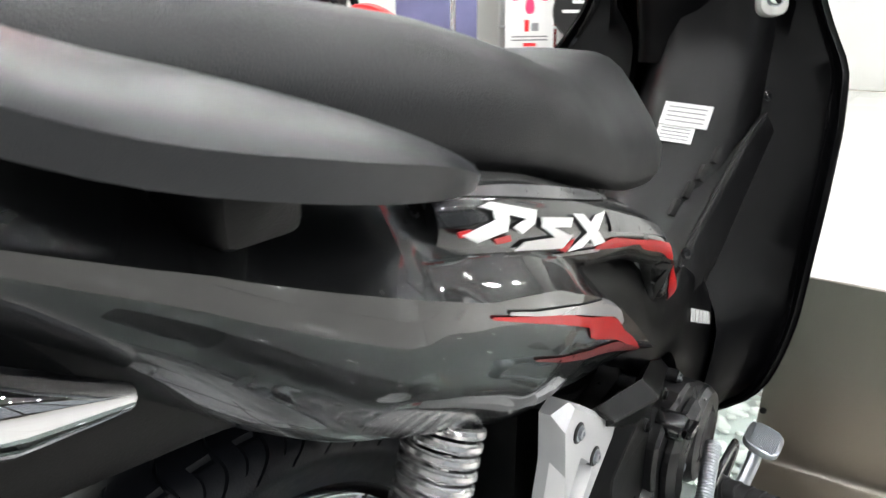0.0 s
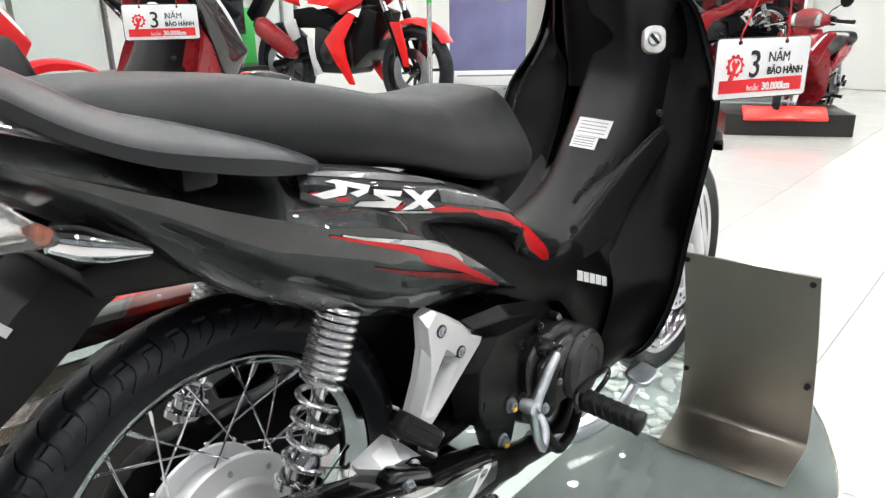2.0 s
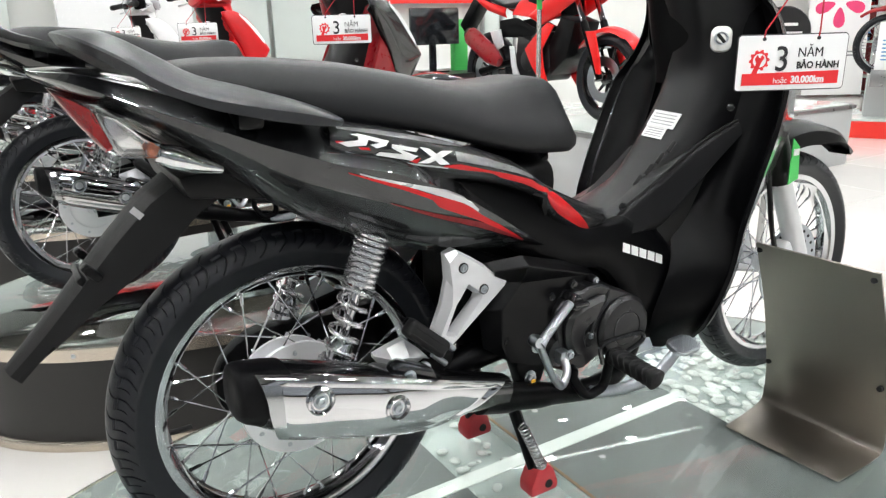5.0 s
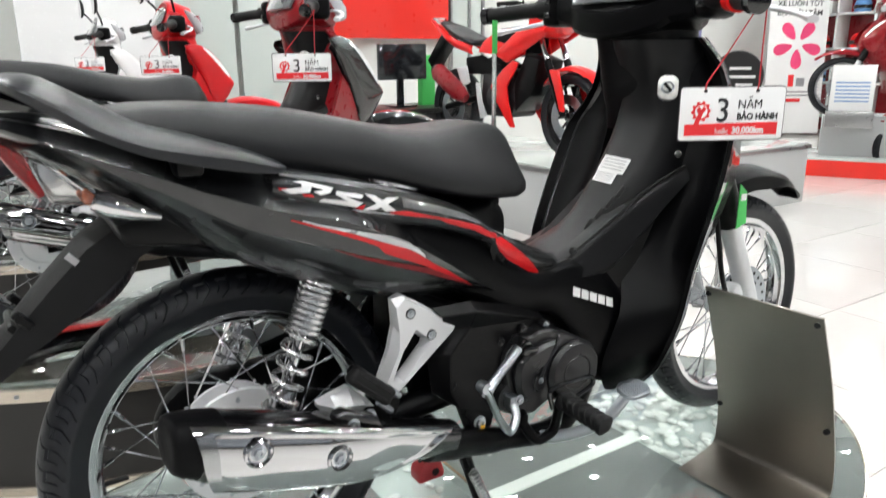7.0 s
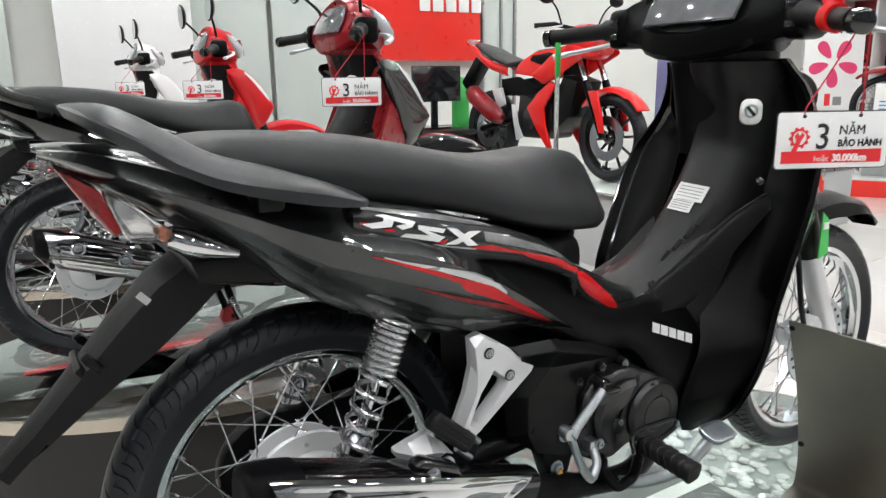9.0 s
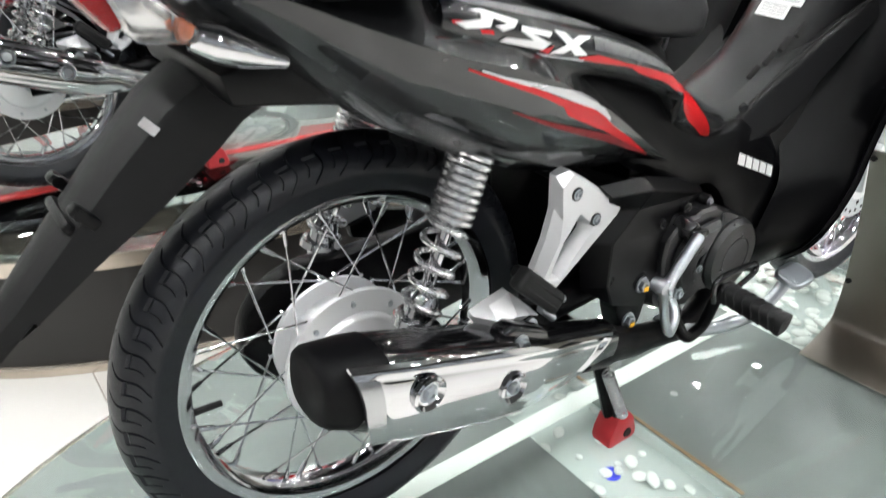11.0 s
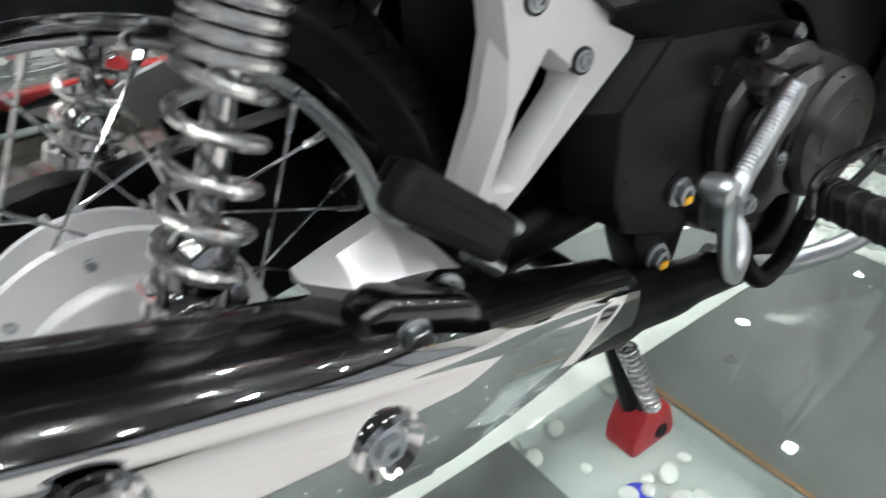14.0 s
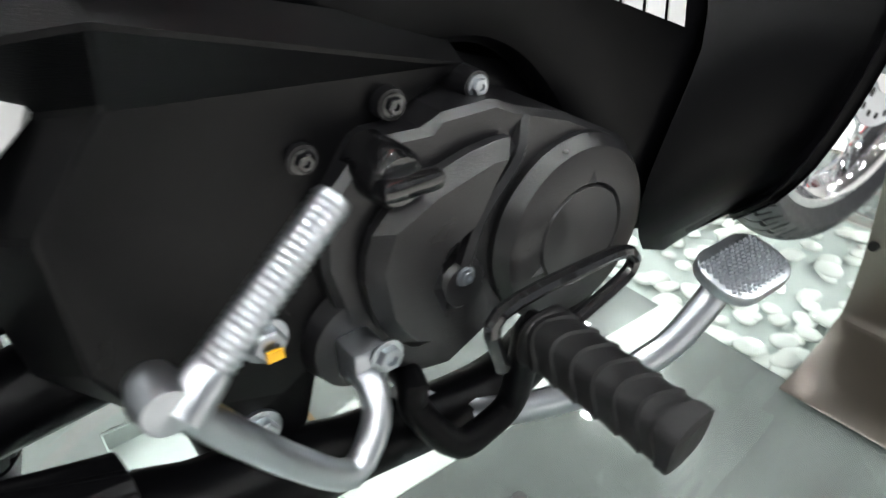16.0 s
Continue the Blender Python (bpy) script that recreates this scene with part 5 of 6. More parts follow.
        stem = tube(smooth_curve([(0.875, y, 1.03), (0.866, y * 1.08, 1.08), (0.842, y * 1.42, 1.125), (0.825, y * 1.62, 1.150)], 12), 0.0060, 8)
        mr = part("mirror", stem, M["matte_black"], root, "black rear-view mirror")
        shell = lathe([(0.0, 0.016), (0.026, 0.013), (0.040, 0.004), (0.043, -0.004), (0.041, -0.006)], 30, "x")
        bmesh.ops.scale(shell, vec=(1.2, 1.30, 1.50), verts=shell.verts)
        mm = Matrix.Translation((0.818, y * 1.78, 1.178)) @ Matrix.Rotation(radians(24 * side), 4, "X")
        part("mirror_shell", shell, M["matte_black"], mr, at=mm)
        glass = lathe([(0.0, -0.0062), (0.039, -0.0062), (0.039, -0.005)], 30, "x")
        bmesh.ops.scale(glass, vec=(1.2, 1.30, 1.50), verts=glass.verts)
        part("mirror_glass", glass, M["chrome"], mr, "mirror glass", at=mm)
    head = prism(rounded(0.20, 0.09, 0.03), 1.000, 1.015, 0.004, plane="yz")
    bmesh.ops.translate(head, vec=(0, 0, 1.0), verts=head.verts)
    part("headlamp", head, M["lens_clear"], hb, "clear headlamp lens")
    if near:
        # the front end stands a little towards the kick-starter side
        for ob in root.children:
            if ob.name.split(".")[0] in ("front_wheel", "fork", "front_fender", "brake_caliper", "brake_hose"):
                ob.matrix_basis = Matrix.Translation((0, -0.022, 0)) @ ob.matrix_basis
    return root


# ---------------------------------------------------------------- hanging warranty tag
def warranty_tag(m, holes_to, group="warranty tags", label="white and red printed warranty tag hanging on cords"):
    """A printed card 0.183 wide; m: middle of its top edge, x along the card, y away from the reader."""
    w, h = 0.178, 0.084
    root = thing("warranty_tag", label, "tag", m, group)
    card = prism([(x, z - h / 2) for x, z in rounded(w, h, 0.006)], 0.0, 0.003, 0.0006)
    part("card", card, M["white_paint"], root, "white plastic card")
    rim = [(x, z - h / 2) for x, z in rounded(w, h, 0.006)]
    part("card_edge", tube([(x, 0.0012, z) for x, z in rim + rim[:1]], 0.0013, 6), M["print_black"], root)
    part("red_band", prism([(-w / 2 + 0.010, -h + 0.008), (w / 2 - 0.010, -h + 0.008), (w / 2 - 0.010, -h + 0.028), (-w / 2 + 0.010, -h + 0.026)], -0.0008, 0.0004), M["print_red"], root)
    gear = [((0.0165 if k % 4 < 2 else 0.0135) * math.cos(radians(k * 9)), (0.0165 if k % 4 < 2 else 0.0135) * math.sin(radians(k * 9))) for k in range(40)]
    gx, gz = -w / 2 + 0.036, -0.038
    part("gear_print", prism([(gx + x, gz + z) for x, z in gear], -0.0009, 0.0004), M["print_red"], root)
    part("gear_core", lathe([(0.0, -0.0012), (0.0105, -0.0012), (0.0105, 0.0)], 24, "y", (gx, 0, gz)), M["white_paint"], root)
    part("spanner_print", prism([(gx - 0.012, gz - 0.022), (gx - 0.004, gz - 0.022), (gx + 0.003, gz - 0.003), (gx + 0.008, gz + 0.004), (gx + 0.004, gz + 0.009), (gx, gz + 0.003), (gx - 0.004, gz + 0.009), (gx - 0.008, gz + 0.003), (gx - 0.005, gz - 0.004)], -0.0016, -0.0004), M["print_red"], root)
    R = Matrix.Rotation(radians(90), 4, "X")
    for body, size, x, z, mat, bold in (("3", 0.054, -0.029, -0.0545, "print_black", 0.0003), ("NĂM", 0.0205, 0.008, -0.034, "print_black", 0.0), ("BẢO HÀNH", 0.0145, 0.008, -0.0515, "print_black", 0.0004), ("hoặc", 0.0125, -0.028, -0.0735, "white_paint", 0.0), ("30.000km", 0.0150, 0.001, -0.0735, "white_paint", 0.0006)):
        part("print", text_mesh(body, size, M[mat], 0.0003, bold=bold, squeeze=0.92), None, root, at=Matrix.Translation((x, -0.0010, z)) @ R)
    inv = m.inverted()
    for x, end in zip((-0.048, 0.040), holes_to):
        e = inv @ Vector(end)
        part("cord", tube([(x, 0.0, -0.004), (x, -0.002, 0.006), (x + (e.x - x) * 0.5, e.y * 0.5, e.z * 0.5), tuple(e)], 0.0013, 6), M["cord"], root, "red cord")
        part("eyelet", lathe([(0.0, -0.002), (0.0028, -0.002), (0.0028, 0.002)], 12, "y", (x, 0.0, -0.006)), M["print_black"], root)
    return root


# ---------------------------------------------------------------- the room
def structure(name, bm, mat, label="", sharp=30):
    return tagged(part(name, bm, mat, None, label, sharp), kind="structure")


ROOM = dict(x0=-5.0, x1=11.2, y0=-5.5, y1=6.1)
M.update(
    tile=material("white_glazed_tile", (0.595, 0.58, 0.555), 0.14, coat=0.3, mottle=0.05, mottle_scale=2.5, rough_var=0.05, vary=0.025),
    grout=material("grey_grout", (0.40, 0.37, 0.33), 0.8),
    wall=material("painted_wall", (0.70, 0.71, 0.68), 0.6, mottle=0.05, mottle_scale=1.5, grain=0.2, grain_scale=60),
    # darkened copy of the wall paint, for the unseen west wall
    wall_dim=material("dimmed_wall", (0.22, 0.22, 0.22), 0.6, mottle=0.06, mottle_scale=1.5),
    ceiling=material("dark_ceiling", (0.045, 0.045, 0.047), 0.7, mottle=0.03, mottle_scale=1.0),
    frosted=material("frosted_glass_panel", (0.55, 0.60, 0.57), 0.18, coat=0.6, mottle=0.10, mottle_scale=1.2),
    red_panel=material("red_wall_panel", (0.80, 0.030, 0.020), 0.30, coat=0.3, mottle=0.04, mottle_scale=2),
    lamp=material("lamp_diffuser", (0.975, 0.985, 0.975), 0.5, emit=320.0, rough_var=0, mottle=0),
    plinth_dark=material("plinth_black_band", (0.016, 0.015, 0.014), 0.35, mottle=0.2),
    plinth_rim=material("plinth_steel_rim", (0.62, 0.55, 0.47), 0.22, 0.9, mottle=0.12, mottle_scale=5),
    board=material("plinth_grey_board", (0.112, 0.119, 0.117), 0.32, coat=0.5, mottle=0.10, mottle_scale=3),
    board_light=material("plinth_pale_tray", (0.42, 0.45, 0.44), 0.45, mottle=0.10, mottle_scale=8),
    glass=material("plinth_glass", (0.90, 0.97, 0.94), 0.02, trans=1.0, ior=1.45, mottle=0.01, rough_var=0.015),
    tape=material("white_tape", (0.68, 0.69, 0.67), 0.45, mottle=0.04),
    red_tape=material("red_tape", (0.55, 0.03, 0.03), 0.45, mottle=0.1),
    pebble=material("white_pebble", (0.64, 0.65, 0.63), 0.5, mottle=0.15, mottle_scale=30, vary=0.12),
    grey_box=material("grey_plinth", (0.42, 0.43, 0.43), 0.40, mottle=0.07, mottle_scale=2),
    steel_edge=material("steel_edge", (0.35, 0.35, 0.35), 0.3, 0.9),
    desk=material("dark_desk", (0.018, 0.017, 0.017), 0.35, mottle=0.2),
    screen=material("dark_screen", (0.010, 0.011, 0.013), 0.12, coat=0.4),
    shelf=material("white_shelf", (0.66, 0.66, 0.65), 0.4, mottle=0.05),
    pink=material("pink_print", (0.72, 0.05, 0.16), 0.5, mottle=0.2, mottle_scale=5),
    purple=material("purple_print", (0.16, 0.16, 0.30), 0.4, mottle=0.45, mottle_scale=4),
    blue_print=material("blue_print", (0.10, 0.25, 0.50), 0.5),
    window_glass=material("window_glass", (0.92, 0.96, 0.95), 0.02, trans=1.0, mottle=0.01, rough_var=0.01),
)

x0, x1, y0, y1 = ROOM["x0"], ROOM["x1"], ROOM["y0"], ROOM["y1"]
floor = structure("floor", box((x1 - x0 + 0.4, y1 - y0 + 0.4, 0.12), ((x0 + x1) / 2, (y0 + y1) / 2, FLOOR - 0.066)), M["grout"], "pale glazed tile floor")
structure("ceiling", box((x1 - x0 + 0.4, y1 - y0 + 0.4, 0.12), ((x0 + x1) / 2, (y0 + y1) / 2, CEIL + 0.06)), M["ceiling"], "dark painted ceiling with downlights")
structure("wall_north", box((x1 - x0 + 0.4, 0.16, CEIL - FLOOR), ((x0 + x1) / 2, y1 + 0.08, (CEIL + FLOOR) / 2)), M["wall"], "pale painted wall behind the show bikes")
structure("wall_east", box((0.16, y1 - y0, CEIL - FLOOR), (x1 + 0.08, (y0 + y1) / 2, (CEIL + FLOOR) / 2)), M["wall"], "pale painted wall behind the shelves")
# closes the room out of view; its dark colour holds side light down
structure("wall_west", box((0.16, y1 - y0, CEIL - FLOOR), (x0 - 0.08, (y0 + y1) / 2, (CEIL + FLOOR) / 2)), M["wall_dim"], "unseen wall, darkened to cut side light")
# unseen wall added behind the camera, near-black so that reflections stay dark
south = bmesh.new()
box((x1 - x0 + 0.4, 0.16, 0.35), ((x0 + x1) / 2, y0 - 0.08, FLOOR + 0.175), 0, south)
box((x1 - x0 + 0.4, 0.16, 0.45), ((x0 + x1) / 2, y0 - 0.08, CEIL - 0.225), 0, south)
for k in range(6):
    box((0.25, 0.15, CEIL - FLOOR - 0.80), (x0 + (x1 - x0) * k / 5, y0 - 0.08, (CEIL + FLOOR) / 2 - 0.05), 0, south)
structure("wall_south", south, M["plinth_dark"], "shop front wall with wide windows")
# invented openings in the unseen wall, with panes
for k in range(5):
    cx = x0 + (x1 - x0) * (k + 0.5) / 5
    wdt = (x1 - x0) / 5 - 0.25
    fr = bmesh.new()
    for dx in (-wdt / 2 + 0.025, wdt / 2 - 0.025):
        box((0.05, 0.06, CEIL - FLOOR - 0.80), (cx + dx, y0 - 0.08, (CEIL + FLOOR) / 2 - 0.05), 0.004, fr)
    win = structure("window_%d" % (k + 1), fr, M["steel_edge"], "tall shop window in a steel frame")
    pane = part("pane", box((wdt - 0.1, 0.012, CEIL - FLOOR - 0.80), (cx, y0 - 0.08, (CEIL + FLOOR) / 2 - 0.05)), M["window_glass"], win)
    pane.visible_shadow = False
    # weak area lamp added as fill; no real source is known here
    fill_lamp = bpy.data.lights.new("window_light", "AREA")
    fill_lamp.shape, fill_lamp.size, fill_lamp.size_y, fill_lamp.energy, fill_lamp.color = "RECTANGLE", wdt - 0.1, 2.4, 4.0, (0.90, 0.95, 1.0)
    fill_lamp_ob = new("window_light", fill_lamp)
    fill_lamp_ob.matrix_world = look((cx, y0 + 0.03, 1.35), (cx, y0 + 5.0, 1.0))

# recessed ceiling downlights
def downlight():
    root = thing("downlight", "round recessed white ceiling downlight, lit", "ceiling light", group="ceiling downlights")
    part("trim_ring", lathe([(0.075, 0.0), (0.105, 0.0), (0.105, -0.008), (0.080, -0.012)], 28, "z", close=True), M["white_paint"], root, "white trim ring")
    part("diffuser", lathe([(0.0, -0.004), (0.076, -0.004), (0.076, 0.002)], 24, "z"), M["lamp"], root, "glowing diffuser")
    return root


first = downlight()
spots = [(-3.4 + 1.45 * i, -4.4 + 1.56 * k) for i in range(10) for k in range(7)]
first.matrix_basis = Matrix.Translation((*spots[0], CEIL))
for sx, sy in spots[1:]:
    copy_thing(first, Matrix.Translation((sx, sy, CEIL)))


# ---------------------------------------------------------------- plinths
def oval(a, b, n=96, power=2.15):
    out = []
    for k in range(n):
        t = 2 * math.pi * k / n
        c, s = math.cos(t), math.sin(t)
        out.append((a * math.copysign(abs(c) ** (2 / power), c), b * math.copysign(abs(s) ** (2 / power), s)))
    return out


def plinth(cx, cy, label, band="white", pebbles=True, H=-FLOOR):
    """An oval show plinth: steel rims, black band, printed board and a glass top."""
    a, b = 1.085, 0.560
    root = thing("plinth", label, "plinth", Matrix.Translation((cx, cy, FLOOR)), group="oval show plinths")
    ring = lambda s: [(x * s, y * s) for x, y in oval(a, b)]  # noqa: E731
    part("lower_rim", prism(ring(1.0), 0.0, 0.028, 0.003, plane="xy"), M["plinth_rim"], root, "pale steel lower rim")
    part("band", prism(ring(0.985), 0.028, H - 0.050, 0.0, plane="xy"), M["plinth_dark"], root, "black side band")
    rim = bmesh.new()
    outer, inner = ring(1.0), ring(0.985)
    loft([[Vector((x, y, H - 0.048)) for x, y in outer], [Vector((x, y, H - 0.012)) for x, y in outer], [Vector((x, y, H - 0.012)) for x, y in inner], [Vector((x, y, H - 0.048)) for x, y in inner]], rim, caps=False)
    part("upper_rim", rim, M["plinth_rim"], root, "pale steel upper rim")
    for k in range(0, 96, 12):
        x, y = outer[k]
        bolt("rim_screw", root, (x * 1.0, y * 1.0, H - 0.030), 0.005, M["zinc"], 0.003, (x / a ** 2, y / b ** 2, 0), hexa=False)
    # board with sunk trays
    tray = [(0.32 - cx, 0.50 - cx, -0.305, 0.24)] if pebbles else []
    if pebbles:
        tray.append((0.94 - cx, 1.34 - cx, -0.185, 0.22))
    cells = bmesh.new()
    z = H - 0.0125
    # the board: strips left and right of the trays
    xs = sorted({-2.0, 2.0, *[v for t in tray for v in t[:2]]})
    shape = oval(a * 0.984, b * 0.984, 240)
    def reach(x):
        u = min(1.0, abs(x) / (a * 0.984))
        return b * 0.984 * (1 - u ** 2.15) ** (1 / 2.15)
    def strip(xa, xb, lo, hi):
        n = max(2, int((xb - xa) / 0.02))
        rows = []
        for k in range(n + 1):
            x = xa + (xb - xa) * k / n
            r = reach(x)
            l, h = max(-r, lo if lo is not None else -r), min(r, hi if hi is not None else r)
            if l > h:
                l = h = (l + h) / 2
            rows.append((x, l, h))
        for dz in (0, -0.008):
            vs = [(cells.verts.new((x, l, z + dz)), cells.verts.new((x, h, z + dz))) for x, l, h in rows]
            for p, q in zip(vs, vs[1:]):
                cells.faces.new((p[0], q[0], q[1], p[1]))
    edge = a * 0.983
    if tray:
        (ta, tb, tl, th), (ua, ub, ul, uh) = tray
        strip(-edge, ta, None, None)
        strip(ta, tb, None, tl)
        strip(ta, tb, th, None)
        strip(tb, ua, None, None)
        ub = min(ub, edge - 0.05)
        strip(ua, ub, None, ul)
        strip(ua, ub, uh, None)
        strip(ub, edge, None, None)
    else:
        strip(-edge, edge, None, None)
    part("board", cells, M["board"], root, "grey printed board under the glass")
    part("tape", box((1.315, 0.036, 0.0016), (0.302 - cx, 0.0, z + 0.0012)), M["tape" if band == "white" else "red_tape"], root, "white tape line" if band == "white" else "red tape line")
    for n, (ta, tb, tl, th) in enumerate(tray):
        tb = min(tb, edge - 0.05)
        w = bmesh.new()
        box((tb - ta, th - tl, 0.004), ((ta + tb) / 2, (tl + th) / 2, z - 0.032), 0, w)
        for sx in (ta, tb):
            box((0.004, th - tl, 0.030), (sx, (tl + th) / 2, z - 0.0175), 0, w)
        for sy in (tl, th):
            box((tb - ta, 0.004, 0.030), ((ta + tb) / 2, sy, z - 0.0175), 0, w)
        part("pebble_tray", w, M["board_light"], root, "pale sunk tray")
        if n == 0:
            part("tray_edge", box((0.006, th - tl, 0.0010), (tb + 0.005, (tl + th) / 2, z + 0.0008)), M["brown"], root, "worn brown tray edge")
        rnd = random.Random(5 + n)
        shapes = []
        for k in range(4):
            pb = bmesh.new()
            bmesh.ops.create_icosphere(pb, subdivisions=2, radius=0.012)
            for v in pb.verts:
                v.co *= 1 + 0.25 * noise.noise(v.co * 60 + Vector((k * 7, 0, 0)))
                v.co.z *= 0.42
            shapes.append(to_mesh("pebble", pb, M["pebble"], 80))
        count = 46 if n == 0 else 190
        for k in range(count):
            px, py = rnd.uniform(ta + 0.015, tb - 0.015), rnd.uniform(tl + 0.015, th - 0.015)
            s = rnd.uniform(0.45, 0.95) if n == 0 else rnd.uniform(0.7, 1.4)
            pbl = part("pebble", shapes[k % 4], None, root, at=Matrix.Translation((px, py, z - 0.030 + 0.006 * s + (0.006 * rnd.random() if n else 0))) @ Matrix.Rotation(rnd.uniform(0, 6), 4, "Z") @ Matrix.Diagonal((s * rnd.uniform(0.9, 1.5), s, s, 1)))
            if n == 0 and k == 3:
                part("paint_mark", lathe([(0.0, 0.0), (0.014, 0.0), (0.015, -0.002)], 20, "z", (0.395 - cx, -0.135, z - 0.027)), M["blue"], root, "blue dot")
    top = part("glass_top", prism(ring(0.992), H - 0.010, H, 0.002, plane="xy"), M["glass"], root, "clear glass top")
    top.visible_shadow = False
    for hx, hy in ((0.607, -0.094), (0.607, 0.13), (0.20, 0.20), (0.20, -0.20), (1.25, -0.25)):
        part("glass_screw", lathe([(0.0, H + 0.0008), (0.007, H + 0.0008), (0.0075, H - 0.001)], 14, "z", (hx - cx, hy, 0)), M["steel_edge"], root)
    return root


plinth(0.46, 0.0, "oval grey plinth with a glass top over pebble trays")
plinth(0.50, 1.42, "oval black-banded plinth with a red line under glass", band="red", pebbles=False, H=0.33)
plinth(0.45, 2.85, "oval black-banded plinth behind the second motorcycle", band="red", pebbles=False, H=0.33)
plinth(0.40, 4.45, "oval black-banded plinth by the white panel", band="red", pebbles=False, H=0.33)

# ---------------------------------------------------------------- the motorcycles
MAIN = dict(seat="vinyl", side="grey_paint", tail="gloss_black", front_side="satin_black", rail="rail_black", fender="satin_black", front="gloss_black", bar_cover="satin_black")
RED = dict(MAIN, side="gloss_black", front="red_dark", bar_cover="red_dark", fender="gloss_black", front_side="red_dark", rail="gloss_black", wing="gloss_black", leg="red_dark")
RED2 = dict(MAIN, side="red", front="red", bar_cover="red", fender="red", front_side="red", tail="red", wing="red", leg="red")
WHITE = dict(MAIN, side="white_paint", front="white_paint", bar_cover="white_paint", fender="white_paint", front_side="white_paint", tail="white_paint", wing="white_paint", leg="white_paint")
WINE = dict(MAIN, side="red_dark", front="red_dark", bar_cover="red_dark", fender="red_dark", front_side="red_dark", tail="red_dark", wing="red_dark", leg="red_dark")
motorcycle(Matrix.Translation((0, BIKE_Y, 0)), "dark grey motorcycle with red stripes on its centre stand", MAIN, mirrors=(1, -1))
motorcycle(Matrix.Translation((-0.14, 1.44, 0.06)), "black and dark red motorcycle on a black-banded plinth", RED, "show motorcycles", film=False, near=False, mirrors=(1, -1), tread=40)
motorcycle(Matrix.Translation((-0.23, 2.88, 0.06)), "bright red motorcycle on the plinth behind the dark one", RED2, "show motorcycles", film=False, near=False, mirrors=(1, -1), tread=40)
motorcycle(Matrix.Translation((-0.30, 4.48, 0.06)), "white motorcycle in front of the white panel", WHITE, "show motorcycles", film=False, near=False, mirrors=(1, -1), tread=40)


def tag_pose(a, b):
    """The pose of a tag whose top edge runs from a to b."""
    a, b = Vector(a), Vector(b)
    ex = (b - a).normalized()
    ey = Vector((0, 0, 1)).cross(ex).normalized()
    ez = ex.cross(ey)
    m = Matrix((ex, ey, ez)).transposed().to_4x4()
    m.translation = (a + b) / 2
    return m


grip_right = [(0.795, -0.325, 0.972), (0.782, -0.345, 0.972)]
warranty_tag(tag_pose((0.654, -0.293, 0.841), (0.815, -0.374, 0.841)), grip_right)
for oy, ox in ((1.42, -0.14), (2.86, -0.23), (4.46, -0.30)):
    warranty_tag(tag_pose((0.66 + ox, oy - 0.300, 0.905), (0.82 + ox, oy - 0.37, 0.905)), [(x + ox, y + oy, z + 0.06) for x, y, z in grip_right])

# ---------------------------------------------------------------- bent steel sign holder on the plinth
prof = smooth_curve([(1.052, 0.0075), (1.062, 0.014), (1.066, 0.030), (1.062, 0.080), (1.046, 0.150), (1.004, 0.280), (0.942, 0.424)], 30)
bm = bmesh.new()
pts = [Vector((0.912, 0.0025)), Vector((0.97, 0.0030)), Vector((1.02, 0.0042))] + [Vector((p.x, p.y)) for p in prof]
rings = []
for n, p in enumerate(pts):
    up = p.y / 0.42
    left = -0.140 - 0.026 * up if n > 2 else -0.160 + 0.007 * n
    rings.append([Vector((p.x, left, p.y)), Vector((p.x + 0.010, -0.412, p.y)), Vector((p.x + 0.013, -0.412, p.y + 0.002)), Vector((p.x + 0.003, left, p.y + 0.002))])
loft(rings, bm)
holder = thing("sign_holder", "bent brushed steel sign holder standing on the glass", "sign holder")
part("plate", bm, M["steel_plate"], holder, "brushed steel sheet")
for px, py, pz in ((0.949, -0.172, 0.410), (0.958, -0.400, 0.408), (1.053, -0.155, 0.121), (1.046, -0.400, 0.162)):
    part("screw_hole", lathe([(0.0, -0.004), (0.0055, -0.004), (0.006, 0.004)], 14, "x", (px, py, pz)), M["dark"], holder)

# ---------------------------------------------------------------- behind: panels, desk, boxes, shelves
structure("panel_white", box((1.07, 0.08, 2.9), (0.715, 5.80, FLOOR + 1.45), 0.004), M["white_paint"], "tall white display panel")
red = structure("panel_red", box((1.57, 0.06, 1.95), (3.655, 5.98, 2.07), 0.004), M["red_panel"], "red wall panel with a white mark")
wing = thing("wall_mark", "white wing-shaped mark on the red wall panel", "sign")
for k in range(4):
    part("feather", prism([(3.50 + 0.06 * k, 2.07 - 0.055 * k), (4.15, 2.10 - 0.06 * k), (4.32 - 0.06 * k, 2.05 - 0.06 * k), (3.72 + 0.06 * k, 2.02 - 0.055 * k)], 5.935, 5.949, 0.002), M["white"], wing)
for k in range(5):
    part("mark_block", box((0.13, 0.012, 0.17), (3.72 + 0.165 * k, 5.942, 1.69), 0.004), M["white"], wing)
for k, cx in enumerate((-1.2, 1.63, 2.40, 4.62, 4.84)):
    wd = (2.1, 0.74, 0.70, 0.22, 0.16)[k]
    structure("glass_panel_%d" % (k + 1), box((wd, 0.03, 2.95), (cx, 6.0, FLOOR + 1.475), 0.003), M["frosted"], "pale frosted glass wall panel")
for cx in (2.80, 4.49, 4.745, 4.94):
    structure("mullion_%d" % int(cx * 100), box((0.03, 0.06, 3.2), (cx, 5.99, FLOOR + 1.6), 0.003), M["steel_edge"], "dark steel mullion")

desk = thing("desk", "dark reception desk with a monitor on it", "desk")
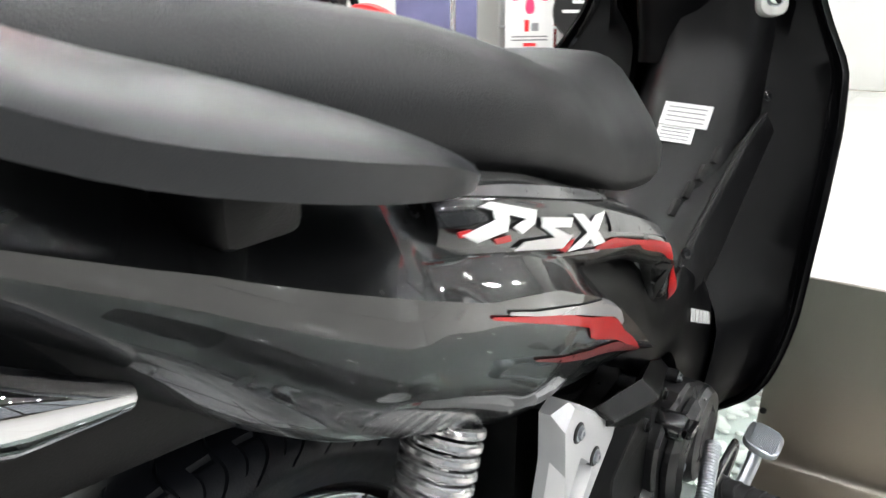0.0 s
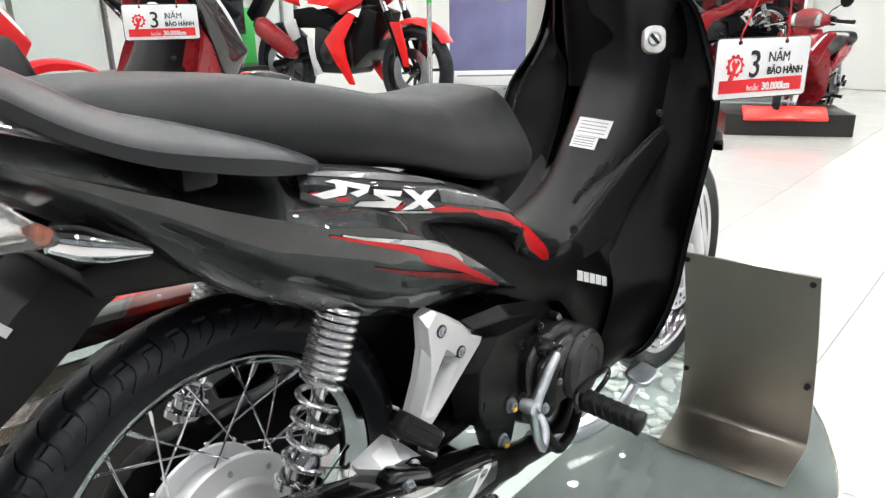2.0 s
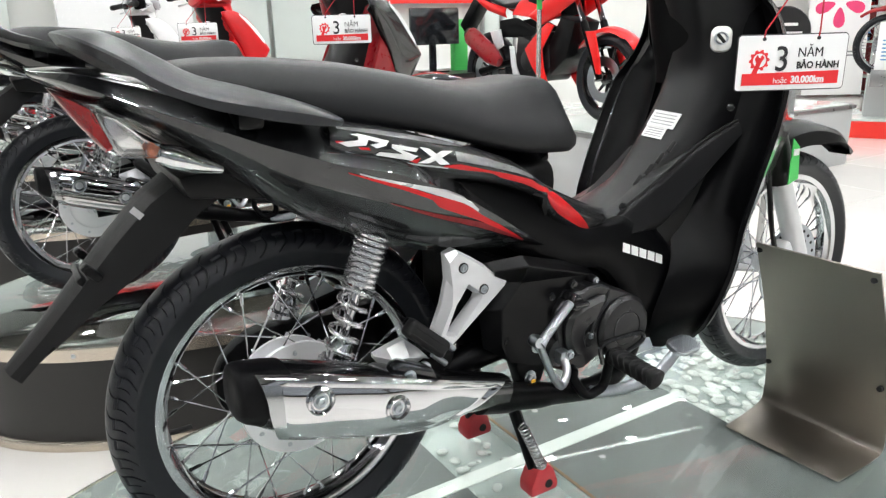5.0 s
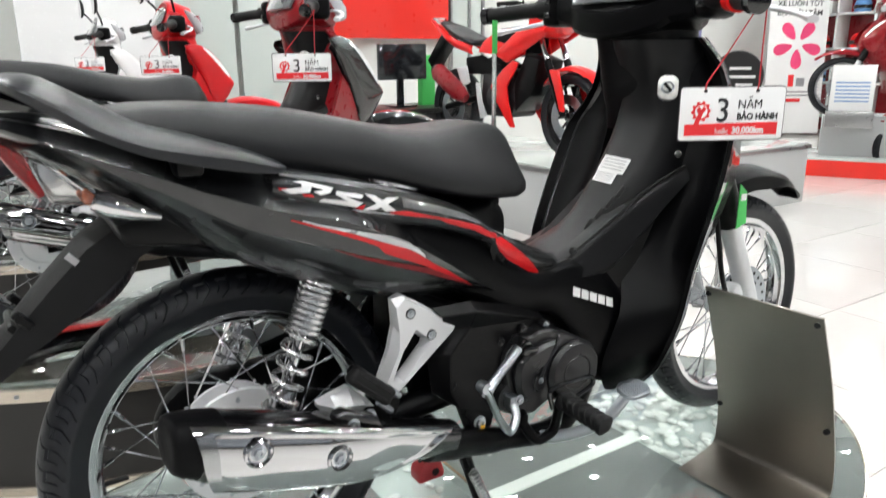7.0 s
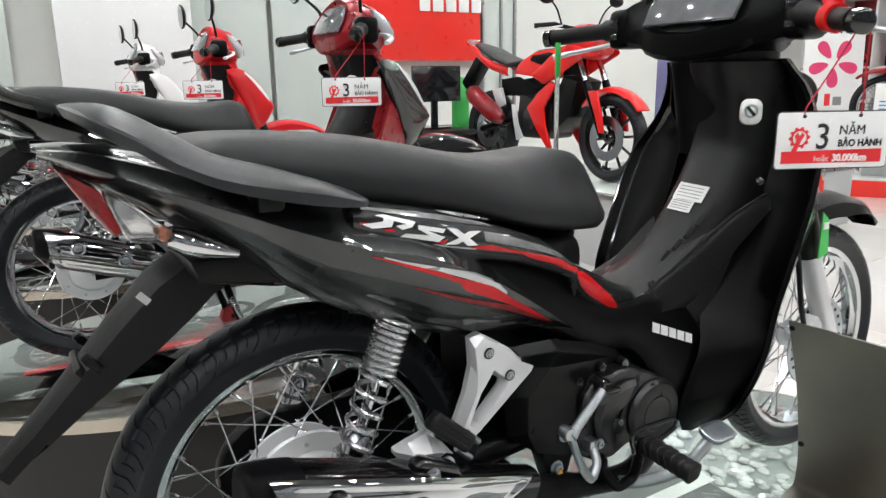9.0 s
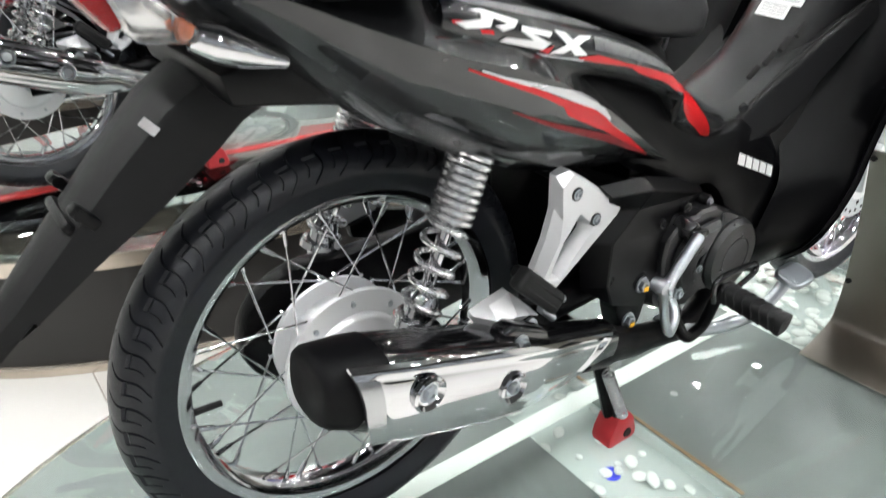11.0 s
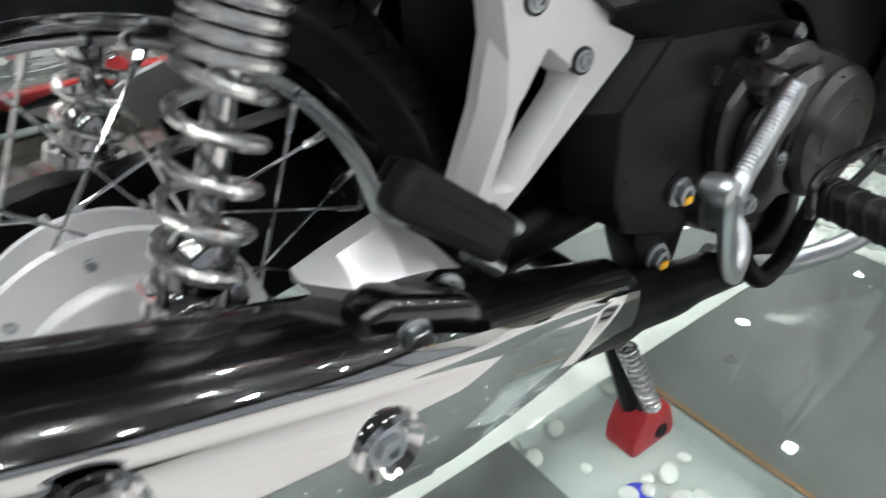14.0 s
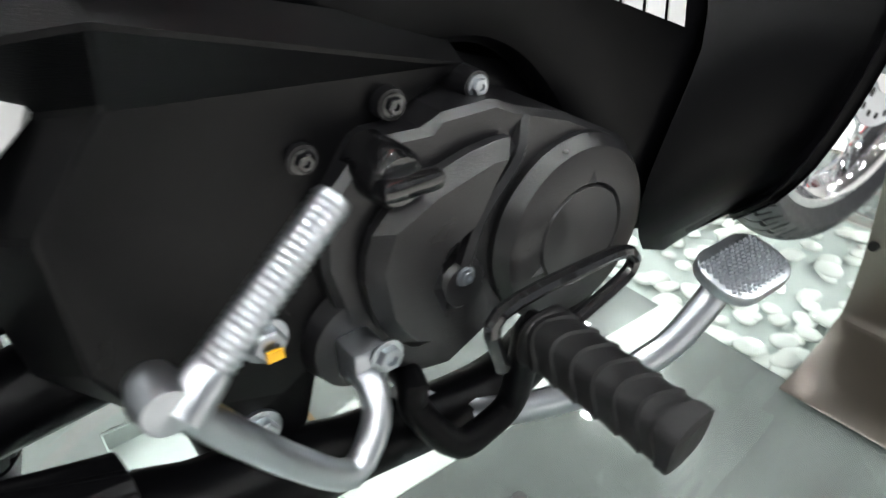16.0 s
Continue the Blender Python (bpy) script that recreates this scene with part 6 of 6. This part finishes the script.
part("desk_top", box((1.5, 0.7, 0.04), (2.75, 4.35, 0.47), 0.006), M["desk"], desk)
part("desk_front", box((1.46, 0.03, 0.70), (2.75, 4.05, 0.10), 0.004), M["desk"], desk)
for dx in (-0.72, 0.72):
    part("desk_side", box((0.03, 0.64, 0.72), (2.75 + dx, 4.36, 0.09), 0.003), M["desk"], desk)
mon = thing("monitor", "black flat monitor seen from behind on the desk", "monitor")
part("screen", box((0.46, 0.035, 0.29), (2.82, 4.25, 0.86), 0.008), M["screen"], mon)
part("monitor_neck", box((0.06, 0.03, 0.26), (2.82, 4.29, 0.62), 0.006), M["screen"], mon)
part("monitor_foot", box((0.22, 0.16, 0.014), (2.82, 4.28, 0.499), 0.005), M["screen"], mon)
bag = thing("green_bag", "bright green paper bag on the desk", "bag")
part("bag_body", box((0.13, 0.08, 0.42), (3.12, 4.35, 0.702), 0.006), M["green"], bag)

box1 = thing("grey_box", "long grey display box with a steel edge and glass top", "display box")
part("body", box((2.58, 1.20, 0.44), (4.06, 2.73, FLOOR + 0.22), 0.006), M["grey_box"], box1, "grey painted body")
part("edge", box((2.61, 1.23, 0.03), (4.06, 2.73, 0.185), 0.004), M["steel_edge"], box1, "steel edge")
part("top", box((2.58, 1.20, 0.008), (4.06, 2.73, 0.2045), 0.002), M["frosted"], box1, "pale glass top")
for k in range(6):
    bolt("edge_screw", box1, (2.90 + 0.46 * k, 2.115, 0.185), 0.007, M["zinc"], 0.004)
box2 = thing("grey_box", "grey display box under the rear of the sports motorcycle", "display box")
part("body", box((1.10, 1.10, 0.44), (3.27, 3.90, FLOOR + 0.22), 0.006), M["grey_box"], box2)
part("top", box((1.08, 1.08, 0.036), (3.27, 3.90, 0.1905), 0.002), M["frosted"], box2)


# ---------------------------------------------------------------- sports motorcycle on the grey boxes
def alloy_wheel(name, root, place, radius, width, disc_side=-1):
    rim_r = 0.222
    rim = lathe([(rim_r, -0.034), (rim_r + 0.003, -0.030), (rim_r - 0.010, -0.026), (rim_r - 0.016, 0.0), (rim_r - 0.010, 0.026), (rim_r + 0.003, 0.030), (rim_r, 0.034), (rim_r - 0.012, 0.030), (rim_r - 0.024, 0.0), (rim_r - 0.012, -0.030)], 72, close=True)
    wheel = part(name, rim, M["gloss_black"], root, "black alloy wheel", at=Matrix.Translation(place))
    part("tyre", tyre_mesh(radius, width, rim_r - 0.004, 30, 0.003), None, wheel)
    arm = bmesh.new()
    tube([(0.03, 0, 0), (0.10, -0.006, 0.012), (0.203, 0, 0.020)], [0.014, 0.009, 0.010], 8, arm)
    me = to_mesh("wheel_spoke", arm, M["gloss_black"])
    for k in range(10):
        part("wheel_spoke", me, None, wheel, at=pose(0, 0, 0, 0, 36 * k, 0))
    part("hub", lathe([(0.012, -0.06), (0.030, -0.05), (0.036, -0.02), (0.036, 0.02), (0.030, 0.05), (0.012, 0.06)], 24), M["gloss_black"], wheel)
    disc = lathe([(0.085, disc_side * 0.056), (0.148, disc_side * 0.056), (0.148, disc_side * 0.052), (0.085, disc_side * 0.052)], 60, close=True)
    part("brake_disc", disc, M["zinc"], wheel, "drilled steel disc")
    part("rim_line", lathe([(rim_r + 0.0005, -0.0355), (rim_r - 0.006, -0.0350), (rim_r - 0.006, -0.0343)], 72, close=True), M["gloss_black"], wheel)
    return wheel


def sports_motorcycle(m, label):
    root = thing("sports_motorcycle", label, "motorcycle", m)
    alloy_wheel("rear_wheel", root, (0, 0, 0.300), 0.298, 0.118)
    alloy_wheel("front_wheel", root, (1.275, 0, 0.292), 0.290, 0.092)
    for side in (1, -1):
        fk = part("fork", tube([(1.275, -0.09 * side, 0.292), (1.24, -0.09 * side, 0.38), (1.11, -0.09 * side, 0.66)], [0.022, 0.027, 0.026], 14), M["satin_black"], root)
        part("fork_tube", tube([(1.12, -0.09 * side, 0.64), (1.00, -0.09 * side, 0.90)], 0.019, 12), M["chrome"], fk, "chrome fork tube")
        fair = Panel([(0.66, 0.72), (0.82, 0.83), (1.0, 0.90), (1.15, 0.87)], [(0.66, 0.69), (0.76, 0.64), (0.90, 0.70), (1.15, 0.82)], lambda x, s: -(0.155 + 0.03 * math.sin(math.pi * s)), thick=0.012, nx=30, ns=12)
        part("side_fairing", fair.mesh(side < 0), M["red_bright"], root, "bright red side fairing")
        blade = prism([(0.84, 0.66), (0.74, 0.60), (0.60, 0.48), (0.68, 0.36), (0.82, 0.20), (0.87, 0.20), (0.80, 0.36), (0.78, 0.48), (0.90, 0.64)], -0.150 * side, -0.168 * side, 0.006)
        part("fairing_blade", blade, M["red_bright"], root, "red lower fairing blade")
        tank = Panel([(0.42, 0.80), (0.60, 0.87), (0.80, 0.88), (0.92, 0.90)], [(0.42, 0.72), (0.60, 0.70), (0.80, 0.66), (0.92, 0.70)], lambda x, s: -(0.09 + 0.05 * s), thick=0.02, nx=20, ns=8)
        part("tank_side", tank.mesh(side < 0), M["red_bright"], root)
        tail = Panel([(-0.28, 0.990), (-0.10, 0.900), (0.10, 0.82), (0.32, 0.77)], [(-0.28, 0.970), (-0.10, 0.855), (0.10, 0.755), (0.32, 0.70)], lambda x, s: -(0.055 + 0.06 * min(1, (x + 0.3) / 0.3) + 0.012 * math.sin(math.pi * s)), thick=0.012, nx=24, ns=8)
        part("tail_panel", tail.mesh(side < 0), M["red_bright"], root, "red tail panel")
        low = Panel([(0.25, 0.68), (0.45, 0.70), (0.66, 0.62)], [(0.25, 0.56), (0.45, 0.56), (0.66, 0.50)], lambda x, s: -0.12, thick=0.01, nx=12, ns=6)
        part("frame_cover", low.mesh(side < 0), M["satin_black"], root)
        hanger = prism([(0.18, 0.60), (0.30, 0.62), (0.34, 0.50), (0.24, 0.46), (0.22, 0.52)], -0.14 * side, -0.155 * side, 0.004)
        part("foot_hanger", hanger, M["alu"], root, "silver footrest hanger")
        heel = prism([(0.42, 0.50), (0.47, 0.50), (0.50, 0.36), (0.56, 0.26), (0.48, 0.24), (0.44, 0.38)], -0.15 * side, -0.162 * side, 0.004)
        part("heel_guard", heel, M["alu"], root, "silver heel guard")
        part("grip", tube([(0.93, -0.20 * side, 1.03), (0.88, -0.34 * side, 1.02)], 0.017, 14), M["grip"], root)
        part("lever", tube([(0.97, -0.18 * side, 1.02), (0.965, -0.28 * side, 1.005), (0.92, -0.35 * side, 1.0)], 0.006, 8), M["alu"], root)
        stem = tube(smooth_curve([(0.95, -0.17 * side, 1.03), (0.96, -0.22 * side, 1.12), (0.97, -0.28 * side, 1.17)], 10), 0.006, 8)
        mir = part("mirror", stem, M["matte_black"], root, "black mirror")
        sh = lathe([(0.0, 0.018), (0.032, 0.014), (0.046, 0.003), (0.048, -0.004), (0.0, -0.006)], 26, "x")
        bmesh.ops.scale(sh, vec=(1, 1.4, 0.8), verts=sh.verts)
        part("mirror_shell", sh, M["matte_black"], mir, at=Matrix.Translation((0.97, -0.32 * side, 1.19)))
    part("seat", loft([superring(x, w, zb, zt, 0.8) for x, w, zb, zt in ((-0.16, 0.06, 0.93, 0.965), (0.0, 0.11, 0.86, 0.925), (0.16, 0.125, 0.80, 0.86), (0.32, 0.13, 0.76, 0.81), (0.46, 0.09, 0.76, 0.83))]), M["vinyl"], root, "black stepped seat")
    part("handlebar", tube([(0.93, -0.22, 1.03), (0.98, -0.08, 1.0), (0.98, 0.08, 1.0), (0.93, 0.22, 1.03)], 0.014, 10), M["satin_black"], root)
    part("tank", loft([superring(x, w, zb, zt, 0.7) for x, w, zb, zt in ((0.44, 0.08, 0.72, 0.83), (0.58, 0.11, 0.70, 0.885), (0.75, 0.12, 0.68, 0.895), (0.92, 0.10, 0.70, 0.88))]), M["satin_black"], root)
    part("nose", loft([superring(x, w, zb, zt, 0.7) for x, w, zb, zt in ((0.96, 0.13, 0.82, 1.03), (1.06, 0.13, 0.80, 1.03), (1.15, 0.10, 0.80, 0.96), (1.20, 0.05, 0.82, 0.90))]), M["red_bright"], root, "red nose fairing")
    part("headlamp", loft([superring(x, w, zb, zt, 0.8) for x, w, zb, zt in ((1.17, 0.085, 0.815, 0.93), (1.215, 0.05, 0.825, 0.90))]), M["lens_clear"], root)
    rings = []
    for k in range(17):
        a = radians(35 + 105 * k / 16)
        c, d, w = Vector((1.275, 0, 0.292)), Vector((math.cos(a), 0, math.sin(a))), 0.062
        lowr = 0.30 if k > 3 else 0.315
        rings.append([c + d * lowr + Vector((0, -w, 0)), c + d * 0.325 + Vector((0, -w * 0.7, 0)), c + d * 0.335, c + d * 0.325 + Vector((0, w * 0.7, 0)), c + d * lowr + Vector((0, w, 0)), c + d * 0.318])
    part("front_fender", loft(rings), M["red_bright"], root, "red front mudguard")
    for side in (1, -1):
        guard = prism([(1.16, 0.60), (1.24, 0.60), (1.29, 0.44), (1.31, 0.33), (1.27, 0.33), (1.23, 0.44)], -0.105 * side, -0.125 * side, 0.006)
        part("fork_guard", guard, M["red_bright"], root, "red fork guard")
    part("engine", prism([(0.42, 0.30), (0.50, 0.26), (0.78, 0.26), (0.84, 0.40), (0.78, 0.60), (0.46, 0.58)], -0.12, 0.12, 0.02), M["engine"], root, "black engine")
    part("engine_cover", lathe([(0.075, 0.0), (0.072, -0.02), (0.06, -0.026), (0.0, -0.03)], 36, "y", (0.60, -0.12, 0.40)), M["engine"], root)
    part("radiator_shroud", prism([(0.82, 0.30), (0.98, 0.42), (1.06, 0.66), (0.92, 0.70), (0.80, 0.50)], -0.12, 0.12, 0.015), M["matte_black"], root)
    part("swing_arm", tube([(0.0, -0.11, 0.30), (0.22, -0.11, 0.35), (0.44, -0.09, 0.40)], 0.026, 10), M["satin_black"], root)
    muf = part("muffler", tube(smooth_curve([(-0.06, -0.17, 0.58), (0.02, -0.175, 0.54), (0.18, -0.17, 0.45), (0.30, -0.155, 0.38)], 12), [0.045, 0.058] + [0.060] * 8 + [0.05, 0.042, 0.03], 16, flat=1.25), M["red_dark"], root, "dark red muffler cover")
    part("muffler_tip", tube([(-0.085, -0.168, 0.592), (-0.05, -0.171, 0.575)], [0.04, 0.05], 16, flat=1.2), M["matte_black"], muf)
    part("rear_hugger", prism([(-0.36, 0.66), (-0.32, 0.70), (-0.16, 0.86), (-0.06, 0.84), (-0.12, 0.78), (-0.30, 0.60)], -0.06, 0.06, 0.01), M["matte_black"], root, "black tail guard")
    part("tail_lamp", prism([(-0.300, 0.985), (-0.25, 0.995), (-0.22, 0.96), (-0.27, 0.945)], -0.06, 0.06, 0.006), M["lens_clear"], root)
    return root


sports_motorcycle(pose(3.08, 3.80, 0.209, 0, 0, -88), "bright red sports motorcycle with black wheels on grey boxes")

# ---------------------------------------------------------------- dark red bikes and bases at the far side
base1 = thing("red_base", "low red display base on the tiles", "display base")
part("base_body", box((1.9, 0.9, 0.16), (7.45, 2.35, FLOOR + 0.08), 0.004, rot=Matrix.Rotation(radians(-60), 4, "Z")), M["red_panel"], base1)
part("base_top", box((1.9, 0.9, 0.02), (7.45, 2.35, FLOOR + 0.17), 0.004, rot=Matrix.Rotation(radians(-60), 4, "Z")), M["frosted"], base1)
part("base_riser", box((1.5, 0.45, 0.40), (7.45, 2.35, FLOOR + 0.38), 0.006, rot=Matrix.Rotation(radians(-60), 4, "Z")), M["grey_box"], base1, "pale grey riser")
motorcycle(pose(7.62, 1.78, FLOOR + 0.582, 0, 0, 132), "dark red motorcycle on a low red base", WINE, "far motorcycles", film=False, near=False, mirrors=(1, -1), tread=30)
sheet = thing("info_sheet", "white printed sheet on a low stand before the wheel", "sign")
part("sheet", box((0.36, 0.006, 0.42), (0, 0, 0.36), 0.001), M["paper"], sheet)
part("sheet_stand", box((0.40, 0.14, 0.15), (0, 0.02, 0.075), 0.004), M["steel_edge"], sheet)
for k in range(6):
    part("print_line", box((0.28, 0.002, 0.012), (0, -0.0045, 0.24 + 0.034 * k)), M["blue_print"], sheet)
sheet.matrix_basis = pose(6.66, 2.52, FLOOR + 0.50, 0, 0, -60)
base2 = thing("red_base", "low black and red display base on the tiles", "display base")
part("base_body", box((1.1, 0.75, 0.20), (0, 0, 0.10), 0.004), M["plinth_dark"], base2)
part("base_face", box((0.72, 0.03, 0.17), (-0.05, -0.375, 0.205), 0.004, rot=Matrix.Rotation(radians(-55), 4, "X")), M["red_panel"], base2)
base2.matrix_basis = pose(7.0, 1.35, FLOOR, 0, 0, -62)
motorcycle(pose(8.15, 1.25, FLOOR, 0, 0, 178), "dark red motorcycle parked on the tiles", WINE, "far motorcycles", film=False, near=False, mirrors=(1, -1), tread=30)
motorcycle(pose(8.6, 2.15, FLOOR, 0, 0, 168), "dark red motorcycle parked beside another", WINE, "far motorcycles", film=False, near=False, mirrors=(1, -1), tread=30)

# ---------------------------------------------------------------- posters, shelves
pos = thing("banner_stand", "tall white banner with pink petal shapes and text", "banner")
part("banner", box((0.84, 0.006, 2.02), (0, 0, 1.03), 0.001), M["paper"], pos, "white printed banner")
for k in range(5):
    a = radians(90 + 36 + 72 * k)
    pts = []
    for n in range(16):
        f = 2 * math.pi * n / 16
        l, w = 0.14 * math.cos(f), 0.075 * math.sin(f) * (1.25 + 0.5 * math.cos(f)) / 1.25
        cx, cz = 0.215 * math.cos(a), 1.30 + 0.215 * math.sin(a)
        pts.append((cx + l * math.cos(a) - w * math.sin(a), cz + l * math.sin(a) + w * math.cos(a)))
    part("petal", prism(pts, -0.006, -0.0035), M["pink"], pos, "pink petal print")
part("phone_print", box((0.08, 0.003, 0.17), (-0.05, -0.005, 0.78)), M["print_red"], pos)
part("code_block", box((0.12, 0.003, 0.12), (0.09, -0.005, 0.76)), M["print_grey"], pos)
part("button_print", box((0.22, 0.003, 0.05), (0.0, -0.005, 0.50)), M["print_red"], pos)
R90 = Matrix.Rotation(radians(90), 4, "X")
part("print", text_mesh("XE LUÔN TỐT", 0.10, M["print_black"], 0.001, "CENTER", 0.002), None, pos, at=Matrix.Translation((0, -0.0045, 1.83)) @ R90)
part("print", text_mesh("BẠN YÊN TÂM", 0.10, M["print_black"], 0.001, "CENTER", 0.002), None, pos, at=Matrix.Translation((0, -0.0045, 1.70)) @ R90)
for k in range(2):
    part("print_line", box((0.62, 0.003, 0.022), (0, -0.005, 0.62 - 0.05 * k)), M["print_grey"], pos)
for dx in (-0.4, 0.4):
    part("banner_leg", box((0.03, 0.30, 0.02), (dx, 0.03, 0.01), 0.003), M["steel_edge"], pos)
pos.matrix_basis = pose(9.95, 5.05, FLOOR + 0.02, 0, 0, -34) @ Matrix.Rotation(radians(-3), 4, "X")

board = thing("picture_board", "dark blue picture board with a white foot", "poster")
part("picture", box((0.62, 0.01, 0.86), (0, 0, 0.62), 0.002), M["purple"], board, "dark violet printed picture")
part("picture_foot", box((0.62, 0.014, 0.12), (0, 0, 0.13), 0.002), M["paper"], board, "white strip with small print")
part("print_line", box((0.5, 0.003, 0.012), (0, -0.009, 0.15)), M["print_grey"], board)
part("wheel_shape", lathe([(0.10, -0.008), (0.14, -0.008), (0.14, -0.004), (0.10, -0.004)], 30, "y", (0.12, 0, 0.86), close=True), M["print_grey"], board)
part("board_stand", box((0.5, 0.25, 0.07), (0, 0.03, 0.035), 0.004), M["steel_edge"], board)
board.matrix_basis = pose(4.45, 2.95, 0.209, 0, 0, -48)

oval_sign = thing("oval_sign", "dark oval sign with white lettering bars on a post", "sign")
part("sign_face", lathe([(0.0, -0.010), (0.108, -0.010), (0.112, 0.0), (0.108, 0.010), (0.0, 0.010)], 40, "y", (0, 0, 1.07)), M["desk"], oval_sign, "dark oval board")
for k, (wd, dx) in enumerate(((0.09, 0.01), (0.15, 0.0), (0.07, 0.03))):
    part("print_line", box((wd, 0.003, 0.012), (dx, -0.0115, 1.105 - 0.036 * k)), M["paper"], oval_sign)
part("sign_post", box((0.03, 0.012, 0.96), (0, 0.0, 0.48), 0.003), M["steel_edge"], oval_sign)
part("sign_foot", box((0.22, 0.14, 0.012), (0, 0.0, 0.006), 0.003), M["steel_edge"], oval_sign)
oval_sign.matrix_basis = pose(2.60, 0.95, FLOOR, 0, 0, -48)

shelf = thing("wall_shelf", "white cube shelf with helmets and boxes", "shelf")
for k in range(8):
    part("upright", box((0.35, 0.03, 2.7), (10.95, 3.9 + 0.55 * k - 1.65, FLOOR + 1.36), 0.002), M["shelf"], shelf)
for k in range(6):
    part("shelf_board", box((0.35, 3.85, 0.03), (10.95, 4.175, FLOOR + 0.25 + 0.5 * k), 0.002), M["shelf"], shelf)
part("back_panel", box((0.02, 3.85, 2.7), (11.14, 4.175, FLOOR + 1.36)), M["red_dark"], shelf, "dark red back panel")
rnd = random.Random(3)
for r in range(4):
    for k in range(7):
        hx, hy, hz = 10.93, 2.52 + 0.55 * k, FLOOR + 0.267 + 0.5 * (r + 1)
        if rnd.random() < 0.7:
            h = thing("helmet", "small open-face helmet on the shelf", "helmet", Matrix.Translation((hx, hy, hz)), group="helmets on the shelf")
            mat = rnd.choice([M["red_bright"], M["white_paint"], M["gloss_black"], M["blue_print"]])
            part("shell", lathe([(0.105, 0.0), (0.118, 0.05), (0.115, 0.11), (0.09, 0.17), (0.05, 0.20), (0.0, 0.208)], 22, "z"), mat, h)
            part("visor", lathe([(0.119, 0.045), (0.128, 0.05), (0.124, 0.095), (0.117, 0.10)], 22, "z", close=True), M["screen"], h)
        else:
            bx = thing("carton", "small carton on the shelf", "box", Matrix.Translation((hx, hy, hz)), group="cartons on the shelf")
            part("carton_body", box((0.2, 0.3, 0.18), (0, 0, 0.09), 0.004), M["paper"], bx)

# ---------------------------------------------------------------- small things on the main bike
lockb = thing("grip_ribbon", "red plastic strap wound round a handlebar grip", "strap")
a, b = Vector((0.855, -0.18, 0.997)), Vector((0.763, -0.332, 0.972))
d = (b - a)
part("strap_ring", tube([a + d * 0.58, a + d * 0.72], 0.0225, 18), M["red_bright"], lockb)
part("strap_tail", tube(smooth_curve([(0.855, -0.225, 1.02), (0.815, -0.262, 1.000), (0.800, -0.285, 1.010), (0.808, -0.290, 1.06), (0.815, -0.292, 1.24)], 14), 0.0075, 8), M["red_bright"], lockb)
strap = thing("green_strap", "green and clear plastic strap hanging from a grip", "strap")
part("green_film", box((0.014, 0.004, 0.075), (0.775, 0.345, 0.935), 0.001), M["green"], strap)
part("clear_film", box((0.013, 0.003, 0.30), (0.775, 0.345, 0.75), 0.001), M["lens_clear"], strap, "clear plastic film")
gt = thing("fork_label", "green and white paper label tied at the fork", "label")
part("label_sheet", prism([(1.086, 0.520), (1.120, 0.530), (1.113, 0.600), (1.088, 0.620)], -0.128, -0.126, 0.0), M["green"], gt)
part("label_print", box((0.018, 0.002, 0.014), (1.100, -0.1295, 0.590)), M["paper"], gt)
ex, ey = Vector((0.05, -0.997, -0.06)).normalized(), Vector((0.61, 0.0, 0.79))
ez = ex.cross(ey).normalized()
ey = ez.cross(ex)
for centre, sx, sz in (((0.7960, -0.0320, 0.6750), 0.066, 0.036), ((0.7790, -0.0240, 0.6510), 0.050, 0.026)):
    st = thing("paper_label", "white printed paper label on the tunnel", "label")
    mm = Matrix((ex, ey, ez)).transposed().to_4x4()
    mm.translation = Vector(centre) + ez * 0.003
    st.matrix_basis = mm
    part("label_sheet", box((sx, sz, 0.0012), (0, 0, 0), 0.0), M["paper"], st)
    for k in range(4):
        part("print_line", box((sx * 0.8, 0.0016, 0.0004), (0, sz * (0.3 - 0.2 * k), 0.0009)), M["print_grey"], st)


# ---------------------------------------------------------------- floor tiles, 0.8 m square with narrow joints
def tile_mesh():
    own = bmesh.new()
    lo, hi = 0.3985, 0.397
    a = [own.verts.new((sx * lo, sy * lo, -0.008)) for sx, sy in ((-1, -1), (1, -1), (1, 1), (-1, 1))]
    b = [own.verts.new((sx * lo, sy * lo, -0.001)) for sx, sy in ((-1, -1), (1, -1), (1, 1), (-1, 1))]
    c = [own.verts.new((sx * hi, sy * hi, 0.0)) for sx, sy in ((-1, -1), (1, -1), (1, 1), (-1, 1))]
    for p, q in ((a, b), (b, c)):
        for i in range(4):
            own.faces.new((p[i], p[(i + 1) % 4], q[(i + 1) % 4], q[i]))
    own.faces.new(c)
    return to_mesh("tile", own, M["tile"], 20)


tile = tile_mesh()
for i in range(20):
    for k in range(14):
        part("tile", tile, None, floor, at=Matrix.Translation((-4.6 + 0.8 * i, -4.62 + 0.8 * k, FLOOR)))
